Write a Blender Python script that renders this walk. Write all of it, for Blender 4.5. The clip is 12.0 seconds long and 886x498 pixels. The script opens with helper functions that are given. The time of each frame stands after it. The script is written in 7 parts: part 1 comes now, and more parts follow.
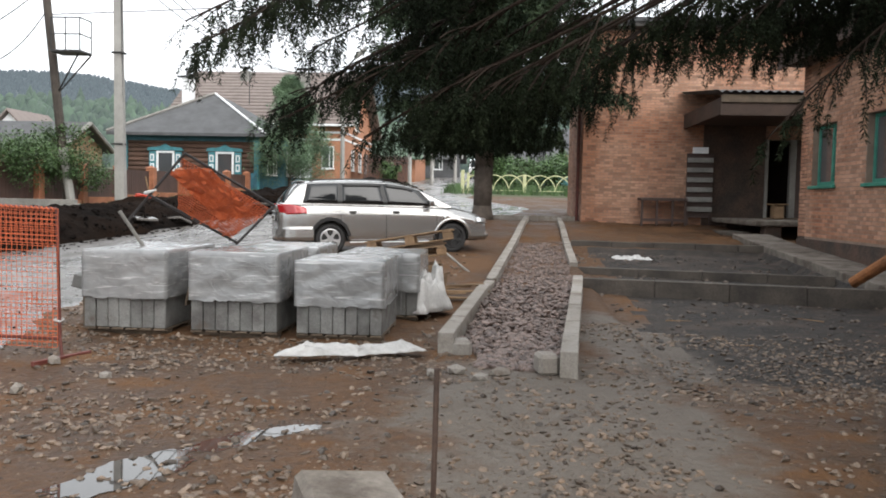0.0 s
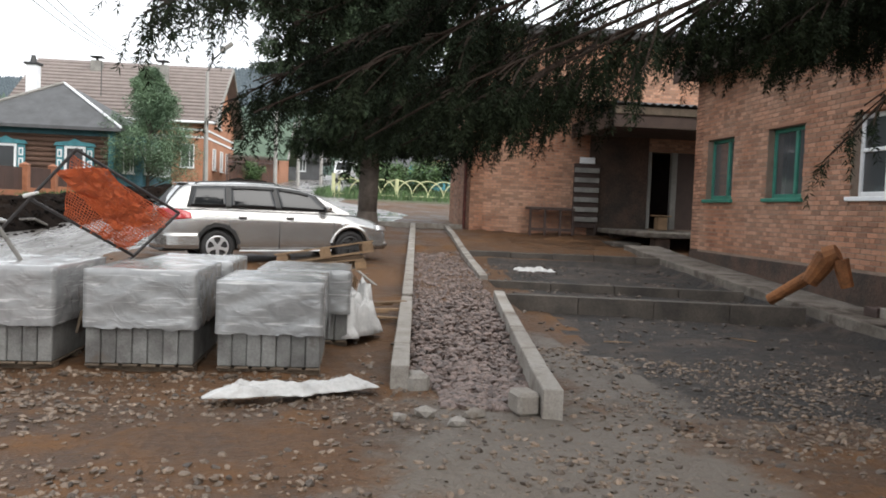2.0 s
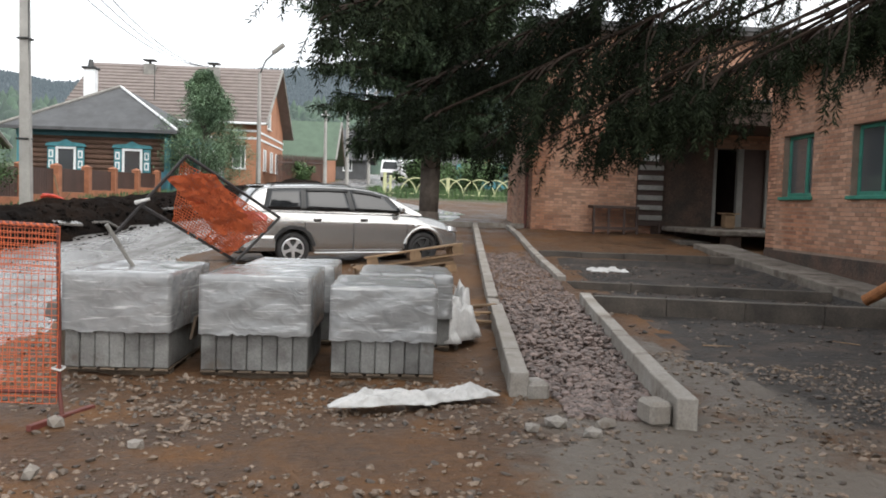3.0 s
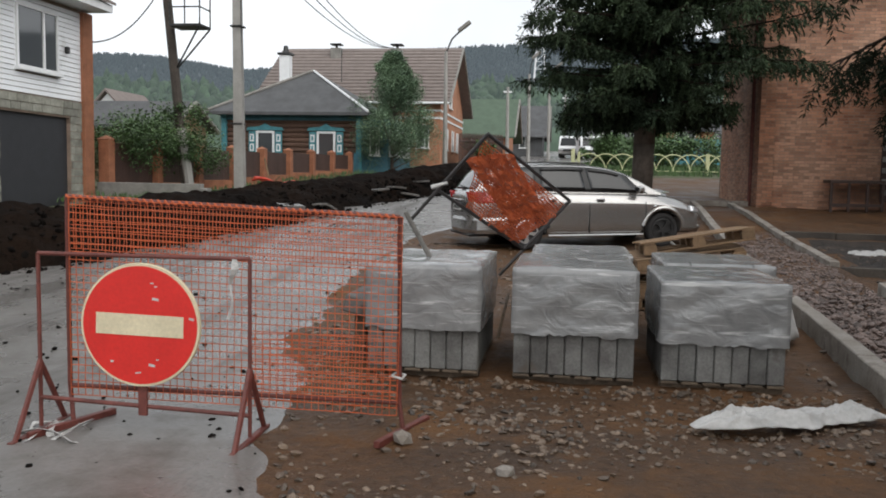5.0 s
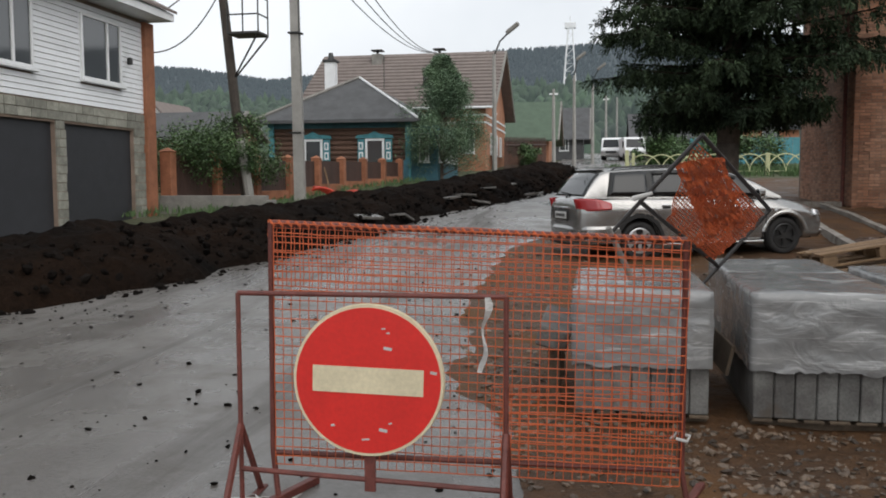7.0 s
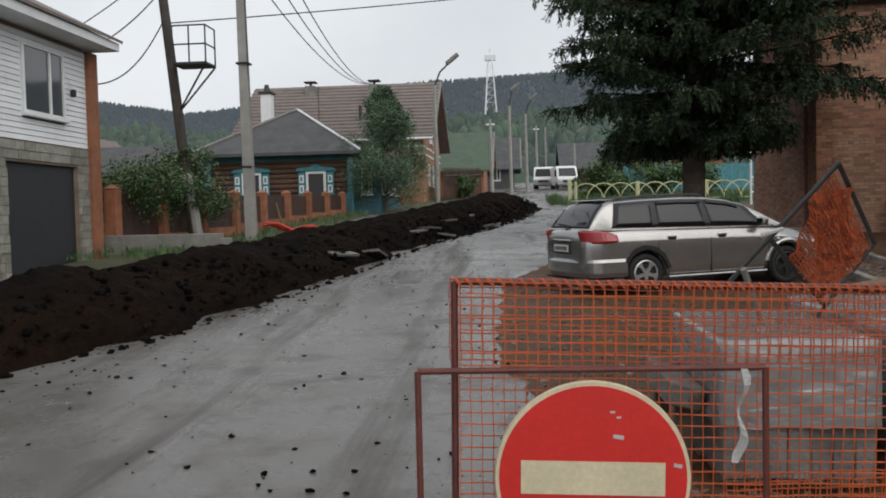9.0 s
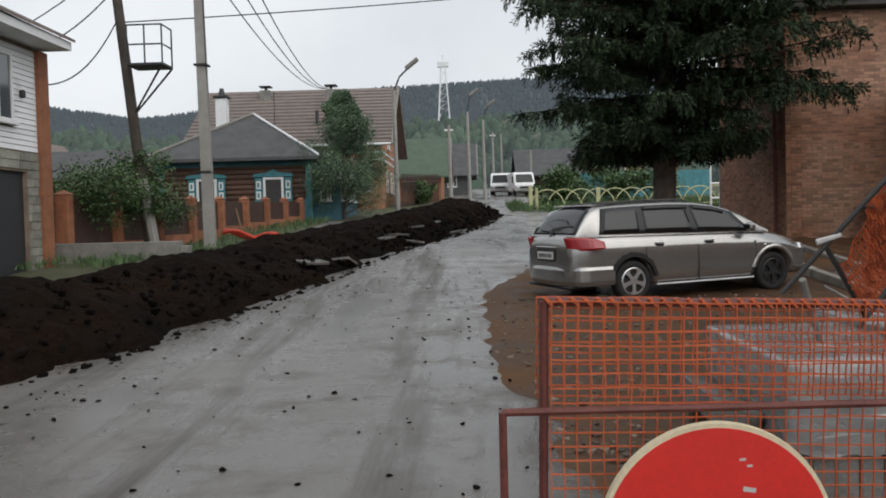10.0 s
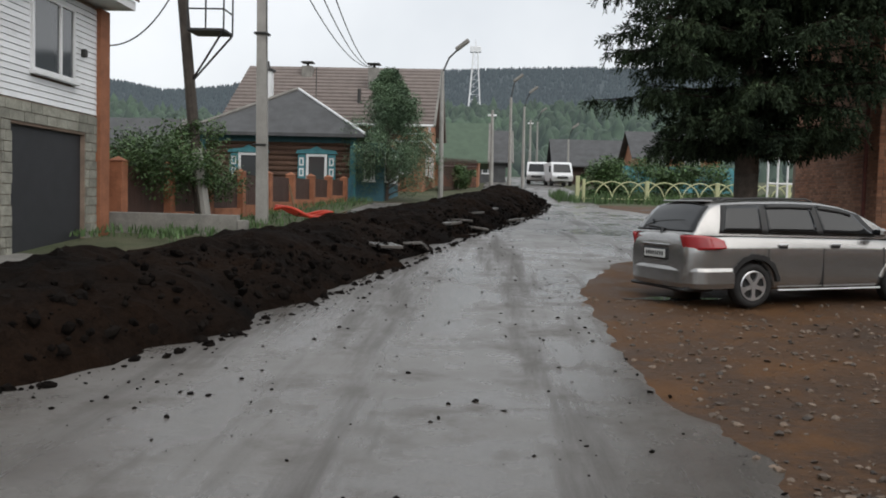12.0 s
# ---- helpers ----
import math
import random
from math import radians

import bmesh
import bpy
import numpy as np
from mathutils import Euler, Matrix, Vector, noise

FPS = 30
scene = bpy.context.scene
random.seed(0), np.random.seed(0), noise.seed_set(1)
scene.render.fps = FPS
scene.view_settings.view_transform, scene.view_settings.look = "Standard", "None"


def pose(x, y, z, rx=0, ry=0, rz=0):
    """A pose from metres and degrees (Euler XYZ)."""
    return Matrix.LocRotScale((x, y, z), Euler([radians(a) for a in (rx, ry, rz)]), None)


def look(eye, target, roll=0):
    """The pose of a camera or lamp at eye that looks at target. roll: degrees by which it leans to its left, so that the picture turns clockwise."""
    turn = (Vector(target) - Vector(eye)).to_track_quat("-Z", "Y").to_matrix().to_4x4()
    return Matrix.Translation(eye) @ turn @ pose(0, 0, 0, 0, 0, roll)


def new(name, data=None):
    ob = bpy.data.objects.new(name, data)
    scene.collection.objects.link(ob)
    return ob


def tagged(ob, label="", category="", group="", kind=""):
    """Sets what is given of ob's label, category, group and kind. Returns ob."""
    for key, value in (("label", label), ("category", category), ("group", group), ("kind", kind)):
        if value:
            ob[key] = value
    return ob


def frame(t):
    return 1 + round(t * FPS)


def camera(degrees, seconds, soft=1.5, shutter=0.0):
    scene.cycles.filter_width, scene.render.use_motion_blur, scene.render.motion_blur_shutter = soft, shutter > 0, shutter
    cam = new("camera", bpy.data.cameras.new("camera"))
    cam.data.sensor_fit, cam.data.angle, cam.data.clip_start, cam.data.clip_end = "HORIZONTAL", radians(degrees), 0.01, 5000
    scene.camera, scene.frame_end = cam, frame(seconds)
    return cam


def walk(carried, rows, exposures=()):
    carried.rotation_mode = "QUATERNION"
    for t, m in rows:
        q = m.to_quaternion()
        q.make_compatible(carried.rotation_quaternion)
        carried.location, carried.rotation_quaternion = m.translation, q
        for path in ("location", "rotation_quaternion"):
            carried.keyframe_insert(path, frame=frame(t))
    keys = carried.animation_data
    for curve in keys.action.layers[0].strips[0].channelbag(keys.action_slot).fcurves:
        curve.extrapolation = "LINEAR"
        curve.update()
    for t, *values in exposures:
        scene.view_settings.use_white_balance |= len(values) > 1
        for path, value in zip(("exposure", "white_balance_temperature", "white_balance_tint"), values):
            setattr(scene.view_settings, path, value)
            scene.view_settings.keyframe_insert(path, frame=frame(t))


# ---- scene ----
cam = camera(55.3, 12.0, soft=1.8)
METRES, EYE, TILT, LEAN, TURN = 8.7, 1.42, 0.0, 0.0, 4.0
ROWS = [
    (0.0, 0.0, 0.0, 0.0, 0.07, -3.21, -1.22),
    (0.5, -0.0189, 0.0376, 0.0057, -0.88, -3.06, -0.04),
    (1.0, -0.04, 0.0543, 0.0015, -6.11, -2.72, -0.78),
    (1.5, -0.0685, 0.094, 0.0049, -11.53, -2.23, -3.1),
    (2.0, -0.0916, 0.1223, 0.0066, -9.62, -2.69, -2.36),
    (2.5, -0.1192, 0.139, 0.0069, -7.06, -2.79, -1.45),
    (3.0, -0.1601, 0.1484, 0.0098, -6.89, -2.94, -1.88),
    (3.5, -0.1973, 0.1709, 0.0042, -5.12, -3.43, -3.01),
    (5.5, -0.3353, 0.276, 0.0136, 5.74, -4.84, -0.68),
    (6.0, -0.3757, 0.2956, 0.0155, 5.98, -4.66, -0.86),
    (6.5, -0.412, 0.323, 0.0111, 5.3, -4.57, -0.69),
    (7.0, -0.4444, 0.35, 0.015, 6.17, -4.43, 0.21),
    (9.0, -0.5832, 0.4313, 0.0233, 0.91, -2.42, 1.35),
    (9.5, -0.6117, 0.4594, 0.0209, -2.17, -2.13, 0.07),
    (10.0, -0.631, 0.4971, 0.024, -2.3, -2.06, 1.46),
    (10.5, -0.6579, 0.5288, 0.023, -6.28, -2.21, 1.05),
    (11.0, -0.6859, 0.5593, 0.0241, -10.41, -2.24, -0.83),
    (11.5, -0.7175, 0.5878, 0.0248, -5.63, -2.41, -0.51),
    (12.0, -0.7563, 0.6119, 0.0237, -0.82, -3.03, -1.49),
]
walk(cam, [(t, pose(0, 0, EYE, TILT, LEAN, TURN) @ pose(METRES * x, METRES * y, METRES * z, 90 + pitch, roll, yaw)) for t, x, y, z, yaw, pitch, roll in ROWS],
     exposures=[(0, 0.92), (1.5, 0.94), (2.5, 0.9), (3.5, 0.74), (5.5, 0.02), (6, -0.04), (7, -0.02), (8.8, -0.32), (9, -0.27), (9.5, -0.1), (10, -0.2), (11, -0.12), (12, -0.08)])

# ---- light ----
world = bpy.data.worlds.new("overcast")
scene.world = world
world.use_nodes = True
wn, wl = world.node_tree.nodes, world.node_tree.links
wn.clear()
sky = wn.new("ShaderNodeTexSky")
sky.sky_type = "NISHITA"
sky.sun_disc = False
sky.sun_elevation, sky.sun_rotation = radians(41), radians(140)
sky.air_density, sky.dust_density, sky.ozone_density = 1.2, 4.0, 1.0
pale = wn.new("ShaderNodeHueSaturation")
pale.inputs["Saturation"].default_value = 0.22
cloud = wn.new("ShaderNodeMixRGB")
cloud.inputs["Fac"].default_value = 0.72
drift = wn.new("ShaderNodeTexNoise")
drift.inputs["Scale"].default_value, drift.inputs["Detail"].default_value = 2.4, 5
folds = wn.new("ShaderNodeValToRGB")
folds.color_ramp.elements[0].position, folds.color_ramp.elements[0].color = 0.32, (6.3, 6.7, 7.2, 1)
folds.color_ramp.elements[1].position, folds.color_ramp.elements[1].color = 0.66, (8.8, 9.1, 9.4, 1)
wl.new(drift.outputs["Fac"], folds.inputs["Fac"])
wl.new(folds.outputs["Color"], cloud.inputs["Color2"])
back = wn.new("ShaderNodeBackground")
back.inputs["Strength"].default_value = 0.138
wout = wn.new("ShaderNodeOutputWorld")
wl.new(sky.outputs["Color"], pale.inputs["Color"])
wl.new(pale.outputs["Color"], cloud.inputs["Color1"])
wl.new(cloud.outputs["Color"], back.inputs["Color"])
wl.new(back.outputs["Background"], wout.inputs["Surface"])

sun = new("sun", bpy.data.lights.new("sun", "SUN"))
sun.data.energy, sun.data.angle, sun.data.color = 1.35, radians(80), (1.0, 0.96, 0.9)
sun.matrix_world = look((11, -13, 15), (0, 0, 0))


# ---- materials ----
def mat(name, colour, rough=0.8, vary=0.35, scale=6.0, fine=60.0, bump=0.25, metal=0.0, second=None, piece=0.0,
        island=0.0, depth=0.02, wet=0.0, coat=0.0, stretch=None, spec=0.5):
    """A surface with stains at a large scale, grain at a small one, relief, and shade that differs from piece to piece."""
    m = bpy.data.materials.new(name)
    m.use_nodes = True
    n, l = m.node_tree.nodes, m.node_tree.links
    b = n["Principled BSDF"]
    geo = n.new("ShaderNodeNewGeometry")
    at = geo.outputs["Position"]
    if stretch:
        s = n.new("ShaderNodeVectorMath")
        s.operation = "MULTIPLY"
        s.inputs[1].default_value = stretch
        l.new(at, s.inputs[0])
        at = s.outputs[0]
    big, small = n.new("ShaderNodeTexNoise"), n.new("ShaderNodeTexNoise")
    for tex, sc in ((big, scale), (small, fine)):
        tex.inputs["Scale"].default_value, tex.inputs["Detail"].default_value = sc, 5
        tex.inputs["Roughness"].default_value = 0.62
        l.new(at, tex.inputs["Vector"])
    ramp = n.new("ShaderNodeMapRange")
    ramp.inputs["From Min"].default_value, ramp.inputs["From Max"].default_value = 0.36, 0.66
    l.new(big.outputs["Fac"], ramp.inputs["Value"])
    other = second or tuple(c * (1 - vary) for c in colour)
    mix = n.new("ShaderNodeMixRGB")
    mix.inputs["Color1"].default_value = (*colour, 1)
    mix.inputs["Color2"].default_value = (*other, 1)
    l.new(ramp.outputs["Result"], mix.inputs["Fac"])
    grain = n.new("ShaderNodeMapRange")
    grain.inputs["From Min"].default_value, grain.inputs["From Max"].default_value = 0.3, 0.7
    grain.inputs["To Min"].default_value, grain.inputs["To Max"].default_value = 1 - vary * 0.7, 1 + vary * 0.5
    l.new(small.outputs["Fac"], grain.inputs["Value"])
    shade = n.new("ShaderNodeVectorMath")
    shade.operation = "SCALE"
    l.new(mix.outputs["Color"], shade.inputs[0])
    l.new(grain.outputs["Result"], shade.inputs["Scale"])
    out = shade.outputs[0]
    for amount, source in ((piece, "o"), (island, "i")):
        if amount:
            src = n.new("ShaderNodeObjectInfo").outputs["Random"] if source == "o" else geo.outputs["Random Per Island"]
            r = n.new("ShaderNodeMapRange")
            r.inputs["To Min"].default_value, r.inputs["To Max"].default_value = 1 - amount, 1 + amount
            l.new(src, r.inputs["Value"])
            v = n.new("ShaderNodeVectorMath")
            v.operation = "SCALE"
            l.new(out, v.inputs[0])
            l.new(r.outputs["Result"], v.inputs["Scale"])
            out = v.outputs[0]
    l.new(out, b.inputs["Base Color"])
    b.inputs["Metallic"].default_value = metal
    b.inputs["Roughness"].default_value = rough
    b.inputs["Specular IOR Level"].default_value = spec
    if wet:
        w = n.new("ShaderNodeMapRange")
        w.inputs["From Min"].default_value, w.inputs["From Max"].default_value = 0.40, 0.58
        w.inputs["To Min"].default_value, w.inputs["To Max"].default_value = rough, max(rough - wet, 0.04)
        l.new(big.outputs["Fac"], w.inputs["Value"])
        l.new(w.outputs["Result"], b.inputs["Roughness"])
    if coat:
        b.inputs["Coat Weight"].default_value, b.inputs["Coat Roughness"].default_value = coat, 0.08
    if bump:
        bp = n.new("ShaderNodeBump")
        bp.inputs["Strength"].default_value, bp.inputs["Distance"].default_value = bump, depth
        l.new(small.outputs["Fac"], bp.inputs["Height"])
        l.new(bp.outputs["Normal"], b.inputs["Normal"])
    return m


M = {}
M["dirt"] = mat("wet_dirt", (0.108, 0.054, 0.024), 0.70, 0.5, 0.55, 14, 0.9, second=(0.050, 0.029, 0.017), depth=0.05, wet=0.2, spec=0.25)
M["bed"] = mat("dark_bed_soil", (0.026, 0.019, 0.014), 0.8, 0.55, 0.9, 9, 1.0, second=(0.011, 0.009, 0.008), depth=0.09)
M["asphalt"] = mat("wet_asphalt", (0.158, 0.148, 0.138), 0.42, 0.3, 0.35, 45, 0.25, second=(0.094, 0.085, 0.077), depth=0.012, wet=0.36)
M["black_earth"] = mat("black_earth", (0.0065, 0.0055, 0.005), 0.95, 0.5, 0.6, 14, 0.9, second=(0.015, 0.009, 0.006), depth=0.08, spec=0.04)
M["clod"] = mat("earth_clod", (0.009, 0.0072, 0.0062), 0.95, 0.4, 3, 20, 0.4, island=0.5, spec=0.05)
M["verge"] = mat("verge_grass_soil", (0.085, 0.085, 0.045), 0.9, 0.45, 0.7, 12, 0.6, second=(0.045, 0.06, 0.022), depth=0.05)
M["stone"] = mat("rubble_stone", (0.140, 0.100, 0.070), 0.5, 0.35, 8, 60, 0.3, island=0.7)
M["bed_stone"] = mat("dirty_bed_stone", (0.082, 0.062, 0.048), 0.6, 0.35, 8, 60, 0.3, island=0.8)
M["gravel"] = mat("path_gravel", (0.150, 0.108, 0.092), 0.55, 0.3, 8, 60, 0.3, island=0.5)
M["kerb"] = mat("kerb_concrete", (0.27, 0.25, 0.225), 0.85, 0.35, 2.2, 60, 0.3, second=(0.17, 0.145, 0.12), piece=0.06)
M["kerb_muddy"] = mat("muddy_kerb_concrete", (0.19, 0.165, 0.14), 0.85, 0.4, 2.2, 50, 0.35, second=(0.085, 0.07, 0.055), piece=0.06)
M["muddy_timber"] = mat("muddy_timber", (0.13, 0.095, 0.065), 0.85, 0.4, 4, 40, 0.3, piece=0.2)
M["concrete"] = mat("weathered_concrete", (0.25, 0.24, 0.22), 0.85, 0.35, 2, 50, 0.3)
M["block"] = mat("kerb_block_concrete", (0.19, 0.19, 0.18), 0.75, 0.35, 3, 60, 0.25, second=(0.085, 0.08, 0.076), piece=0.16)
M["brick"] = mat("red_brick", (0.310, 0.138, 0.078), 0.85, 0.40, 0.7, 45, 0.3, second=(0.37, 0.215, 0.145), piece=0.36)
M["brick_rest"] = mat("red_brick_wall", (0.310, 0.138, 0.078), 0.85, 0.40, 0.7, 45, 0.3, second=(0.37, 0.215, 0.145), island=0.33)
M["mortar"] = mat("mortar", (0.27, 0.20, 0.155), 0.95, 0.3, 2, 60, 0.3)
M["plaster"] = mat("dirty_shaded_plaster", (0.085, 0.050, 0.036), 0.92, 0.5, 1.5, 22, 0.6, second=(0.035, 0.028, 0.022), depth=0.04)
M["roof_edge"] = mat("dark_roof_edge", (0.05, 0.045, 0.042), 0.7, 0.4, 3, 40, 0.2)
M["fascia"] = mat("brown_wood_fascia", (0.058, 0.034, 0.024), 0.8, 0.4, 2, 40, 0.3)
M["slate"] = mat("grey_slate_sheet", (0.088, 0.090, 0.094), 0.85, 0.3, 1.2, 20, 0.3, second=(0.062, 0.062, 0.064))
M["tile_brown"] = mat("brown_roof_tile", (0.20, 0.165, 0.150), 0.75, 0.2, 2, 30, 0.3)
M["roof_green"] = mat("green_sheet_roof", (0.075, 0.115, 0.075), 0.7, 0.25, 1.5, 20, 0.2)
M["kerb_wet"] = mat("wet_stained_kerb_concrete", (0.085, 0.07, 0.056), 0.7, 0.45, 2.2, 40, 0.4, second=(0.035, 0.029, 0.024), piece=0.1)
M["log"] = mat("dark_log", (0.135, 0.075, 0.052), 0.85, 0.45, 1.4, 30, 0.4, piece=0.2, stretch=(0.25, 1, 1))
M["teal"] = mat("teal_paint", (0.06, 0.24, 0.28), 0.6, 0.3, 3, 40, 0.2)
M["teal_dark"] = mat("dark_blue_boards", (0.045, 0.150, 0.195), 0.65, 0.35, 2, 40, 0.2, piece=0.15)
M["white"] = mat("white_paint", (0.76, 0.77, 0.78), 0.5, 0.1, 3, 50, 0.08)
M["siding"] = mat("white_siding", (0.80, 0.815, 0.835), 0.5, 0.1, 1, 30, 0.06, piece=0.05)
M["cladding"] = mat("grey_green_stone_cladding", (0.30, 0.295, 0.25), 0.85, 0.35, 4, 40, 0.4, piece=0.22)
M["garage"] = mat("black_garage_door", (0.028, 0.029, 0.034), 0.55, 0.2, 3, 40, 0.1)
M["pillar"] = mat("orange_brick_pillar", (0.34, 0.135, 0.070), 0.85, 0.3, 3, 40, 0.3, piece=0.12)
M["panel"] = mat("brown_fence_panel", (0.066, 0.034, 0.026), 0.6, 0.25, 2, 40, 0.1, piece=0.12)
M["pole"] = mat("pole_concrete", (0.33, 0.32, 0.30), 0.85, 0.25, 2, 50, 0.2)
M["pole_wood"] = mat("old_pole_wood", (0.075, 0.062, 0.052), 0.9, 0.4, 3, 40, 0.4)
M["metal_dark"] = mat("dark_metal", (0.05, 0.05, 0.05), 0.5, 0.3, 6, 60, 0.1, metal=0.5)
M["rust"] = mat("red_brown_painted_steel", (0.15, 0.038, 0.028), 0.55, 0.4, 9, 80, 0.2)
M["black_steel"] = mat("black_steel", (0.03, 0.025, 0.024), 0.5, 0.4, 9, 80, 0.2)
M["net"] = mat("orange_plastic_net", (0.54, 0.108, 0.030), 0.5, 0.25, 5, 60, 0.05)
M["sign_red"] = mat("sign_red", (0.62, 0.022, 0.016), 0.45, 0.12, 5, 50, 0.03)
M["sign_cream"] = mat("sign_cream", (0.66, 0.58, 0.40), 0.5, 0.15, 5, 50, 0.03)
M["green_paint"] = mat("green_window_paint", (0.03, 0.20, 0.145), 0.5, 0.3, 4, 50, 0.1)
M["timber"] = mat("raw_timber", (0.23, 0.145, 0.08), 0.85, 0.35, 4, 40, 0.3, piece=0.25)
M["rust_pipe"] = mat("rusty_pipe", (0.25, 0.095, 0.03), 0.85, 0.5, 5, 50, 0.4)
M["bark"] = mat("spruce_bark", (0.125, 0.100, 0.082), 0.95, 0.4, 6, 40, 0.8)
M["twig"] = mat("dark_spruce_twig", (0.030, 0.021, 0.016), 0.95, 0.4, 6, 40, 0.6, spec=0.1)
# Darker copy of the spruce needles, with the near crown's shade in its colour.
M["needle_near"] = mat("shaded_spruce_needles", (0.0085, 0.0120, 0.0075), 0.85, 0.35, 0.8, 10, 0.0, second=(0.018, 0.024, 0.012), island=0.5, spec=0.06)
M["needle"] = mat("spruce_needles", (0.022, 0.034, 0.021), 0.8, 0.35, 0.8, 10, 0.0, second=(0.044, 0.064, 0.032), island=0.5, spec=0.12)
M["leaf"] = mat("green_leaves", (0.080, 0.140, 0.045), 0.6, 0.4, 1.0, 10, 0.0, second=(0.045, 0.090, 0.030), island=0.45)
M["fir_leaf"] = mat("blue_green_foliage", (0.15, 0.23, 0.13), 0.6, 0.4, 1.0, 10, 0.0, second=(0.07, 0.12, 0.07), island=0.4)
M["yellow_fence"] = mat("yellow_green_fence", (0.52, 0.53, 0.30), 0.6, 0.2, 4, 40, 0.05)
M["car_paint"] = mat("silver_car_paint", (0.38, 0.372, 0.362), 0.26, 0.05, 3, 300, 0.0, metal=0.8, coat=0.3)
M["tyre"] = mat("tyre_rubber", (0.022, 0.021, 0.021), 0.85, 0.3, 8, 60, 0.2)
M["alloy"] = mat("alloy_rim", (0.62, 0.62, 0.63), 0.35, 0.1, 8, 60, 0.0, metal=0.8)
M["trim_black"] = mat("black_trim", (0.02, 0.02, 0.02), 0.5, 0.2, 8, 60, 0.0)
M["tail_red"] = mat("red_tail_light", (0.35, 0.012, 0.015), 0.2, 0.15, 9, 60, 0.0, coat=0.7)
M["plate"] = mat("number_plate", (0.68, 0.68, 0.66), 0.45, 0.1, 9, 60, 0.0)
M["brick_far"] = mat("orange_far_brick", (0.40, 0.185, 0.105), 0.85, 0.25, 1, 20, 0.2)
M["red_hose"] = mat("red_plastic_pipe", (0.62, 0.06, 0.03), 0.45, 0.2, 5, 40, 0.0)
M["sheet"] = mat("white_woven_sheet", (0.50, 0.49, 0.475), 0.6, 0.25, 5, 40, 0.2)
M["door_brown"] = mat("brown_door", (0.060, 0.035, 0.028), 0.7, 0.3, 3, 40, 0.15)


def muddy(m, colour, scale, lo, hi, rough, stretch=(1, 1, 1), turn=0.0):
    """Lays irregular films of dried and wet mud over a surface."""
    n, l = m.node_tree.nodes, m.node_tree.links
    b = n["Principled BSDF"]
    geo = n.new("ShaderNodeNewGeometry")
    t = n.new("ShaderNodeTexNoise")
    t.inputs["Scale"].default_value, t.inputs["Detail"].default_value, t.inputs["Roughness"].default_value = scale, 9, 0.68
    lay = n.new("ShaderNodeMapping")
    lay.inputs["Scale"].default_value, lay.inputs["Rotation"].default_value = stretch, (0, 0, radians(turn))
    l.new(geo.outputs["Position"], lay.inputs["Vector"])
    l.new(lay.outputs["Vector"], t.inputs["Vector"])
    r = n.new("ShaderNodeMapRange")
    r.inputs["From Min"].default_value, r.inputs["From Max"].default_value = lo, hi
    l.new(t.outputs["Fac"], r.inputs["Value"])
    old = b.inputs["Base Color"].links[0].from_socket
    mix = n.new("ShaderNodeMixRGB")
    mix.inputs["Color2"].default_value = (*colour, 1)
    l.new(r.outputs["Result"], mix.inputs["Fac"])
    l.new(old, mix.inputs["Color1"])
    l.new(mix.outputs["Color"], b.inputs["Base Color"])
    if b.inputs["Roughness"].links:
        was = b.inputs["Roughness"].links[0].from_socket
        m2 = n.new("ShaderNodeMix")
        m2.inputs["B"].default_value = rough
        l.new(r.outputs["Result"], m2.inputs["Factor"])
        l.new(was, m2.inputs["A"])
        l.new(m2.outputs["Result"], b.inputs["Roughness"])


muddy(M["asphalt"], (0.078, 0.066, 0.055), 1.3, 0.50, 0.72, 0.55)
muddy(M["asphalt"], (0.070, 0.062, 0.055), 1.1, 0.50, 0.66, 0.62, (1.0, 0.07, 1.0), 10)
muddy(M["asphalt"], (0.19, 0.18, 0.17), 2.6, 0.62, 0.74, 0.3, (1.0, 0.05, 1.0), 6)
muddy(M["dirt"], (0.118, 0.058, 0.024), 1.2, 0.50, 0.64, 0.85)


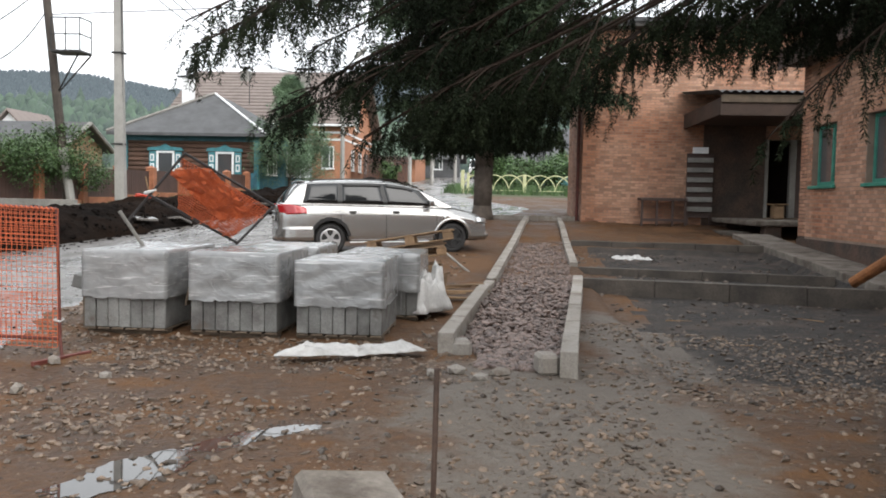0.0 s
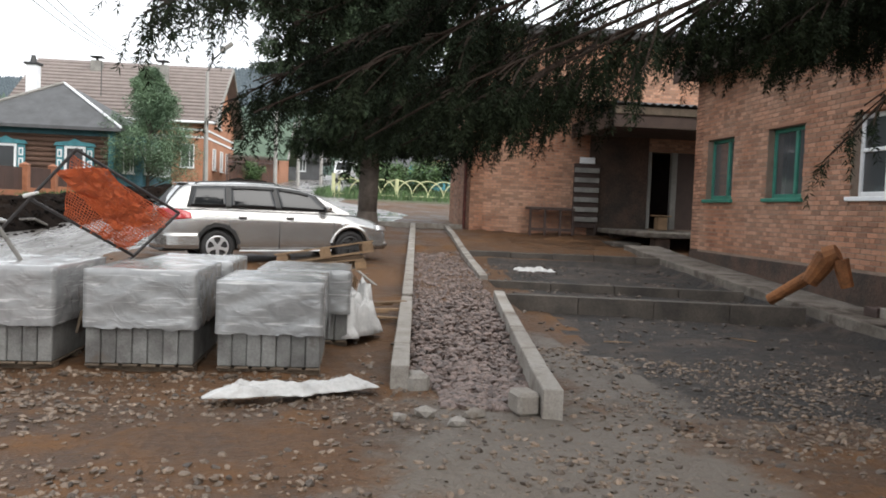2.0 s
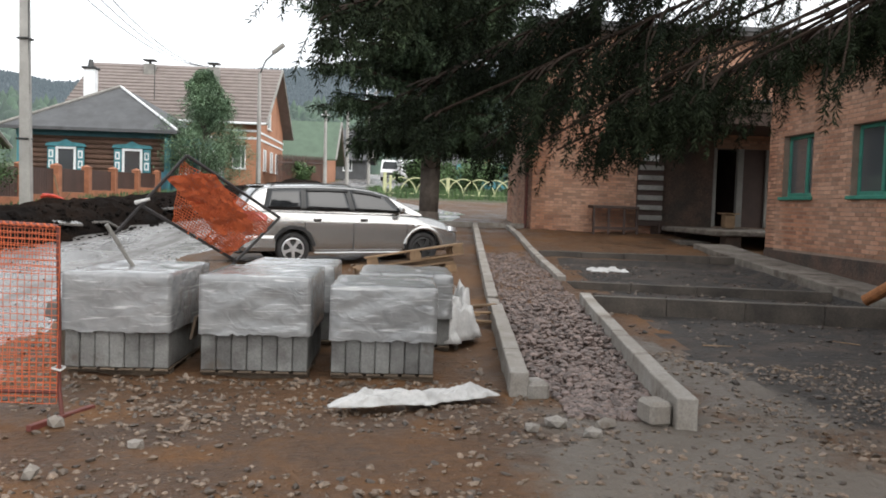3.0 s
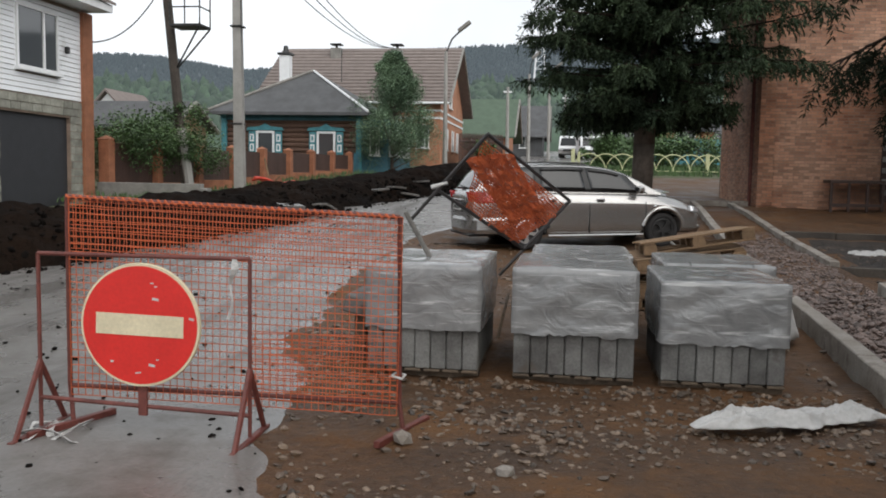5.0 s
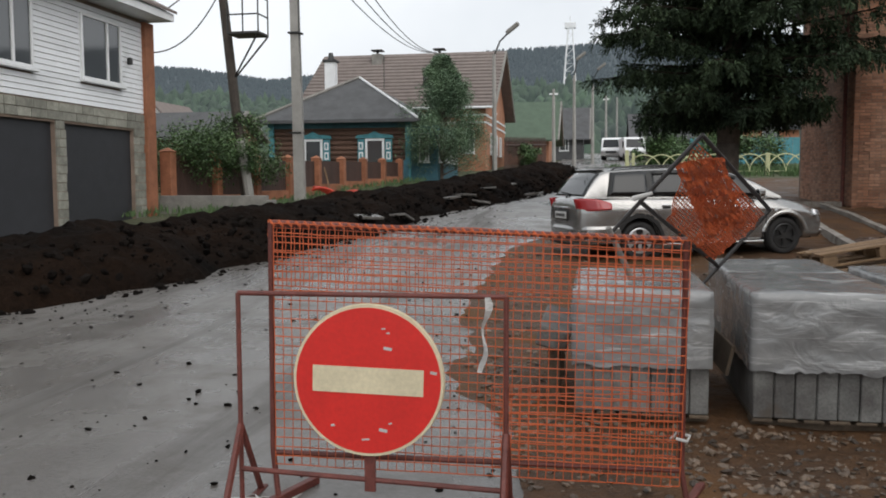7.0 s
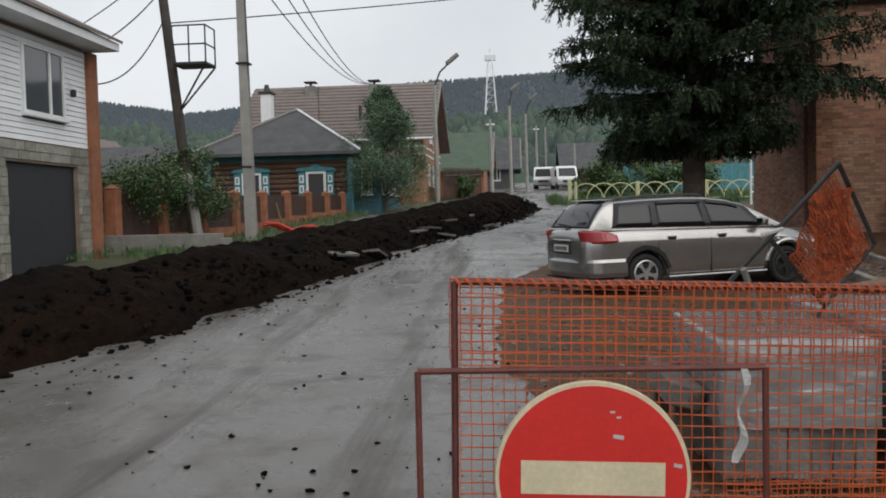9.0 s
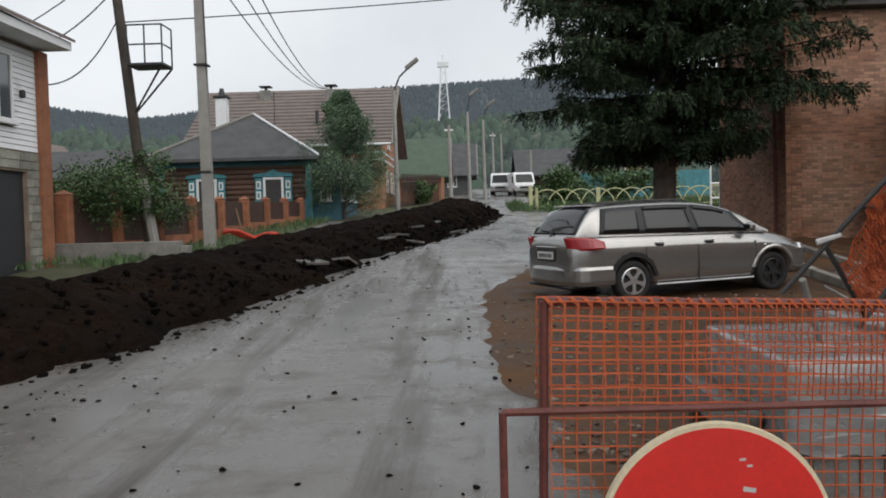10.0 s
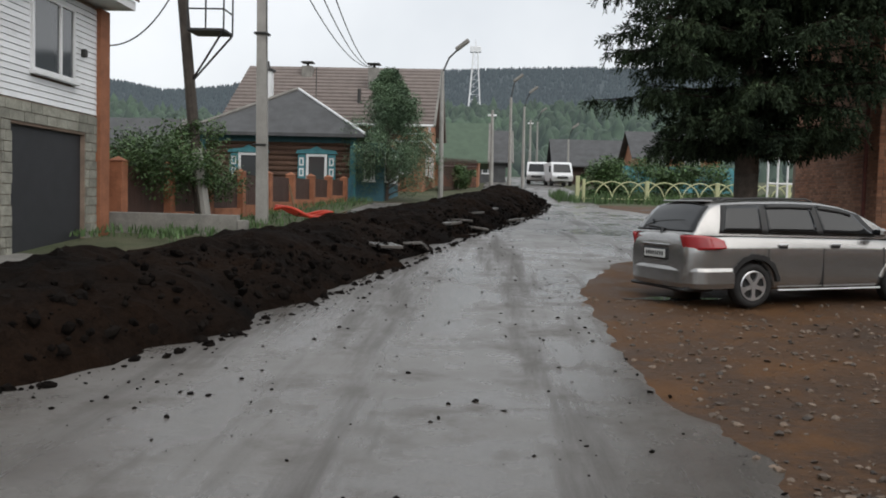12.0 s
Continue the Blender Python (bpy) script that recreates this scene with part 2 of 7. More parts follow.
def dusted(m, centre, size, colour):
    """A patch of spilt cement dust with a ragged outline."""
    n, l = m.node_tree.nodes, m.node_tree.links
    b = n["Principled BSDF"]
    geo = n.new("ShaderNodeNewGeometry")
    off, fit_, ln = n.new("ShaderNodeVectorMath"), n.new("ShaderNodeVectorMath"), n.new("ShaderNodeVectorMath")
    off.operation, fit_.operation, ln.operation = "SUBTRACT", "MULTIPLY", "LENGTH"
    off.inputs[1].default_value, fit_.inputs[1].default_value = (*centre, 0), (1 / size[0], 1 / size[1], 0)
    l.new(geo.outputs["Position"], off.inputs[0])
    l.new(off.outputs[0], fit_.inputs[0])
    l.new(fit_.outputs[0], ln.inputs[0])
    t = n.new("ShaderNodeTexNoise")
    t.inputs["Scale"].default_value, t.inputs["Detail"].default_value, t.inputs["Roughness"].default_value = 1.4, 9, 0.7
    l.new(geo.outputs["Position"], t.inputs["Vector"])
    add = n.new("ShaderNodeMath")
    add.operation = "MULTIPLY_ADD"
    add.inputs[1].default_value = 2.2
    l.new(t.outputs["Fac"], add.inputs[0])
    l.new(ln.outputs["Value"], add.inputs[2])
    r = n.new("ShaderNodeMapRange")
    r.inputs["From Min"].default_value, r.inputs["From Max"].default_value = 1.85, 2.25
    r.inputs["To Min"].default_value, r.inputs["To Max"].default_value = 1, 0
    l.new(add.outputs[0], r.inputs["Value"])
    old = b.inputs["Base Color"].links[0].from_socket
    mix = n.new("ShaderNodeMixRGB")
    mix.inputs["Color2"].default_value = (*colour, 1)
    l.new(r.outputs["Result"], mix.inputs["Fac"])
    l.new(old, mix.inputs["Color1"])
    l.new(mix.outputs["Color"], b.inputs["Base Color"])


dusted(M["dirt"], (0.45, 5.6), (1.15, 2.3), (0.125, 0.106, 0.088))
dusted(M["dirt"], (3.0, 3.4), (1.3, 2.2), (0.048, 0.033, 0.022))
dusted(M["dirt"], (1.7, 8.8), (0.9, 1.9), (0.110, 0.093, 0.078))
muddy(M["bed"], (0.050, 0.035, 0.026), 1.7, 0.50, 0.62, 0.9)
dusted(M["bed"], (1.4, 7.6), (0.6, 2.2), (0.105, 0.088, 0.073))
muddy(M["kerb"], (0.10, 0.075, 0.055), 2.5, 0.54, 0.66, 0.9)
muddy(M["kerb_muddy"], (0.06, 0.045, 0.034), 2.0, 0.50, 0.62, 0.9)
muddy(M["block"], (0.085, 0.07, 0.058), 2.2, 0.56, 0.64, 0.7)
muddy(M["siding"], (0.42, 0.42, 0.41), 0.9, 0.58, 0.75, 0.6)
muddy(M["car_paint"], (0.20, 0.165, 0.13), 1.7, 0.60, 0.78, 0.6)


def glass(name, colour, rough=0.05, ior=1.5):
    m = bpy.data.materials.new(name)
    m.use_nodes = True
    b = m.node_tree.nodes["Principled BSDF"]
    b.inputs["Base Color"].default_value = (*colour, 1)
    b.inputs["Roughness"].default_value = rough
    b.inputs["IOR"].default_value = ior
    return m


M["glass"] = glass("dark_window_glass", (0.06, 0.064, 0.068), 0.05, 1.9)
M["car_glass"] = glass("tinted_car_glass", (0.012, 0.013, 0.014), 0.04, 1.5)
M["water"] = glass("puddle_water", (0.05, 0.045, 0.04), 0.02)


def film_material():
    """Stretch film over grey blocks: thin clear skin with milky streaks."""
    m = bpy.data.materials.new("stretch_film")
    m.use_nodes = True
    n, l = m.node_tree.nodes, m.node_tree.links
    b = n["Principled BSDF"]
    geo = n.new("ShaderNodeNewGeometry")
    s = n.new("ShaderNodeVectorMath")
    s.operation = "MULTIPLY"
    s.inputs[1].default_value = (2.2, 2.2, 3.6)
    l.new(geo.outputs["Position"], s.inputs[0])
    t = n.new("ShaderNodeTexNoise")
    t.inputs["Scale"].default_value, t.inputs["Detail"].default_value = 2.6, 7
    t.inputs["Distortion"].default_value = 1.2
    l.new(s.outputs[0], t.inputs["Vector"])
    r = n.new("ShaderNodeValToRGB")
    r.color_ramp.elements[0].position, r.color_ramp.elements[0].color = 0.30, (0.180, 0.183, 0.185, 1)
    r.color_ramp.elements[1].position, r.color_ramp.elements[1].color = 0.78, (0.265, 0.265, 0.262, 1)
    l.new(t.outputs["Fac"], r.inputs["Fac"])
    s2 = n.new("ShaderNodeMapping")
    s2.inputs["Rotation"].default_value, s2.inputs["Scale"].default_value = (0.35, 0.45, 0), (1.2, 1.2, 15)
    l.new(geo.outputs["Position"], s2.inputs["Vector"])
    t2 = n.new("ShaderNodeTexNoise")
    t2.inputs["Scale"].default_value, t2.inputs["Detail"].default_value, t2.inputs["Distortion"].default_value = 2.4, 5, 0.8
    l.new(s2.outputs["Vector"], t2.inputs["Vector"])
    r2 = n.new("ShaderNodeMapRange")
    r2.inputs["From Min"].default_value, r2.inputs["From Max"].default_value = 0.58, 0.74
    l.new(t2.outputs["Fac"], r2.inputs["Value"])
    crease = n.new("ShaderNodeMixRGB")
    crease.inputs["Color2"].default_value = (0.48, 0.48, 0.47, 1)
    l.new(r2.outputs["Result"], crease.inputs["Fac"])
    l.new(r.outputs["Color"], crease.inputs["Color1"])
    l.new(crease.outputs["Color"], b.inputs["Base Color"])
    b.inputs["Roughness"].default_value = 0.16
    b.inputs["Specular IOR Level"].default_value = 0.8
    bp = n.new("ShaderNodeBump")
    bp.inputs["Strength"].default_value, bp.inputs["Distance"].default_value = 0.42, 0.025
    l.new(t.outputs["Fac"], bp.inputs["Height"])
    l.new(bp.outputs["Normal"], b.inputs["Normal"])
    return m


M["film"] = film_material()


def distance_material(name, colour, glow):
    """Woods far off; their haze is put in as a faint bluish emission."""
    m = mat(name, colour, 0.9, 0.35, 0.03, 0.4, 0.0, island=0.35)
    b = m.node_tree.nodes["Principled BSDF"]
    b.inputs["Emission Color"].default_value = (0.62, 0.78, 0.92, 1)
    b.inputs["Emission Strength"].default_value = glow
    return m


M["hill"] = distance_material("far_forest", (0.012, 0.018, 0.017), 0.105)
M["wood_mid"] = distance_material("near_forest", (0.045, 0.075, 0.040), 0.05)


# ---- tools ----
def thing(name, label="", category="", group="", kind="", m=None):
    ob = new(name)
    ob.empty_display_size = 0.2
    if m is not None:
        ob.matrix_world = m
    return tagged(ob, label, category, group, kind)


def part(name, bm, material, parent=None, label="", smooth=False):
    """Links a bmesh as one mesh object under its thing."""
    me = bpy.data.meshes.new(name)
    bm.to_mesh(me)
    bm.free()
    return put(name, me, material, parent, label, smooth)


def put(name, me, material, parent=None, label="", smooth=False):
    if not me.materials:
        me.materials.append(material)
    if smooth:
        me.shade_smooth()
    ob = new(name, me)
    if parent:
        ob.parent = parent
    return tagged(ob, label)


def sheet_mesh(name, verts, faces):
    me = bpy.data.meshes.new(name)
    me.from_pydata(verts, [], faces)
    me.update()
    return me


def box(bm, x0, x1, y0, y1, z0, z1, bevel=0.0, m=None):
    g = bmesh.ops.create_cube(bm, size=1.0)
    vs = g["verts"]
    t = Matrix.Translation(((x0 + x1) / 2, (y0 + y1) / 2, (z0 + z1) / 2)) @ Matrix.Diagonal((abs(x1 - x0), abs(y1 - y0), abs(z1 - z0), 1))
    bmesh.ops.transform(bm, matrix=(m @ t if m is not None else t), verts=vs)
    if bevel:
        edges = list({e for v in vs for e in v.link_edges})
        bmesh.ops.bevel(bm, geom=edges, offset=bevel, segments=1, affect="EDGES")
    return bm


def boxed(*a, bevel=0.0, m=None):
    return box(bmesh.new(), *a, bevel=bevel, m=m)


def tube(bm, p, q, r0, r1=None, sides=8, caps=True):
    p, q = Vector(p), Vector(q)
    r1 = r0 if r1 is None else r1
    d = q - p
    turn = d.to_track_quat("Z", "Y").to_matrix()
    rings = []
    for c, r in ((p, r0), (q, r1)):
        rings.append([bm.verts.new(c + turn @ Vector((r * math.cos(2 * math.pi * i / sides), r * math.sin(2 * math.pi * i / sides), 0))) for i in range(sides)])
    for i in range(sides):
        j = (i + 1) % sides
        bm.faces.new((rings[0][i], rings[0][j], rings[1][j], rings[1][i]))
    if caps:
        bm.faces.new(rings[0][::-1])
        bm.faces.new(rings[1])
    return bm


def run(bm, points, radius, sides=8):
    """One continuous bent tube through the points."""
    pts = [Vector(p) for p in points]
    n = len(pts)
    rings = []
    for i, p in enumerate(pts):
        d = pts[min(i + 1, n - 1)] - pts[max(i - 1, 0)]
        up = Vector((0, 0, 1)) if abs(d.normalized().z) < 0.95 else Vector((1, 0, 0))
        a = d.cross(up).normalized()
        b = a.cross(d).normalized()
        rings.append([bm.verts.new(p + (a * math.cos(2 * math.pi * k / sides) + b * math.sin(2 * math.pi * k / sides)) * radius) for k in range(sides)])
    for r0, r1 in zip(rings, rings[1:]):
        for k in range(sides):
            m = (k + 1) % sides
            bm.faces.new((r0[k], r0[m], r1[m], r1[k]))
    bm.faces.new(rings[0][::-1])
    bm.faces.new(rings[-1])
    bmesh.ops.recalc_face_normals(bm, faces=bm.faces)
    return bm


def prism(bm, outline, lo, hi, axis="y"):
    """Extrudes an outline of pairs along an axis."""
    def at(u, v, w):
        return {"y": (u, w, v), "x": (w, u, v), "z": (u, v, w)}[axis]
    a = [bm.verts.new(at(u, v, lo)) for u, v in outline]
    b = [bm.verts.new(at(u, v, hi)) for u, v in outline]
    n = len(outline)
    for i in range(n):
        j = (i + 1) % n
        bm.faces.new((a[i], a[j], b[j], b[i]))
    bm.faces.new(a[::-1])
    bm.faces.new(b)
    bmesh.ops.recalc_face_normals(bm, faces=bm.faces)
    return bm


# ---- ground ----
RISE = ((-2000, 0.0), (8, 0.02), (12, 0.10), (16.4, 0.32), (20, 0.52), (23, 0.75), (26, 0.9), (30, 1.0), (46, 1.75), (62, 2.6), (100, 4.3), (200, 9.0), (3000, 60.0))


def ground_z(y):
    for (a, za), (b, zb) in zip(RISE, RISE[1:]):
        if y <= b:
            return za + (zb - za) * (y - a) / (b - a)
    return RISE[-1][1]


def road_right(y):
    """The ragged right-hand edge of the asphalt."""
    for (a, xa), (b, xb) in (((-30, -1.5), (2, -3.0)), ((2, -3.0), (7, -4.55)), ((7, -4.55), (10, -5.2)), ((10, -5.2), (14, -5.6)), ((14, -5.6), (18, -5.8)), ((18, -5.8), (21, -4.6)), ((21, -4.6), (24, -1.0)), ((24, -1.0), (34, 1.0)), ((34, 1.0), (44, -2.0)), ((44, -2.0), (140, 2.0))):
        if y <= b:
            return xa + (xb - xa) * (y - a) / (b - a)
    return 2.0


def mound_edge(y):
    """The foot of the earth bank beside the road."""
    for (a, xa), (b, xb) in (((4, -13.0), (9, -11.6)), ((9, -11.6), (13.3, -9.8)), ((13.3, -9.8), (20, -8.5)), ((20, -8.5), (26, -7.3)), ((26, -7.3), (38, -5.0)), ((38, -5.0), (45, -4.3)), ((45, -4.3), (60, -5.2))):
        if y <= b:
            return xa + (xb - xa) * (y - a) / (b - a)
    return -5.0


def bank_top(y):
    return 0.70 if y < 14 else 0.70 - 0.2 * (y - 14) / 11 if y < 25 else 0.5 + 0.36 * min(1, (y - 25) / 10)


def in_bed(x, y):
    return 1.35 < x < 6.4 and 2.0 < y < 19.3


def lumps(x, y):
    return noise.noise((x * 0.5, y * 0.5, 3.0)) * 0.05 + noise.noise((x * 2.1, y * 2.1, 7.0)) * 0.035 + noise.noise((x * 6.5, y * 6.5, 1.0)) * 0.016


def steps(*spans):
    out = []
    for a, b, d in spans:
        k = max(1, round((b - a) / d))
        out += [a + (b - a) * i / k for i in range(k)]
    return out + [spans[-1][1]]


def dirt_z(x, y):
    z = ground_z(y)
    if -12 < x < 9 and -4 < y < 27:
        z += lumps(x, y) * (0.6 if in_bed(x, y) else 0.3 if abs(x - road_right(y)) < 0.7 else 1.0)
    under = road_right(y) - 0.55 - x
    if under > 0:
        z = min(z, ground_z(y) + 0.02 - 0.12 * min(1, under * 1.5))
    if -2.6 < x < -1.0 and 3.4 < y < 5.4:
        z = ground_z(y) + lumps(x, y) * 0.3 - 0.01
    if 1.45 < x < 5.6 and 6.5 < y < 18.8:
        z -= 0.10
    return z


def build_ground():
    xs = steps((-1500, -200, 260), (-200, -30, 20), (-30, -8, 1.0), (-8, 8, 0.13), (8, 30, 2.0), (30, 200, 20), (200, 1500, 260))
    ys = steps((-400, -20, 60), (-20, -1, 1.5), (-1, 14, 0.13), (14, 28, 0.28), (28, 60, 2.0), (60, 200, 14), (200, 1500, 130))
    verts = [(x, y, dirt_z(x, y)) for y in ys for x in xs]
    w = len(xs)
    faces = [(j * w + i, j * w + i + 1, (j + 1) * w + i + 1, (j + 1) * w + i) for j in range(len(ys) - 1) for i in range(w - 1)]
    me = sheet_mesh("ground", verts, faces)
    me.materials.append(M["dirt"])
    me.materials.append(M["bed"])
    me.materials.append(M["verge"])
    index = []
    for j in range(len(ys) - 1):
        for i in range(w - 1):
            x, y = xs[i], ys[j]
            edge = 0.5 * noise.noise((x * 0.8, y * 0.8, 5.0)) + 0.35 * noise.noise((x * 2.6, y * 2.6, 2.0))
            bed = 1.75 + edge < x < 6.2 and 7.0 + edge * 1.8 + (x < 2.3) * 0.5 < y < 18.9
            verge = (x < -12.5 and y > 15) or y > 44 or x < -40 or x > 30
            index.append(1 if bed else 2 if verge else 0)
    me.polygons.foreach_set("material_index", index)
    tagged(put("ground", me, M["dirt"], smooth=True), "wet brown stony ground of a building site", "ground", kind="structure")


def build_road():
    ys = steps((-30, 2, 2.0), (2, 24, 0.25), (24, 60, 1.0), (60, 140, 8))
    verts, faces, n = [], [], 30
    for y in ys:
        right = road_right(y) + 0.25 + 0.3 * noise.noise((0.3, y * 0.7, 0)) + 0.16 * noise.noise((4.3, y * 2.7, 0))
        left = -18.0 if y < 14 else -12.2 if y < 44 else -7.5
        for i in range(n + 1):
            u = 1 - (1 - i / n) ** 1.6
            x = left + (right - left) * u
            z = ground_z(y) + 0.022 + 0.012 * noise.noise((x * 0.4, y * 0.4, 9)) - 0.06 * max(0, (i - n + 3) / 3) - 0.01
            verts.append((x, y, z))
    for j in range(len(ys) - 1):
        for i in range(n):
            a = j * (n + 1) + i
            faces.append((a, a + 1, a + n + 2, a + n + 1))
    tagged(put("road", sheet_mesh("road", verts, faces), M["asphalt"], smooth=True), "wet grey asphalt road with mud and crumbs", "road", kind="structure")


def build_mound():
    """Bank of dug-out black earth along the road."""
    rows, verts, faces = [], [], []
    ys = steps((4, 48, 0.16))
    n = 34
    for y in ys:
        e = mound_edge(y) + 0.35 * noise.noise((y * 0.9, 2, 0)) + 0.15 * noise.noise((y * 3, 5, 0))
        wide = (4.2 + 0.5 * noise.noise((y * 0.3, 8, 0))) * (1 if y < 30 else 0.85)
        top = (bank_top(y) + 0.12 * noise.noise((y * 0.4, 11, 0))) * min(1, (48 - y) / 4) * min(1, (y - 3.2) / 2)
        for i in range(n + 1):
            u = i / n
            x = e - wide * u
            h = top * (math.sin(math.pi * min(1, u * 1.05)) ** 0.8 if u < 0.95 else 0.1)
            h += (noise.noise((x * 1.3, y * 1.3, 0)) * 0.14 + noise.noise((x * 4, y * 4, 0)) * 0.08 + noise.noise((x * 9, y * 9, 0)) * 0.05) * min(1, u * 8, (1 - u) * 8)
            verts.append((x, y, ground_z(y) + max(h, 0.0) - (0.03 if i in (0, n) else 0)))
    for j in range(len(ys) - 1):
        for i in range(n):
            a = j * (n + 1) + i
            faces.append((a, a + 1, a + n + 2, a + n + 1))
    tagged(put("earth_bank", sheet_mesh("earth_bank", verts, faces), M["black_earth"]), "long bank of freshly dug black earth beside the road", "earth bank", kind="stuff")


build_ground()
build_road()
build_mound()


# ---- walls with openings, and their bricks ----
def wall_frame(origin, along, out):
    """Places wall coordinates (u along, v outwards, w up) in the world."""
    a, o = Vector(along).normalized(), Vector(out).normalized()
    m = Matrix(((a.x, o.x, 0, origin[0]), (a.y, o.y, 0, origin[1]), (0, 0, 1, origin[2]), (0, 0, 0, 1)))
    return m


def wall_body(name, frame_m, length, height, thick, openings, material, label, category="wall"):
    """A wall as one mesh with true openings (u0, u1, w0, w1), its face on v = 0 and its body behind."""
    us = sorted({0, length, *[o[0] for o in openings], *[o[1] for o in openings]})
    ws = sorted({0, height, *[o[2] for o in openings], *[o[3] for o in openings]})
    solid = {}
    for i in range(len(us) - 1):
        for j in range(len(ws) - 1):
            u, w = (us[i] + us[i + 1]) / 2, (ws[j] + ws[j + 1]) / 2
            solid[i, j] = not any(o[0] < u < o[1] and o[2] < w < o[3] for o in openings)
    bm = bmesh.new()
    made = {}

    def vert(i, j, v):
        if (i, j, v) not in made:
            made[i, j, v] = bm.verts.new(frame_m @ Vector((us[i], v, ws[j])))
        return made[i, j, v]
    for (i, j), s in solid.items():
        if not s:
            continue
        for v in (0, -thick):
            bm.faces.new([vert(i, j, v), vert(i + 1, j, v), vert(i + 1, j + 1, v), vert(i, j + 1, v)])
        for di, dj, a, b in ((-1, 0, (i, j), (i, j + 1)), (1, 0, (i + 1, j), (i + 1, j + 1)), (0, -1, (i, j), (i + 1, j)), (0, 1, (i, j + 1), (i + 1, j + 1))):
            if not solid.get((i + di, j + dj), False):
                bm.faces.new([vert(*a, 0), vert(*b, 0), vert(*b, -thick), vert(*a, -thick)])
    bmesh.ops.recalc_face_normals(bm, faces=bm.faces)
    return tagged(part(name, bm, material), label, category, kind="structure")


BRICK_L, BRICK_H, JOINT, PROUD = 0.25, 0.068, 0.013, 0.009


def brick_cells(length, height, openings, seed):
    rng = random.Random(seed)
    w, row = 0.01, 0
    while w + BRICK_H < height:
        u = -0.13 * (row % 2)
        while u < length:
            long = BRICK_L if row % 6 else 0.12
            a, b = max(u, 0.004), min(u + long, length - 0.004)
            cuts = [(a, b)]
            for o in openings:
                if o[2] < w + BRICK_H and o[3] > w:
                    cuts = [c for s, e in cuts for c in ((s, min(e, o[0])), (max(s, o[1]), e)) if c[1] - c[0] > 0.035]
            for s, e in cuts:
                if e - s > 0.035:
                    yield s, e, w + rng.uniform(-0.002, 0.002), PROUD * rng.uniform(0.4, 1.3)
            u += long + JOINT
        w += BRICK_H + JOINT
        row += 1


def lay_bricks(wall, frame_m, length, height, openings, seed, nearest=None):
    """All bricks of a wall: those in the nearest stretch singly, the rest joined."""
    verts, faces, shared, single = [], [], {}, 0
    for s, e, w, p in brick_cells(length, height, openings, seed):
        if nearest and nearest[0] < s < nearest[1] and nearest[2] < w < nearest[3] and single < 300:
            key = round((e - s) * 50)
            if key not in shared:
                bm = boxed(-(e - s) / 2, (e - s) / 2, -0.03, PROUD, -BRICK_H / 2, BRICK_H / 2, bevel=0.004)
                me = bpy.data.meshes.new("brick")
                bm.to_mesh(me)
                bm.free()
                me.materials.append(M["brick"])
                shared[key] = me
            ob = new("brick", shared[key])
            ob.parent = wall
            ob.matrix_world = frame_m @ Matrix.Translation(((s + e) / 2, p - PROUD, w + BRICK_H / 2))
            single += 1
            continue
        n = len(verts)
        c = 0.003
        for u, v, z in ((s, 0, w), (e, 0, w), (e, 0, w + BRICK_H), (s, 0, w + BRICK_H), (s + c, p, w + c), (e - c, p, w + c), (e - c, p, w + BRICK_H - c), (s + c, p, w + BRICK_H - c)):
            verts.append(frame_m @ Vector((u, v, z)))
        faces += [(n + a, n + b, n + d, n + f) for a, b, d, f in ((4, 5, 6, 7), (0, 1, 5, 4), (1, 2, 6, 5), (2, 3, 7, 6), (3, 0, 4, 7))]
    tagged(put("bricks", sheet_mesh("bricks", verts, faces), M["brick_rest"], wall), kind="stuff")


WING_X, WING_END, FRONT_Y, CORNER_X = 6.65, 19.6, 25.8, 2.35
BRICK_JOBS = []


def window_unit(name, label, y0, y1, z0, z1, white):
    """A window set into the wing's wall; the frame faces -x."""
    w = tagged(thing(name), label, "window", "windows of the wing", "structure")
    m = M["white"] if white else M["green_paint"]
    x = WING_X + 0.12
    t = 0.075
    for a in ((y0, y0 + t, z0, z1), (y1 - t, y1, z0, z1), (y0 + t, y1 - t, z0, z0 + t), (y0 + t, y1 - t, z1 - t, z1)):
        part("window_frame", boxed(x, x + 0.07, *a, bevel=0.008), m, w)
    mid = y0 + (y1 - y0) * (0.55 if white else 0.36)
    part("mullion", boxed(x - 0.01, x + 0.06, mid - 0.045, mid + 0.045, z0 + t, z1 - t, bevel=0.008), m, w)
    bars = ((mid + 0.045, y1 - t, z0 + (z1 - z0) * 0.56), (y0 + t, mid - 0.045, z0 + (z1 - z0) * 0.8)) if white else ()
    for a, b, z in bars:
        part("transom", boxed(x - 0.005, x + 0.055, a, b, z - 0.03, z + 0.03, bevel=0.006), m, w)
    part("pane", boxed(x + 0.03, x + 0.042, y0 + t, mid - 0.045, z0 + t, z1 - t), M["glass"], w)
    part("pane", boxed(x + 0.03, x + 0.042, mid + 0.045, y1 - t, z0 + t, z1 - t), M["glass"], w)
    if not white:
        part("curtain", boxed(x + 0.12, x + 0.14, y0 + 0.1, y0 + 0.45, z0, z1), M["white"], w)
    part("window_sill", boxed(WING_X - 0.07, x, y0 - 0.06, y1 + 0.06, z0 - 0.075, z0 - 0.004, bevel=0.01), M["white"] if white else M["green_paint"], w)
    part("lintel", boxed(WING_X - 0.014, WING_X + 0.15, y0 - 0.18, y1 + 0.18, z1 + 0.004, z1 + 0.075, bevel=0.01), M["brick"], w, "course of upright bricks")


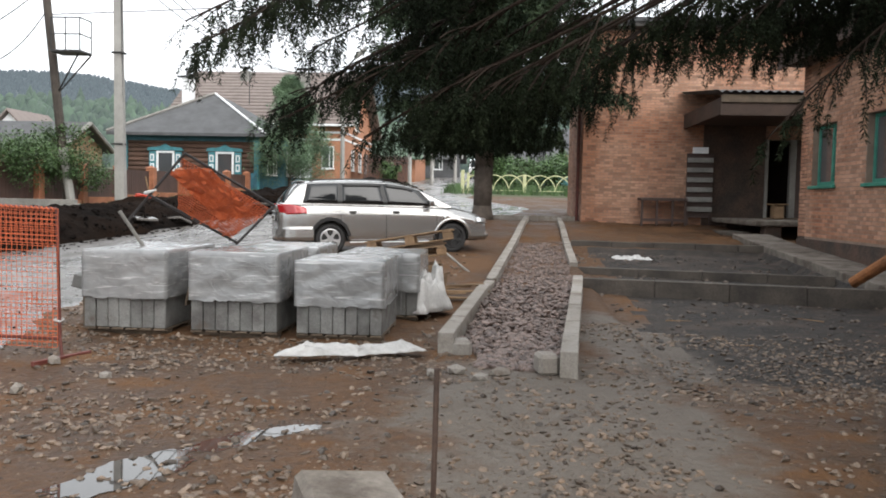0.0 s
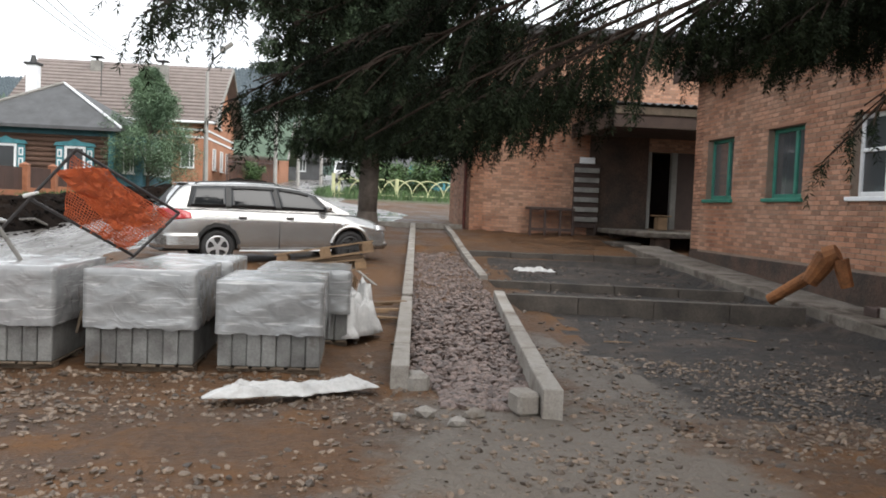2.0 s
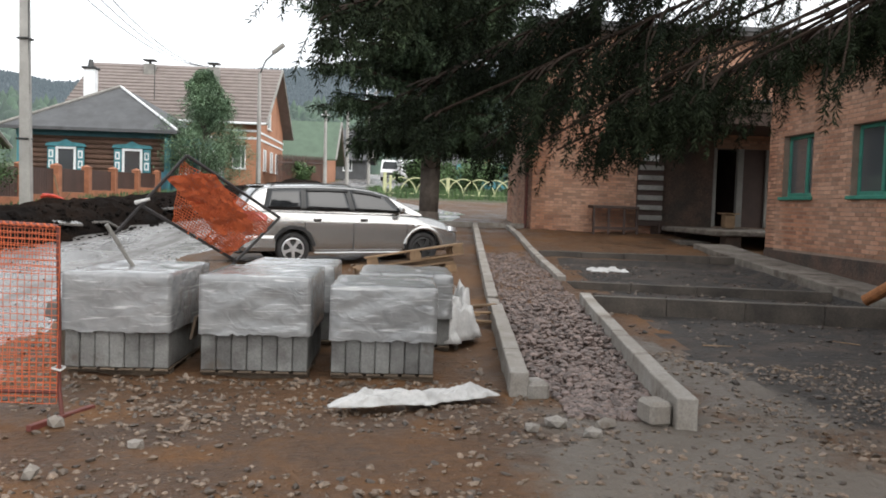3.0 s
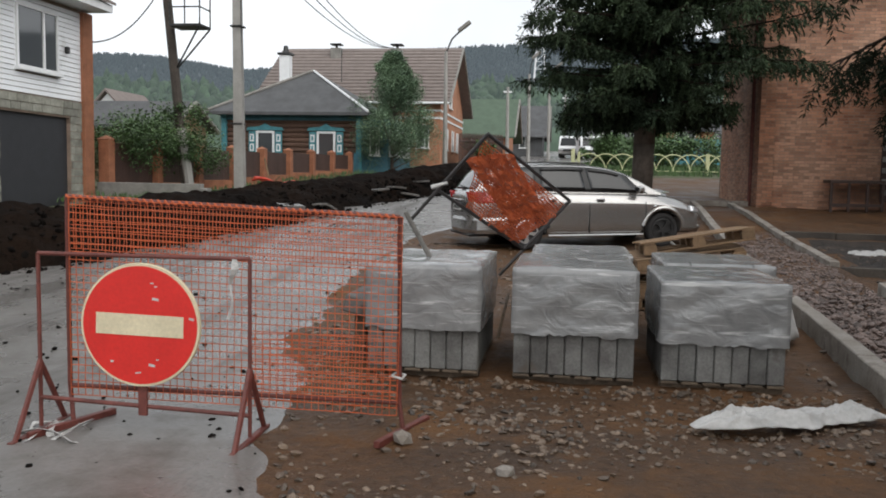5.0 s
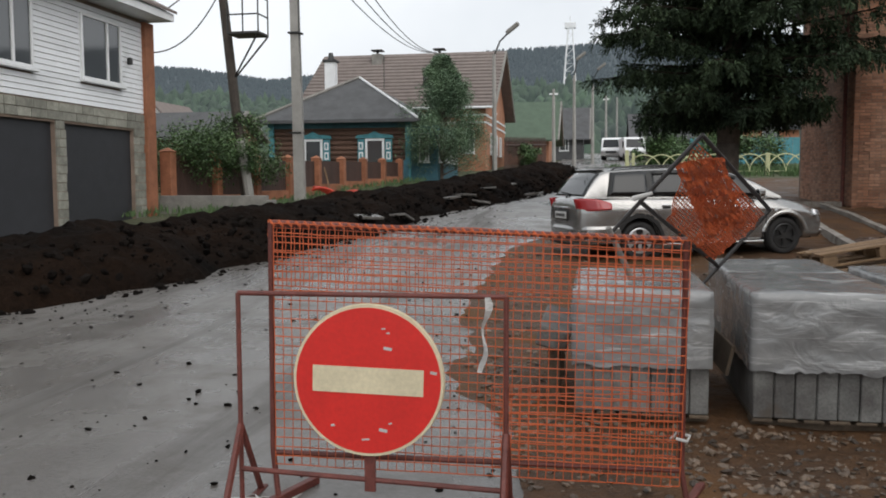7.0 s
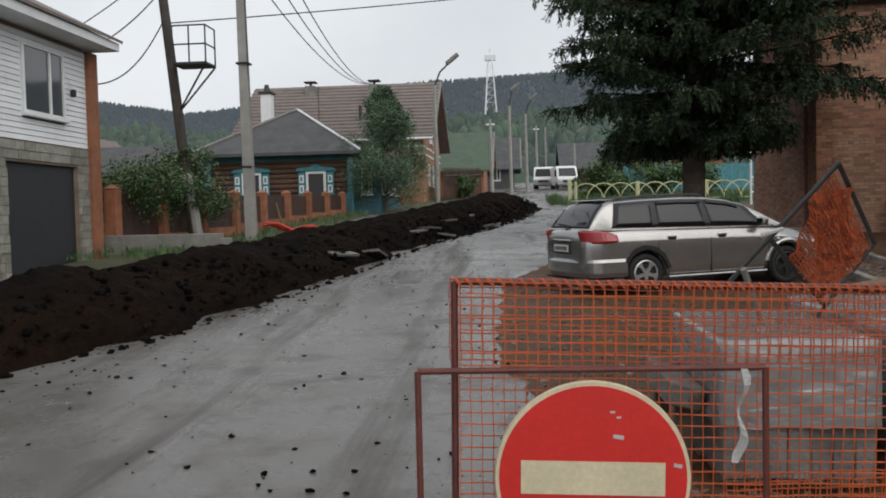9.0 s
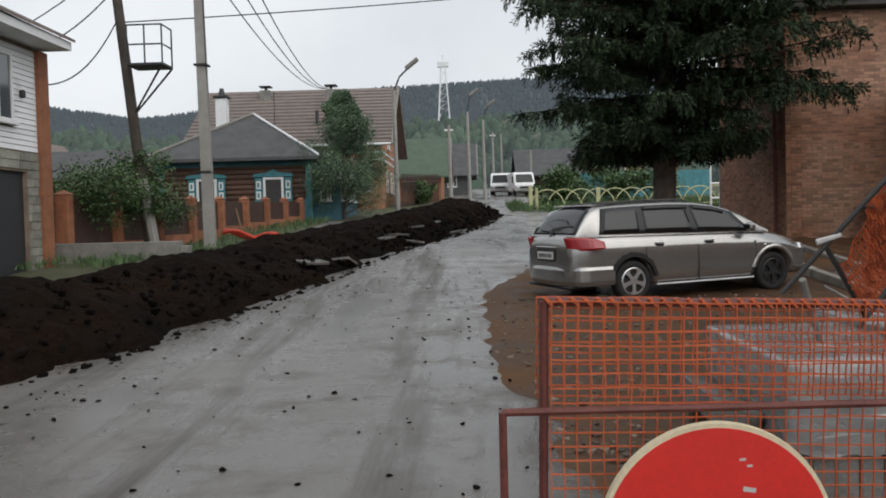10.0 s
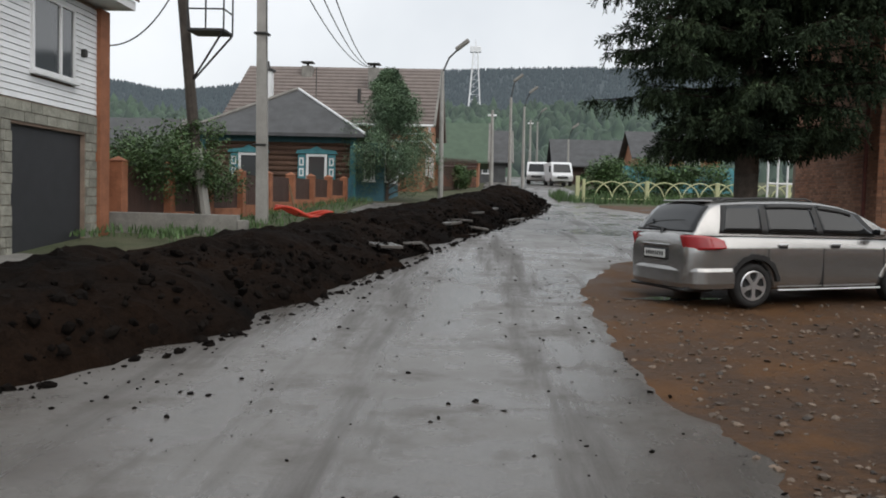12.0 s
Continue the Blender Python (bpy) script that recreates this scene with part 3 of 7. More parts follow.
def build_brick_building():
    # wing with windows, its face towards -x
    base = 0.25
    length, height = 19.6 + 6.0, 4.35
    fm = wall_frame((WING_X, WING_END, base), (0, -1, 0), (-1, 0, 0))
    spans = ((17.6, 18.9, 0), (14.85, 16.15, 0), (11.8, 13.4, 1))
    ops = [(WING_END - b, WING_END - a, 1.93 - base, 3.2 - base + 0.02 * w) for a, b, w in spans]
    wing = wall_body("wall_wing", fm, length, height, 0.42, ops, M["mortar"], "long red brick wall with green and white windows")
    BRICK_JOBS.append((wing, fm, length, height, ops + [(-1, 30, -1, 0.55)], 3, (5.4, 8.3, 0.9, 2.6)))
    part("plinth", boxed(WING_X - 0.03, WING_X - 0.004, -6, WING_END, 0.2, 0.78, bevel=0.01), M["plaster"], wing, "stained plaster plinth")
    for k, (a, b, w) in enumerate(spans):
        window_unit("window_%d" % (k + 1), "white plastic window with a dark pane" if w else "green wooden window with an old curtain", a, b, 1.93, 3.2, w)
    part("end_wall", boxed(WING_X, 16, WING_END - 0.42, WING_END - 0.004, 0.3, 4.6), M["plaster"], wing)
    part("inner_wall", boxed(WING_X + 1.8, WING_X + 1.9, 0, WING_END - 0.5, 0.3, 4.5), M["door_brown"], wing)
    roof = tagged(thing("roof_wing"), "dark overhanging flat roof edge of the wing", "roof", kind="structure")
    part("eave", boxed(WING_X - 0.55, 16, -6, WING_END + 0.04, 4.62, 4.78, bevel=0.02), M["roof_edge"], roof)
    part("fascia", boxed(WING_X - 0.60, WING_X - 0.555, -6, WING_END + 0.04, 4.50, 4.95, bevel=0.01), M["fascia"], roof, "brown boarded fascia")
    part("soffit", boxed(WING_X - 0.55, WING_X - 0.002, -6, WING_END + 0.04, 4.585, 4.615), M["fascia"], roof)
    # main block: front towards -y, side towards -x
    base = 0.7
    height, length = 5.95, 9.6
    fm = wall_frame((CORNER_X, FRONT_Y, base), (1, 0, 0), (0, -1, 0))
    door = [(5.35, 7.0, 0.45, 2.75)]
    front = wall_body("wall_front", fm, length, height, 0.5, door, M["mortar"], "tall blank red brick wall beside the entrance")
    BRICK_JOBS.append((front, fm, length, height, door, 5, None))
    fm = wall_frame((CORNER_X, 31.3, base), (0, -1, 0), (-1, 0, 0))
    side = wall_body("wall_side", fm, 31.3 - FRONT_Y - 0.0, height, 0.5, [], M["mortar"], "red brick side wall of the main block")
    BRICK_JOBS.append((side, fm, 31.3 - FRONT_Y, height, [], 7, None))
    part("back_wall", boxed(CORNER_X + 0.02, 12, 31.31, 31.6, 0.7, 6.65), M["mortar"], side)
    # Tube added to give the block's corner a dark upright line.
    part("downpipe", tube(bmesh.new(), (CORNER_X - 0.09, FRONT_Y + 0.5, 0.9), (CORNER_X - 0.09, FRONT_Y + 0.5, 6.4), 0.05, sides=10), M["rust"], side)
    roof = tagged(thing("roof_main"), "dark metal-edged flat roof of the main block", "roof", kind="structure")
    part("slab", boxed(CORNER_X - 0.35, 12, FRONT_Y - 0.4, 32, 6.66, 6.86, bevel=0.02), M["roof_edge"], roof)
    part("metal_edge", boxed(CORNER_X - 0.4, 12, FRONT_Y - 0.45, FRONT_Y - 0.404, 6.8, 6.93, bevel=0.01), M["slate"], roof)
    part("side_edge", boxed(CORNER_X - 0.4, CORNER_X - 0.354, FRONT_Y - 0.40, 32, 6.8, 6.93, bevel=0.01), M["slate"], roof)
    # entrance: recess with its shade painted dark, porch, door
    recess = tagged(thing("entrance_walls"), "dark walls of the entrance recess, their shade painted in", "wall", kind="structure")
    # Dark sheet over the brick; the recess's shade is in its colour.
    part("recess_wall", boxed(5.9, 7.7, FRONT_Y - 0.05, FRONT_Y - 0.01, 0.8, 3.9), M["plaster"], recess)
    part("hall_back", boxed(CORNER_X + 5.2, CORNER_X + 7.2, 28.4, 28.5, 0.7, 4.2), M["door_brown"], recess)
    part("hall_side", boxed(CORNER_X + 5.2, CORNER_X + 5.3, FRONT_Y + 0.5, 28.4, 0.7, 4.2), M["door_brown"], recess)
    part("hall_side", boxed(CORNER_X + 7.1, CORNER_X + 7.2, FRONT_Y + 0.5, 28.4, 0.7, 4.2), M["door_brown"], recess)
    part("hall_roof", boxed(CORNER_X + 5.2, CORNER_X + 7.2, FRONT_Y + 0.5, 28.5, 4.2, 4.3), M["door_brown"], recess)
    d = tagged(thing("door_1"), "half-open brown entrance door with a pale frame", "door", kind="structure")
    x0, x1, z0, z1 = CORNER_X + 5.35, CORNER_X + 7.0, 1.15, 3.45
    for a in ((x0, x0 + 0.1, z0, z1), (x1 - 0.08, x1, z0, z1), (x0 + 0.72, x0 + 0.9, z0, z1)):
        part("door_post", boxed(a[0], a[1], FRONT_Y - 0.06, FRONT_Y + 0.1, a[2], a[3], bevel=0.01), M["concrete"], d)
    part("door_leaf", boxed(x0 + 0.9, x1 - 0.08, FRONT_Y + 0.0, FRONT_Y + 0.05, z0, z1, bevel=0.008), M["door_brown"], d)
    leaf = part("open_leaf", boxed(x0 + 0.11, x0 + 0.16, FRONT_Y + 0.1, FRONT_Y + 0.75, z0, z1 - 0.1, bevel=0.008), M["door_brown"], d)
    porch = tagged(thing("porch"), "worn concrete porch with broken steps", "porch", kind="structure")
    part("landing", boxed(6.2, 10.5, 21.4, FRONT_Y - 0.06, 0.98, 1.12, bevel=0.03), M["kerb_muddy"], porch, "broken concrete landing slab")
    for x, y in ((6.7, 21.7), (6.7, 25.3), (9.9, 21.7), (9.9, 25.3)):
        part("pier", boxed(x - 0.2, x + 0.2, y - 0.2, y + 0.2, 0.4, 0.976, bevel=0.02), M["plaster"], porch)
    part("step", boxed(5.75, 6.55, 22.6, 24.9, 0.66, 0.80, bevel=0.03), M["kerb_wet"], porch)
    part("step", boxed(5.35, 5.74, 22.9, 24.7, 0.45, 0.63, bevel=0.03), M["kerb_wet"], porch)
    st = thing("stump", "orange-brown wooden stump standing by the entrance", "stump")
    part("block", boxed(7.55, 7.85, 24.3, 24.6, 1.122, 1.52, bevel=0.03), M["timber"], st)
    part("loose_board", boxed(7.45, 7.95, 24.25, 24.65, 1.522, 1.56, bevel=0.008), M["timber"], st)
    can = tagged(thing("canopy"), "sagging dark canopy over the entrance with corrugated top", "canopy", kind="structure")
    cx0, cx1, cy0 = 5.35, 11.5, 21.6
    part("slab", boxed(cx0, cx1, cy0, FRONT_Y - 0.02, 3.85, 3.98, bevel=0.02), M["fascia"], can)
    part("front_board", boxed(cx0 - 0.04, cx1, cy0 - 0.05, cy0 - 0.004, 3.70, 4.12, bevel=0.015), M["fascia"], can, "peeling brown board")
    part("front_board", boxed(cx0 - 0.04, cx1, cy0 - 0.10, cy0 - 0.054, 4.02, 4.22, bevel=0.015), M["muddy_timber"], can, "weathered grey board")
    part("side_board", boxed(cx0 - 0.05, cx0 - 0.004, cy0, FRONT_Y - 0.02, 3.72, 4.15, bevel=0.015), M["fascia"], can)
    verts, faces = [], []
    k = 120
    for i in range(k + 1):
        x = cx0 - 0.15 + (cx1 - cx0 + 0.15) * i / k
        z = 0.03 * math.cos(i * math.pi / 2)
        for y, dz in ((cy0 - 0.2, 4.28), (FRONT_Y - 0.02, 4.78)):
            verts += [(x, y, dz + z), (x, y, dz + z + 0.008)]
    for i in range(k):
        a = i * 4
        faces += [(a, a + 2, a + 6, a + 4), (a + 1, a + 5, a + 7, a + 3), (a, a + 4, a + 5, a + 1)]
    put("corrugated_sheet", sheet_mesh("corrugated_sheet", verts, faces), M["slate"], can)
    # notice board with slats, and a rough bench against the wall
    nb = thing("notice_rack", "grey slatted rack leaning on the brick wall", "rack")
    part("board", boxed(5.40, 6.16, FRONT_Y - 0.20, FRONT_Y - 0.15, 1.10, 3.0, bevel=0.01), M["door_brown"], nb)
    for k in range(6):
        part("slat", boxed(5.41, 6.15, FRONT_Y - 0.29, FRONT_Y - 0.204, 1.28 + k * 0.29, 1.42 + k * 0.29, bevel=0.008), M["concrete"], nb)
    part("slat", boxed(5.55, 6.0, FRONT_Y - 0.27, FRONT_Y - 0.204, 3.0, 3.18, bevel=0.008), M["white"], nb, "white top card")
    part("leg", boxed(5.42, 5.48, FRONT_Y - 0.25, FRONT_Y - 0.205, 0.72, 1.2), M["door_brown"], nb)
    part("leg", boxed(6.08, 6.14, FRONT_Y - 0.25, FRONT_Y - 0.205, 0.72, 1.2), M["door_brown"], nb)
    tb = thing("table", "old brown wooden table frame against the wall", "table")
    part("tabletop", boxed(4.0, 5.35, FRONT_Y - 0.75, FRONT_Y - 0.1, 1.58, 1.66, bevel=0.01), M["door_brown"], tb)
    for x in (4.02, 4.45, 4.9, 5.27):
        part("leg", boxed(x, x + 0.06, FRONT_Y - 0.72, FRONT_Y - 0.66, 0.74, 1.576), M["door_brown"], tb)
    part("rail", boxed(4.02, 5.33, FRONT_Y - 0.73, FRONT_Y - 0.70, 0.98, 1.06), M["door_brown"], tb)


def kerb_line(name, a, b, top, high, label, piece_len=1.0, wide=0.15, material="kerb"):
    """A row of kerb stones from a to b, following the rise of the ground."""
    k = tagged(thing(name), label, "kerb", "garden kerbs", "structure")
    a, b = Vector(a), Vector(b)
    n = max(1, round((b - a).length / piece_len))
    rng = random.Random(int(a.x * 100))
    for i in range(n):
        p, q = a.lerp(b, i / n), a.lerp(b, (i + 1) / n)
        d = (q - p)
        c = (p + q) / 2
        ln = d.length - 0.006
        turn = math.degrees(math.atan2(d.y, d.x)) + rng.uniform(-0.4, 0.4)
        zt = top(c.y) + rng.uniform(-0.008, 0.008)
        tilt = -math.degrees(math.atan2(top(q.y) - top(p.y), d.length))
        ob = part("kerb_stone", boxed(-ln / 2, ln / 2, -wide / 2, wide / 2, -high, 0, bevel=0.008), M[material], k)
        ob.matrix_world = pose(c.x, c.y, zt, rng.uniform(-1, 1), tilt, turn)


def build_kerbs():
    kerb_line("kerb_path_west", (-0.50, 7.75), (0.72, 26), lambda y: ground_z(y) + (0.20 if y < 12 else 0.14), 0.34, "long grey concrete kerb beside the gravel path")
    kerb_line("kerb_path_east", (0.57, 6.95), (1.17, 13.0), lambda y: ground_z(y) + 0.19, 0.34, "grey concrete kerb between path and bed")
    kerb_line("kerb_path_inner", (1.30, 15.4), (1.72, 26), lambda y: ground_z(y) + 0.10, 0.3, "grey concrete kerb at the end of the path")
    kerb_line("kerb_bed_near", (1.24, 13.05), (5.5, 12.45), lambda y: 0.30, 0.30, "dark wet concrete kerb across the bed", material="kerb_wet")
    kerb_line("kerb_bed_middle", (1.38, 15.4), (5.6, 14.6), lambda y: 0.30, 0.2, "muddy kerb edge across the bed", wide=0.10, material="kerb_wet")
    kerb_line("kerb_bed_far", (1.55, 19.4), (6.1, 19.0), lambda y: 0.60, 0.35, "dark concrete kerb at the far side of the bed", material="kerb_wet")
    kerb_line("kerb_street", (-1.2, 26.4), (2.2, 26.1), lambda y: ground_z(y) + 0.14, 0.25, "pale kerb across the end of the path")
    for x, y, s in ((-0.36, 7.85, 0.1), (0.40, 7.15, 0.12)):
        b = part("concrete_lump", boxed(-0.09, 0.09, -0.12, 0.12, -0.06, s, bevel=0.03), M["kerb"])
        b.matrix_world = pose(x, y, ground_z(y) + 0.02, 0, 0, 12)
        tagged(b, "rough grey concrete lump propping the kerb", "concrete lump", "kerb props")
    s = tagged(thing("pavement"), "cracked concrete strip along the brick wing", "pavement", kind="structure")
    for i in range(9):
        y0 = 4.0 + i * 1.95
        z = (ground_z(y0) + ground_z(y0 + 1.95)) / 2 + 0.14
        ob = part("slab", boxed(5.72 - WING_X, -0.035, -0.97, 0.97, -0.25, 0, bevel=0.012), M["kerb_muddy"], s)
        ob.matrix_world = pose(WING_X, y0 + 0.975, z, math.degrees(math.atan2(ground_z(y0 + 1.95) - ground_z(y0), 1.95)), 0, 0)


# ---- stacks of wrapped kerb blocks ----
def block_stack(x0, x1, y0, y1, top, seed, label):
    rng = random.Random(seed)
    z = ground_z((y0 + y1) / 2) - 0.02
    st = thing("block_stack", label, "block stack", "wrapped stacks of concrete blocks", m=pose((x0 + x1) / 2, (y0 + y1) / 2, z))
    w, d, h = (x1 - x0) / 2, (y1 - y0) / 2, top - z
    for yy in (-d * 0.8, 0, d * 0.8):
        part("pallet_board", boxed(-w, w, yy - 0.06, yy + 0.06, -0.02, 0.045, bevel=0.006), M["muddy_timber"], st)
    for k in range(6):
        x = -w + k * (2 * w - 0.12) / 5
        part("pallet_slat", boxed(x, x + 0.12, -d, d, 0.046, 0.066, bevel=0.004), M["muddy_timber"], st)
    n = 7
    step = 2 * w / n
    for lay in range(2):
        za = 0.068 + lay * (h - 0.09) / 2
        zb = za + (h - 0.09) / 2 - 0.004
        for k in range(n):
            x = -w + k * step
            j = rng.uniform(-0.008, 0.008)
            part("block", boxed(x + 0.0025, x + step - 0.0025, -d + j + 0.012, d + j - 0.012, za, zb, bevel=0.008), M["block"], st)
    # film: a rumpled skin over the upper part, open below
    low = 0.068 + (h - 0.09) * 0.40
    nx, ny, nz = 26, 28, 14
    bm = bmesh.new()

    def push(p, out):
        a = noise.noise((p[0] * 3 + seed, p[1] * 3, p[2] * 9)) * 0.014 + noise.noise((p[0] * 9 + p[2] * 6 + seed, p[1] * 9, p[2] * 16)) * 0.008
        edge = sorted((W - abs(p[0]), D - abs(p[1]), T - p[2]))[1]
        return Vector(p) + Vector(out) * ((0.010 + a) * min(1.0, max(0.0, edge) / 0.07))
    e = 0.014
    W, D, T = w + e, d + e, h + 0.010

    def skin(rows, cols, at):
        g = [[bm.verts.new(at(i / rows, j / cols)) for j in range(cols + 1)] for i in range(rows + 1)]
        for i in range(rows):
            for j in range(cols):
                bm.faces.new((g[i][j], g[i][j + 1], g[i + 1][j + 1], g[i + 1][j]))

    def rag(u):
        return low + 0.03 * noise.noise((u * 7, seed, 0)) + 0.015 * noise.noise((u * 25, seed, 3))
    skin(nz, nx, lambda i, j: push((-W + 2 * W * j, -D, rag(j) + (T - rag(j)) * i), (0, -1, 0)))
    skin(nz, nx, lambda i, j: push((-W + 2 * W * j, D, rag(j + 9) + (T - rag(j + 9)) * i), (0, 1, 0)))
    skin(nz, ny, lambda i, j: push((-W, -D + 2 * D * j, rag(j + 3) + (T - rag(j + 3)) * i), (-1, 0, 0)))
    skin(nz, ny, lambda i, j: push((W, -D + 2 * D * j, rag(j + 5) + (T - rag(j + 5)) * i), (1, 0, 0)))
    skin(ny, nx, lambda i, j: push((-W + 2 * W * j, -D + 2 * D * i, T), (0, 0, 1)))
    bmesh.ops.remove_doubles(bm, verts=bm.verts, dist=0.012)
    bmesh.ops.recalc_face_normals(bm, faces=bm.faces)
    part("stretch_film", bm, M["film"], st, "torn clear stretch film", smooth=True)
    for u in (-0.55, 0.6):
        bm = bmesh.new()
        x = w * u
        for p, q in (((x, -d - 0.03, 0.1), (x, -d - 0.03, h + 0.02)), ((x, -d - 0.03, h + 0.02), (x, d + 0.03, h + 0.02)), ((x, d + 0.03, h + 0.02), (x, d + 0.03, 0.1))):
            lo = [min(a, b) - c for a, b, c in zip(p, q, (0.008, 0.002, 0.002))]
            hi = [max(a, b) + c for a, b, c in zip(p, q, (0.008, 0.002, 0.002))]
            box(bm, lo[0], hi[0], lo[1], hi[1], lo[2], hi[2])
        if seed == 6:
            part("strap", bm, M["film"], st)
        else:
            bm.free()
    return st


def build_stacks():
    block_stack(-4.19, -3.35, 8.20, 9.60, 0.86, 1, "grey concrete blocks on a pallet, half wrapped in film")
    block_stack(-3.09, -2.21, 8.20, 9.45, 0.86, 3, "grey kerb blocks on a pallet, wrapped in crumpled film")
    block_stack(-2.02, -1.16, 8.20, 9.35, 0.80, 2, "grey blocks on a pallet under shiny wet film")
    block_stack(-3.02, -2.14, 9.70, 10.8, 0.84, 4, "wrapped grey blocks behind the front row")
    block_stack(-1.85, -0.95, 9.55, 10.7, 0.80, 6, "wrapped grey blocks with white sheeting behind the front row")


# ---- car ----
def smooth_at(table, x):
    """Reads a value from a table of (x, value) with an eased blend between entries."""
    if x <= table[0][0]:
        return table[0][1]
    for (x0, v0), (x1, v1) in zip(table, table[1:]):
        if x <= x1:
            return v0 + (v1 - v0) * (x - x0) / (x1 - x0)
    return table[-1][1]


CAR_ROOF = ((-2.16, 0.99), (-2.06, 1.16), (-1.94, 1.32), (-1.86, 1.40), (-1.72, 1.445), (-1.3, 1.47), (-0.6, 1.482), (-0.1, 1.465), (0.25, 1.415), (0.55, 1.325), (0.85, 1.175), (1.08, 1.035), (1.22, 0.955))
CAR_SHOULDER = ((-2.2, 0.735), (-1.8, 0.775), (-0.5, 0.79), (0.6, 0.785), (1.22, 0.74))


def car_belt(x):
    return 0.992 - 0.022 * (x + 1.2)


def car_cabin(x, s):
    """A point of the cabin's skin: s runs 0 to 1 from the sill of the right windows over the roof to the left ones."""
    zr, zb = smooth_at(CAR_ROOF, x), car_belt(x) - 0.03
    wb = smooth_at(CAR_SHOULDER, x)
    rise = max(zr - zb, 0.005)
    we = wb - 0.31 * rise
    m = 1 if s > 0.5 else -1
    t = s if s <= 0.5 else 1 - s
    if t < 0.3:
        u = t / 0.3
        return Vector((x, m * (wb + (we - wb) * u ** 1.25), zb + rise * 0.90 * u))
    u = (t - 0.3) / 0.2
    ang = u * math.pi / 2
    return Vector((x, m * we * (1 - u) ** 0.9 if u < 1 else 0.0, zb + rise * (0.90 + 0.10 * math.sin(ang) ** 0.8)))


def car_side(x, z, side):
    zr, zb = smooth_at(CAR_ROOF, x), car_belt(x) - 0.03
    u = max(0.0, min(1.0, (z - zb) / (0.90 * max(zr - zb, 0.005))))
    t = 0.3 * u
    return car_cabin(x, t if side < 0 else 1 - t)


def grid_panel(at, nu, nv, out, thick):
    """A closed thin panel through at(u, v), pushed outwards."""
    bm = bmesh.new()
    o = Vector(out)
    top = [[bm.verts.new(at(i / nu, j / nv) + o) for j in range(nv + 1)] for i in range(nu + 1)]
    low = [[bm.verts.new(v.co - o.normalized() * thick) for v in row] for row in top]
    for i in range(nu):
        for j in range(nv):
            bm.faces.new((top[i][j], top[i + 1][j], top[i + 1][j + 1], top[i][j + 1]))
            bm.faces.new((low[i][j], low[i][j + 1], low[i + 1][j + 1], low[i + 1][j]))
    rim = [(i, 0) for i in range(nu)] + [(nu, j) for j in range(nv)] + [(i, nv) for i in range(nu, 0, -1)] + [(0, j) for j in range(nv, 0, -1)]
    for (i, j), (k, l) in zip(rim, rim[1:] + rim[:1]):
        bm.faces.new((top[i][j], low[i][j], low[k][l], top[k][l]))
    bmesh.ops.recalc_face_normals(bm, faces=bm.faces)
    return bm


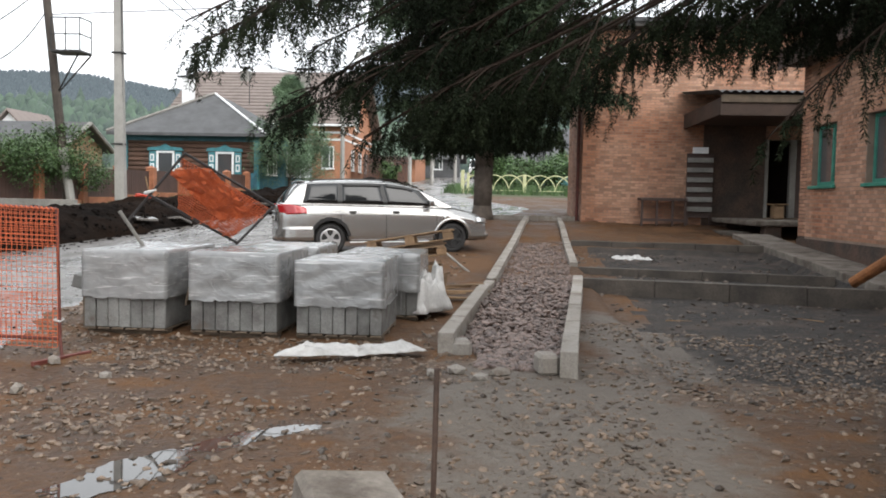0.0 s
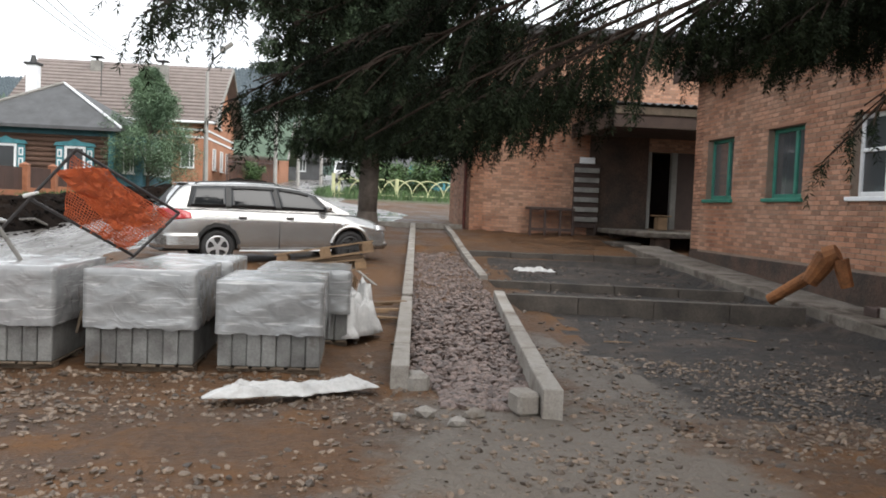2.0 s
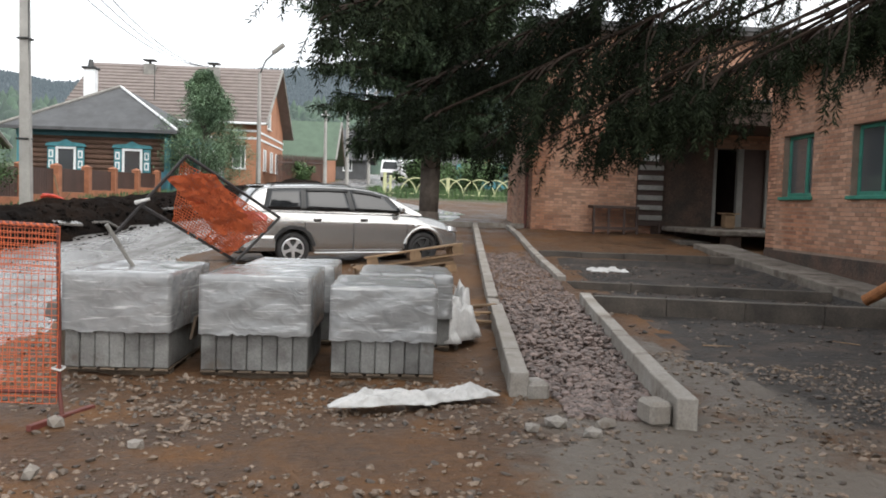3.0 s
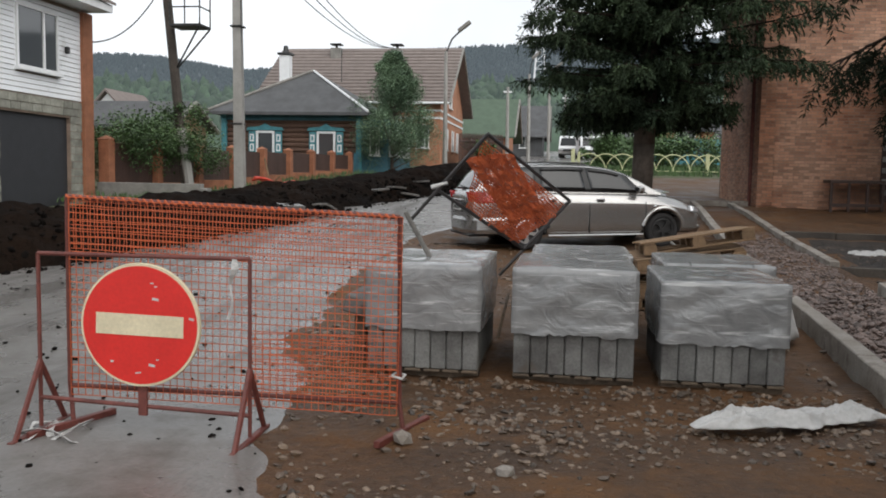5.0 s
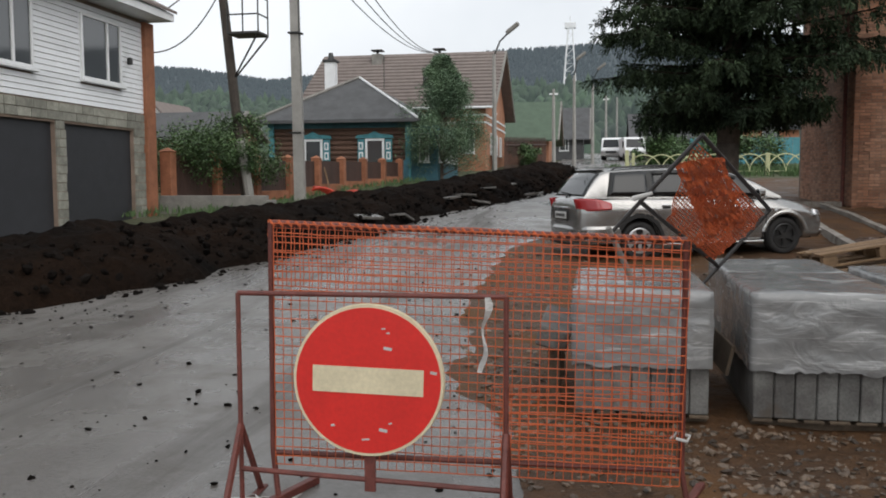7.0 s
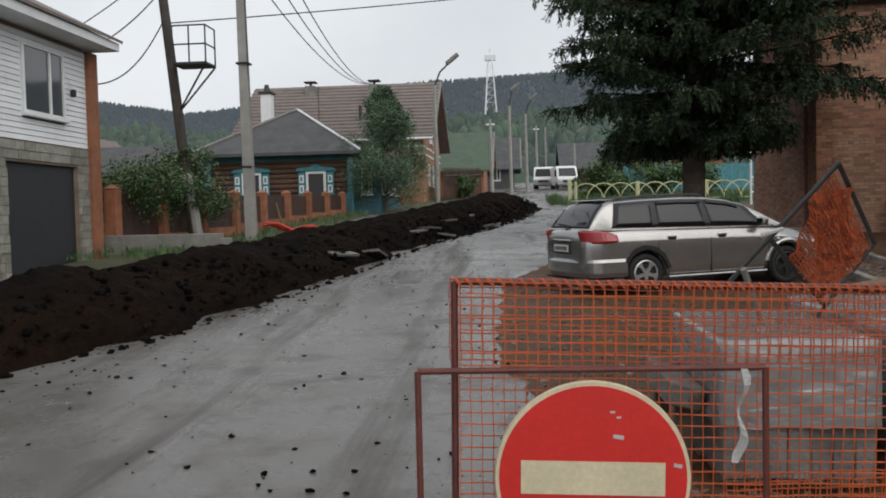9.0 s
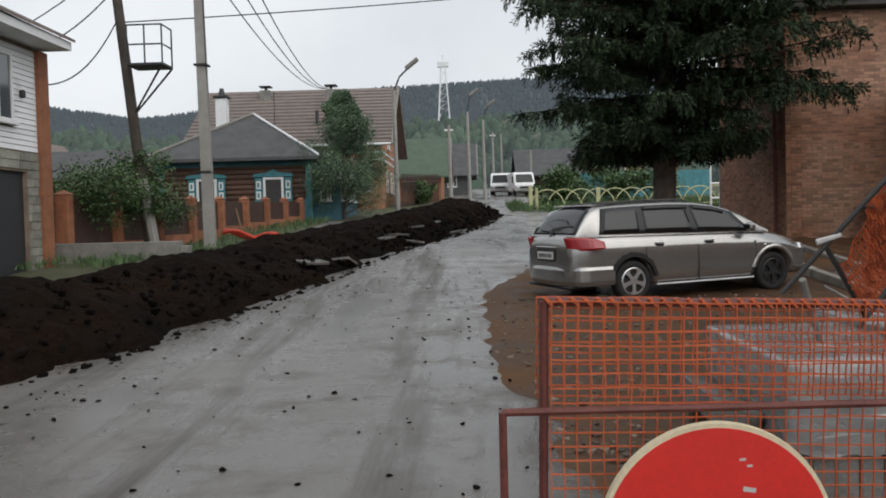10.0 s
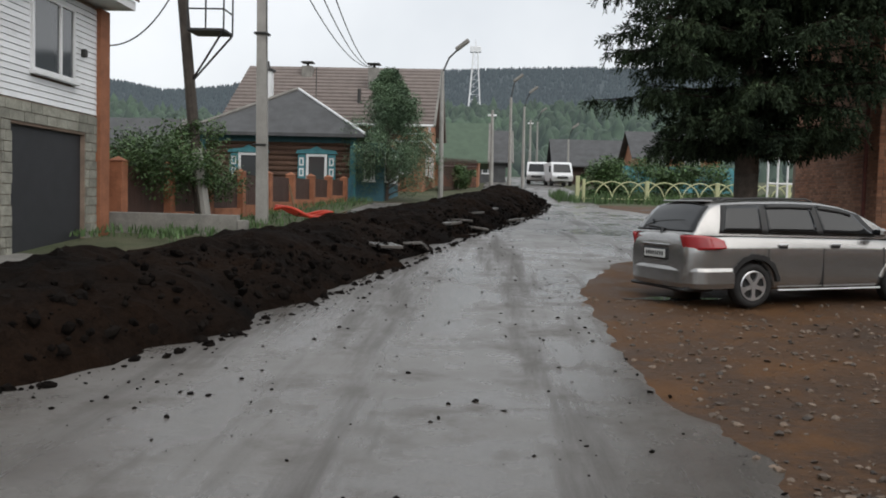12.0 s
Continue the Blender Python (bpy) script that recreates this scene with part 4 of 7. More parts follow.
def build_car():
    """Silver estate car; x forwards, its right side at -y, wheels on z = 0."""
    car = thing("car", "muddy silver estate car parked on the verge", "car", m=pose(-2.47, 17.62, ground_z(17.3) - 0.01, 0, -1.0, 21))
    wheel_x = (-1.27, 1.24)
    # stations: x, underside, crease height, top of the body, half width at the waist and at the top
    st = ((-2.27, 0.40, 0.66, 0.74, 0.60, 0.55), (-2.25, 0.32, 0.74, 0.93, 0.68, 0.62), (-2.16, 0.27, 0.80, 0.985, 0.77, 0.70), (-1.95, 0.25, 0.815, 0.99, 0.825, 0.76), (-1.6, 0.24, 0.815, 0.985, 0.845, 0.79), (-1.1, 0.22, 0.81, 0.97, 0.85, 0.80),
          (-0.4, 0.21, 0.80, 0.955, 0.85, 0.80), (0.4, 0.21, 0.785, 0.94, 0.85, 0.795), (0.95, 0.21, 0.77, 0.925, 0.85, 0.77), (1.24, 0.22, 0.75, 0.91, 0.845, 0.72), (1.55, 0.23, 0.70, 0.855, 0.82, 0.66), (1.85, 0.24, 0.63, 0.775, 0.75, 0.58), (2.02, 0.27, 0.57, 0.69, 0.66, 0.48), (2.10, 0.34, 0.52, 0.60, 0.50, 0.38))
    bm = bmesh.new()
    rings = []
    for x, lo, crease, top, ws, wt in st:
        half = [(ws * 0.80, lo), (ws * 0.955, lo + 0.03), (ws * 0.985, lo + 0.16), (ws, crease - 0.16), (ws * 0.998, crease - 0.012), (ws * 0.985, crease + 0.012), (wt * 1.005, top - 0.02), (wt * 0.93, top + 0.004), (wt * 0.5, top + 0.028), (0, top + 0.034)]
        rings.append([bm.verts.new((x, -y, z)) for y, z in half] + [bm.verts.new((x, y, z)) for y, z in half[-2::-1]])
    for a, b in zip(rings, rings[1:]):
        for i in range(len(a) - 1):
            bm.faces.new((a[i], b[i], b[i + 1], a[i + 1]))
        bm.faces.new((a[0], a[-1], b[-1], b[0]))
    bm.faces.new(rings[0])
    bm.faces.new(rings[-1][::-1])
    bmesh.ops.recalc_face_normals(bm, faces=bm.faces)
    body = part("body", bm, M["car_paint"], car, smooth=True)
    mod = body.modifiers.new("round", "SUBSURF")
    mod.levels = mod.render_levels = 2
    cut = bmesh.new()
    for x in wheel_x:
        for s in (-1, 1):
            tube(cut, (x, s * 0.45, 0.31), (x, s * 1.2, 0.31), 0.365, sides=32)
    cutter = part("arch_cutter", cut, M["trim_black"], car)
    boolean = body.modifiers.new("arches", "BOOLEAN")
    boolean.operation, boolean.object, boolean.solver = "DIFFERENCE", cutter, "EXACT"
    dg = bpy.context.evaluated_depsgraph_get()
    done = bpy.data.meshes.new_from_object(body.evaluated_get(dg))
    body.modifiers.clear()
    body.data = done
    for q in done.polygons:
        q.use_smooth = True
    bpy.data.objects.remove(cutter)
    part("underbody", boxed(-1.95, 1.85, -0.62, 0.62, 0.24, 0.62), M["trim_black"], car)
    # cabin skin: pillars and roof
    xs = [-2.17 + 3.40 * i / 60 for i in range(61)]
    verts = [car_cabin(x, j / 36) for x in xs for j in range(37)]
    faces = [(i * 37 + j, (i + 1) * 37 + j, (i + 1) * 37 + j + 1, i * 37 + j + 1) for i in range(60) for j in range(36)]
    put("cabin", sheet_mesh("cabin", verts, faces), M["car_paint"], car, smooth=True)
    part("windscreen", grid_panel(lambda u, v: car_cabin(0.42 + 0.74 * u, 0.335 + 0.33 * v), 14, 10, (0.004, 0, 0.006), 0.008), M["car_glass"], car, smooth=True)
    part("rear_window", grid_panel(lambda u, v: car_cabin(-2.145 + 0.285 * u, 0.308 + 0.384 * v), 12, 10, (-0.007, 0, 0.004), 0.008), M["car_glass"], car, smooth=True)

    def edge_top(x):
        return car_belt(x) + 0.86 * (smooth_at(CAR_ROOF, x) - car_belt(x)) - 0.015

    def side_panel(x0, x1, lean0, lean1, side, lift, grow, low=0.0):
        """A pane between two pillars that lean by the given amounts over their height."""
        def at(u, v):
            x = x0 + (x1 - x0) * u + (lean0 + (lean1 - lean0) * u) * v
            lo_, hi_ = car_belt(x) + 0.012 - grow + low, edge_top(x) + grow
            return car_side(x, max(lo_, lo_ + (hi_ - lo_) * v), side)
        return grid_panel(at, 14, 6, (0, side * lift, 0.0), 0.008)
    for s in (-1, 1):
        part("window_surround", side_panel(-1.80, 0.98, 0.10, -0.40, s, 0.003, 0.012), M["trim_black"], car, smooth=True)
        for x0, x1, l0, l1 in ((-1.73, -1.12, 0.10, 0.02), (-1.02, -0.20, 0.02, -0.07), (-0.10, 0.80, -0.07, -0.34)):
            part("side_window", side_panel(x0, x1, l0, l1, s, 0.007, -0.012), M["car_glass"], car, smooth=True)
        for x0, x1 in ((-1.0, -0.22), (-0.13, 0.42)):
            part("wind_deflector", grid_panel(lambda u, v: car_side(x0 + (x1 - x0) * u, edge_top(x0 + (x1 - x0) * u) - 0.055 + 0.06 * v, s), 8, 2, (0, s * 0.022, 0), 0.012), M["trim_black"], car, smooth=True)
        part("roof_rail", run(bmesh.new(), [car_cabin(x, 0.34 if s < 0 else 0.66) + Vector((0, 0, dz)) for x, dz in ((-1.62, 0.0), (-1.54, 0.035), (-0.9, 0.038), (-0.2, 0.036), (-0.1, 0.0))], 0.015, 6), M["trim_black"], car)
        part("tail_light", grid_panel(lambda u, v: Vector((-2.235 + 0.50 * u - 0.05 * (1 - u) * v, s * (0.615 + 0.245 * min(1, u * 1.7) ** 0.6 - 0.035 * v * u - 0.02 * v), 0.775 + (0.03 + 0.175 * (1 - 0.62 * u ** 2.2)) * v + 0.035 * u)), 14, 6, (-0.004, s * 0.010, 0), 0.06), M["tail_red"], car, "curved red tail light", smooth=True)
        part("headlight", grid_panel(lambda u, v: Vector((1.80 + 0.27 * u, s * (0.775 - 0.25 * u ** 1.6 - 0.05 * v), 0.60 + (0.10 - 0.02 * u) * v + 0.02 * (1 - u))), 6, 4, (0.01, s * 0.012, 0.0), 0.05), M["alloy"], car, smooth=True)
        part("sill_strip", boxed(-0.88, 0.86, s * 0.812, s * 0.842, 0.225, 0.247, bevel=0.004), M["white"], car, "pale scuffed sill strip")
        for x in (-0.90, -0.02):
            cup = part("door_handle", boxed(x, x + 0.15, s * 0.835, s * 0.868, 0.832, 0.862, bevel=0.010), M["alloy"], car)
            part("handle_recess", boxed(x + 0.01, x + 0.14, s * 0.832, s * 0.852, 0.800, 0.829), M["trim_black"], cup)
        for x, lo_ in ((-1.06, 0.62), (-0.15, 0.27), (0.90, 0.27)):
            part("door_seam", boxed(x - 0.004, x + 0.004, s * 0.828, s * 0.8525, lo_, 0.80), M["trim_black"], car)
        part("side_lamp", boxed(1.05, 1.10, s * 0.838, s * 0.852, 0.715, 0.74, bevel=0.004), M["white"], car)
        part("mirror", boxed(0.70, 0.82, s * 0.80, s * 0.985, 0.955, 1.075, bevel=0.035), M["car_paint"], car)
        part("mirror_glass", boxed(0.692, 0.699, s * 0.825, s * 0.965, 0.98, 1.055), M["car_glass"], car)
        # ragged dark lip where paint is gone round the rear arch
        bm = bmesh.new()
        prev = None
        for k in range(49):
            a = math.pi * (0.04 + 0.92 * k / 48)
            r1 = 0.395 + 0.03 * noise.noise((k * 0.55, 3, s)) + 0.02 * noise.noise((k * 1.7, 5, s)) + 0.025 * math.sin(a)
            cur = [bm.verts.new((-1.27 + r * math.cos(a), s * y, 0.31 + r * math.sin(a))) for r, y in ((0.352, 0.80), (0.352, 0.8585), (r1, 0.8585), (r1, 0.80))]
            if prev:
                for i in range(4):
                    bm.faces.new((prev[i], prev[(i + 1) % 4], cur[(i + 1) % 4], cur[i]))
            prev = cur
        bmesh.ops.recalc_face_normals(bm, faces=bm.faces)
        part("worn_arch", bm, M["tyre"], car, "rusted ragged wheel arch edge")
        # pressed lip of the front arch
        bm = bmesh.new()
        prev = None
        for k in range(33):
            a = math.pi * (0.06 + 0.88 * k / 32)
            cur = [bm.verts.new((1.24 + r * math.cos(a), s * y, 0.31 + r * math.sin(a))) for r, y in ((0.35, 0.79), (0.352, 0.862), (0.385, 0.858), (0.42, 0.835))]
            if prev:
                for i in range(3):
                    bm.faces.new((prev[i], prev[i + 1], cur[i + 1], cur[i]))
            prev = cur
        bmesh.ops.recalc_face_normals(bm, faces=bm.faces)
        part("arch_lip", bm, M["car_paint"], car, smooth=True)
        for x in wheel_x:
            wheel = part("wheel", tube(bmesh.new(), (x, s * 0.62, 0.30), (x, s * 0.785, 0.30), 0.19, sides=24), M["trim_black"], car)
            bm = bmesh.new()
            prof_t = ((0.20, 0.63), (0.275, 0.625), (0.30, 0.66), (0.302, 0.78), (0.278, 0.822), (0.20, 0.812))
            rings = [[bm.verts.new((x + r * math.cos(a), s * y, 0.30 + r * math.sin(a))) for a in [2 * math.pi * i / 32 for i in range(32)]] for r, y in prof_t]
            for a, b in zip(rings, rings[1:] + rings[:1]):
                for i in range(32):
                    j = (i + 1) % 32
                    bm.faces.new((a[i], a[j], b[j], b[i]))
            bmesh.ops.recalc_face_normals(bm, faces=bm.faces)
            part("tyre", bm, M["tyre"], wheel, smooth=True)
            bm = bmesh.new()
            tube(bm, (x, s * 0.785, 0.30), (x, s * 0.822, 0.30), 0.045, 0.035, sides=14)
            for k in range(5):
                t = pose(x, s * 0.807, 0.30) @ Matrix.Rotation(k * math.pi * 0.4 + 0.3, 4, "Y")
                prism_ = bmesh.new()
                prism(prism_, ((0.03, -0.030), (0.125, -0.024), (0.188, -0.055), (0.188, 0.055), (0.125, 0.024), (0.03, 0.030)), -0.014, 0.012, "y")
                bmesh.ops.transform(prism_, matrix=t, verts=prism_.verts)
                tmp = bpy.data.meshes.new("spoke")
                prism_.to_mesh(tmp)
                prism_.free()
                bm.from_mesh(tmp)
                bpy.data.meshes.remove(tmp)
            for k in range(32):
                a0, a1 = 2 * math.pi * k / 32, 2 * math.pi * (k + 1) / 32
                tube(bm, (x + 0.19 * math.cos(a0), s * 0.808, 0.3 + 0.19 * math.sin(a0)), (x + 0.19 * math.cos(a1), s * 0.808, 0.3 + 0.19 * math.sin(a1)), 0.016, sides=5)
            part("rim", bm, M["alloy"] if x < 0 else M["metal_dark"], wheel, "five-spoked pale rim" if x < 0 else "dark steel rim")
    # rear bumper wraps round to the wheel arches
    bm = bmesh.new()
    ring_at = []
    for k in range(41):
        u = k / 20 - 1
        if abs(u) > 0.42:
            f = (abs(u) - 0.42) / 0.58
            px, py = -2.16 + 0.56 * f ** 1.15, math.copysign(0.80 + 0.062 * math.sin(min(1, f * 2.4) * math.pi / 2), u)
            dx, dy = -0.3 * (1 - f), math.copysign(1, u)
        else:
            px, py = -2.30 + 0.14 * abs(u / 0.42) ** 4, 0.80 * u / 0.42
            dx, dy = -1, 0.4 * (u / 0.42) ** 3
        n = Vector((dx, dy, 0)).normalized()
        p = Vector((px, py, 0))
        ring_at.append([bm.verts.new(p - n * i + Vector((0, 0, z))) for i, z in ((0.10, 0.27), (0.025, 0.275), (0.0, 0.34), (0.004, 0.50), (0.028, 0.545), (0.11, 0.56))])
    for a, b in zip(ring_at, ring_at[1:]):
        for i in range(6):
            bm.faces.new((a[i], b[i], b[(i + 1) % 6], a[(i + 1) % 6]))
    bm.faces.new(ring_at[0])
    bm.faces.new(ring_at[-1][::-1])
    bmesh.ops.recalc_face_normals(bm, faces=bm.faces)
    bumper = part("rear_bumper", bm, M["car_paint"], car)
    part("bumper_lip", boxed(-2.26, -1.8, -0.70, 0.70, 0.225, 0.272, bevel=0.02), M["trim_black"], bumper)
    recess = part("plate_recess", boxed(-2.285, -2.20, -0.32, 0.32, 0.625, 0.80, bevel=0.02), M["trim_black"], car)
    part("number_plate", boxed(-2.30, -2.286, -0.26, 0.26, 0.655, 0.767, bevel=0.004), M["plate"], car)
    for k in range(8):
        part("plate_mark", boxed(-2.303, -2.3005, -0.22 + k * 0.056, -0.185 + k * 0.056, 0.685, 0.74), M["trim_black"], recess)
    part("tailgate_handle", boxed(-2.292, -2.262, -0.34, 0.34, 0.815, 0.85, bevel=0.012), M["car_paint"], car)
    part("rear_spoiler", boxed(-1.86, -1.72, -0.50, 0.50, 1.425, 1.447, bevel=0.010), M["car_paint"], car)
    wiper = tube(bmesh.new(), (-2.19, 0.02, 0.985), (-2.155, 0.02, 1.06), 0.016, sides=6)
    tube(wiper, (-2.155, 0.02, 1.06), (-2.135, 0.46, 1.085), 0.010, sides=6)
    part("rear_wiper", wiper, M["trim_black"], car)
    part("front_bumper", boxed(1.72, 2.13, -0.60, 0.60, 0.24, 0.44, bevel=0.08), M["car_paint"], car)
    part("grille", boxed(2.06, 2.118, -0.36, 0.36, 0.5, 0.57, bevel=0.01), M["trim_black"], car)


# ---- barriers ----
def strand_net(parent, corners, nu, nv, material, name="net", sag=0.0, seed=0, thick=0.0022, half=0.0017):
    """A plastic net of separate strands stretched between four corners (a bottom left, b bottom right, c top right, d top left)."""
    a, b, c, d = [Vector(p) for p in corners]
    normal = (b - a).cross(d - a).normalized()

    def at(u, v):
        p = a.lerp(b, u).lerp(d.lerp(c, u), v)
        w = noise.noise((u * 5, v * 4, seed)) * 0.5 + noise.noise((u * 13, v * 11, seed + 3)) * 0.25
        side = noise.noise((u * 9, v * 7, seed + 8)) * 0.006
        return p + normal * (w * sag) + Vector((side, 0, side))
    bm = bmesh.new()

    def ribbon(points, half):
        prev = None
        for i, p in enumerate(points):
            q = points[min(i + 1, len(points) - 1)] - points[max(i - 1, 0)]
            s = q.cross(normal).normalized() * half
            n = normal * thick
            cur = [bm.verts.new(p + s - n), bm.verts.new(p - s - n), bm.verts.new(p - s + n), bm.verts.new(p + s + n)]
            if prev:
                for k in range(4):
                    bm.faces.new((prev[k], prev[(k + 1) % 4], cur[(k + 1) % 4], cur[k]))
            prev = cur
    for i in range(nu + 1):
        ribbon([at(i / nu, k / 14) for k in range(15)], half)
    for j in range(nv + 1):
        ribbon([at(k / 26, j / nv) for k in range(27)], half * 1.35)
    return part(name, bm, material, parent, "torn orange safety net")


def build_barriers():
    # long netted barrier
    f = thing("barrier", "rusty red steel barrier strung with orange safety net", "barrier")
    bl, br, tl, tr = Vector((-5.575, 6.53, 0.27)), Vector((-3.66, 6.76, 0.21)), Vector((-5.555, 6.50, 1.37)), Vector((-3.66, 6.72, 1.29))
    for name, p, q in (("bottom_rail", bl, br), ("top_rail", tl, tr), ("post", bl, tl), ("post", br, tr)):
        part(name, tube(bmesh.new(), p, q, 0.014, sides=8), M["rust"], f)
    for p in (bl, br):
        foot = Vector((p.x + 0.03, p.y - 0.02, ground_z(p.y) + 0.03))
        part("leg", tube(bmesh.new(), p, foot, 0.014, sides=8), M["rust"], f)
        d = Vector((0.10, 0.30, 0))
        part("foot", box(bmesh.new(), -0.3, 0.3, -0.02, 0.02, -0.02, 0.02, bevel=0.004, m=Matrix.Translation(foot) @ Matrix.Rotation(math.atan2(d.y, d.x), 4, "Z")), M["rust"], f)

    n = Vector((0.02, -0.02, 0))
    strand_net(f, (bl + n + Vector((0, 0, -0.05)), br + n + Vector((-0.03, 0, -0.07)), tr + n, tl + n), 46, 26, M["net"], sag=0.012, seed=2)
    strand_net(f, (tl.lerp(bl, 0.27) - n, tr.lerp(br, 0.27) - n, tr - n + Vector((0, 0, 0.012)), tl - n + Vector((0, 0, 0.012))), 46, 9, M["net"], "net_fold", 0.02, 5)
    strand_net(f, (bl.lerp(br, 0.55) - n + Vector((0, 0, -0.03)), br - n + Vector((0, 0, -0.04)), br.lerp(tr, 0.36) - n, bl.lerp(br, 0.55).lerp(tl.lerp(tr, 0.55), 0.33) - n), 20, 13, M["net"], "net_fold", 0.02, 9)
    bm = bmesh.new()
    for k in range(47):
        p, q = tl.lerp(tr, k / 47), tl.lerp(tr, (k + 0.6) / 47)
        tube(bm, p + Vector((0, -0.015, 0.014)), q + Vector((0, -0.015, -0.012)), 0.006, sides=5)
    part("net_hem", bm, M["net"], f)
    bm = run(bmesh.new(), [br + Vector((-0.03, -0.03, 0.16)), br + Vector((0.02, -0.035, 0.15)), br + Vector((0.035, 0, 0.165)), br + Vector((-0.02, 0.03, 0.17)), br + Vector((-0.05, -0.02, 0.155))], 0.008, 6)
    part("tie", bm, M["sheet"], f, "white cloth tie")
    # sign stand
    s = thing("sign_stand", "rusty stand carrying a red no-entry sign", "road sign")
    L, R = Vector((-5.69, 6.42, 0)), Vector((-4.45, 6.46, 0))
    top, low = 1.05, 0.19
    along = (R - L).normalized()
    out = Vector((along.y, -along.x, 0))
    for p in (L, R):
        part("post", tube(bmesh.new(), p + Vector((0, 0, 0.05)), p + Vector((0, 0, top)), 0.012, sides=8), M["rust"], s)
        for k in (-1, 1):
            part("leg", tube(bmesh.new(), p + Vector((0, 0, 0.43)), p + out * (0.25 * k) + Vector((0, 0, 0.03)), 0.017, sides=6), M["rust"], s)
        part("foot", box(bmesh.new(), -0.30, 0.30, -0.02, 0.02, 0.0, 0.035, bevel=0.005, m=Matrix.Translation(p + Vector((0, 0, 0.005))) @ Matrix.Rotation(math.atan2(out.y, out.x), 4, "Z")), M["rust"], s)
    part("top_bar", tube(bmesh.new(), L + Vector((0, 0, top)), R + Vector((0, 0, top)), 0.012, sides=8), M["rust"], s)
    part("bottom_bar", tube(bmesh.new(), L + Vector((0, 0, low + 0.03)), R + Vector((0, 0, low - 0.02)), 0.013, sides=8), M["rust"], s)
    mid = (L + R) / 2 + out * 0.03 + Vector((0, 0, 0.665))
    turn = Matrix((( along.x, out.x, 0, mid.x), (along.y, out.y, 0, mid.y), (0, 0, 1, mid.z), (0, 0, 0, 1)))
    part("back_bar", box(bmesh.new(), -0.025, 0.025, -0.03, -0.012, -0.52, 0.33, m=turn), M["rust"], s)
    rad = 0.35

    def disc(r0, r1, lo, hi):
        bm = tube(bmesh.new(), (0, lo, 0), (0, hi, 0), r0, r1, sides=64)
        bmesh.ops.transform(bm, matrix=turn, verts=bm.verts)
        return bm
    plate = part("sign_plate", disc(rad, rad - 0.004, -0.01, 0.008), M["sign_cream"], s, "cream-rimmed round plate")
    part("red_field", disc(rad - 0.017, rad - 0.017, 0.0085, 0.011), M["sign_red"], plate, "scratched red field")
    part("white_bar", box(bmesh.new(), -0.255, 0.255, 0.0115, 0.0145, -0.058, 0.062, m=turn @ Matrix.Rotation(radians(1.5), 4, "Y")), M["sign_cream"], plate, "cream bar")
    rng = random.Random(4)
    for u, w in ((0.08, 0.23), (0.10, 0.21), (0.05, 0.155), (-0.20, -0.19), (0.06, -0.21), (0.09, -0.215), (-0.06, -0.27), (0.27, 0.1)):
        part("scratch", box(bmesh.new(), u, u + rng.uniform(0.012, 0.04), 0.0113, 0.0125, w, w + rng.uniform(0.006, 0.016), m=turn @ Matrix.Rotation(rng.uniform(-0.3, 0.3), 4, "Y")), M["sheet"], plate)
    # red and white barrier tape knotted on the stand
    bm = bmesh.new()
    p = R + Vector((-0.08, -0.02, top))
    pts = [p + Vector((0.012 * math.sin(k * 0.9) - 0.002 * k, -0.012 + 0.008 * math.cos(k * 1.1), -0.028 * k)) for k in range(13)]
    prev = None
    for k, a in enumerate(pts):
        w = 0.012 + 0.008 * math.sin(k * 0.8)
        t = 0.9 * math.sin(k * 0.5)
        cur = [bm.verts.new(a + Vector((w * math.cos(t) * i, w * math.sin(t) * i, 0)) + Vector((0, 0.0015 * j, 0))) for i, j in ((-1, -1), (1, -1), (1, 1), (-1, 1))]
        if prev:
            for i in range(4):
                bm.faces.new((prev[i], prev[(i + 1) % 4], cur[(i + 1) % 4], cur[i]))
        prev = cur
    part("tape", bm, M["sheet"], s, "knotted white tape")
    # tape lying round the west foot
    bm = bmesh.new()
    prev = None
    for k in range(40):
        a = k * 0.55
        p = L + Vector((0.10 + 0.16 * math.sin(a * 0.61) + 0.09 * math.cos(a), -0.05 + 0.14 * math.cos(a * 0.83) + 0.06 * math.sin(a * 1.9), 0.04 + 0.025 * math.sin(a * 1.3)))
        w = Vector((0.02 * math.cos(a * 0.7), 0.02 * math.sin(a * 0.7), 0.012 * math.sin(a)))
        cur = (bm.verts.new(p - w), bm.verts.new(p + w))
        if prev:
            bm.faces.new((prev[0], prev[1], cur[1], cur[0]))
        prev = cur
    tape = part("barrier_tape", bm, M["sheet"], None)
    so = tape.modifiers.new("skin", "SOLIDIFY")
    so.thickness = 0.003
    tagged(tape, "crumpled dirty white tape at the foot of the stand", "tape")


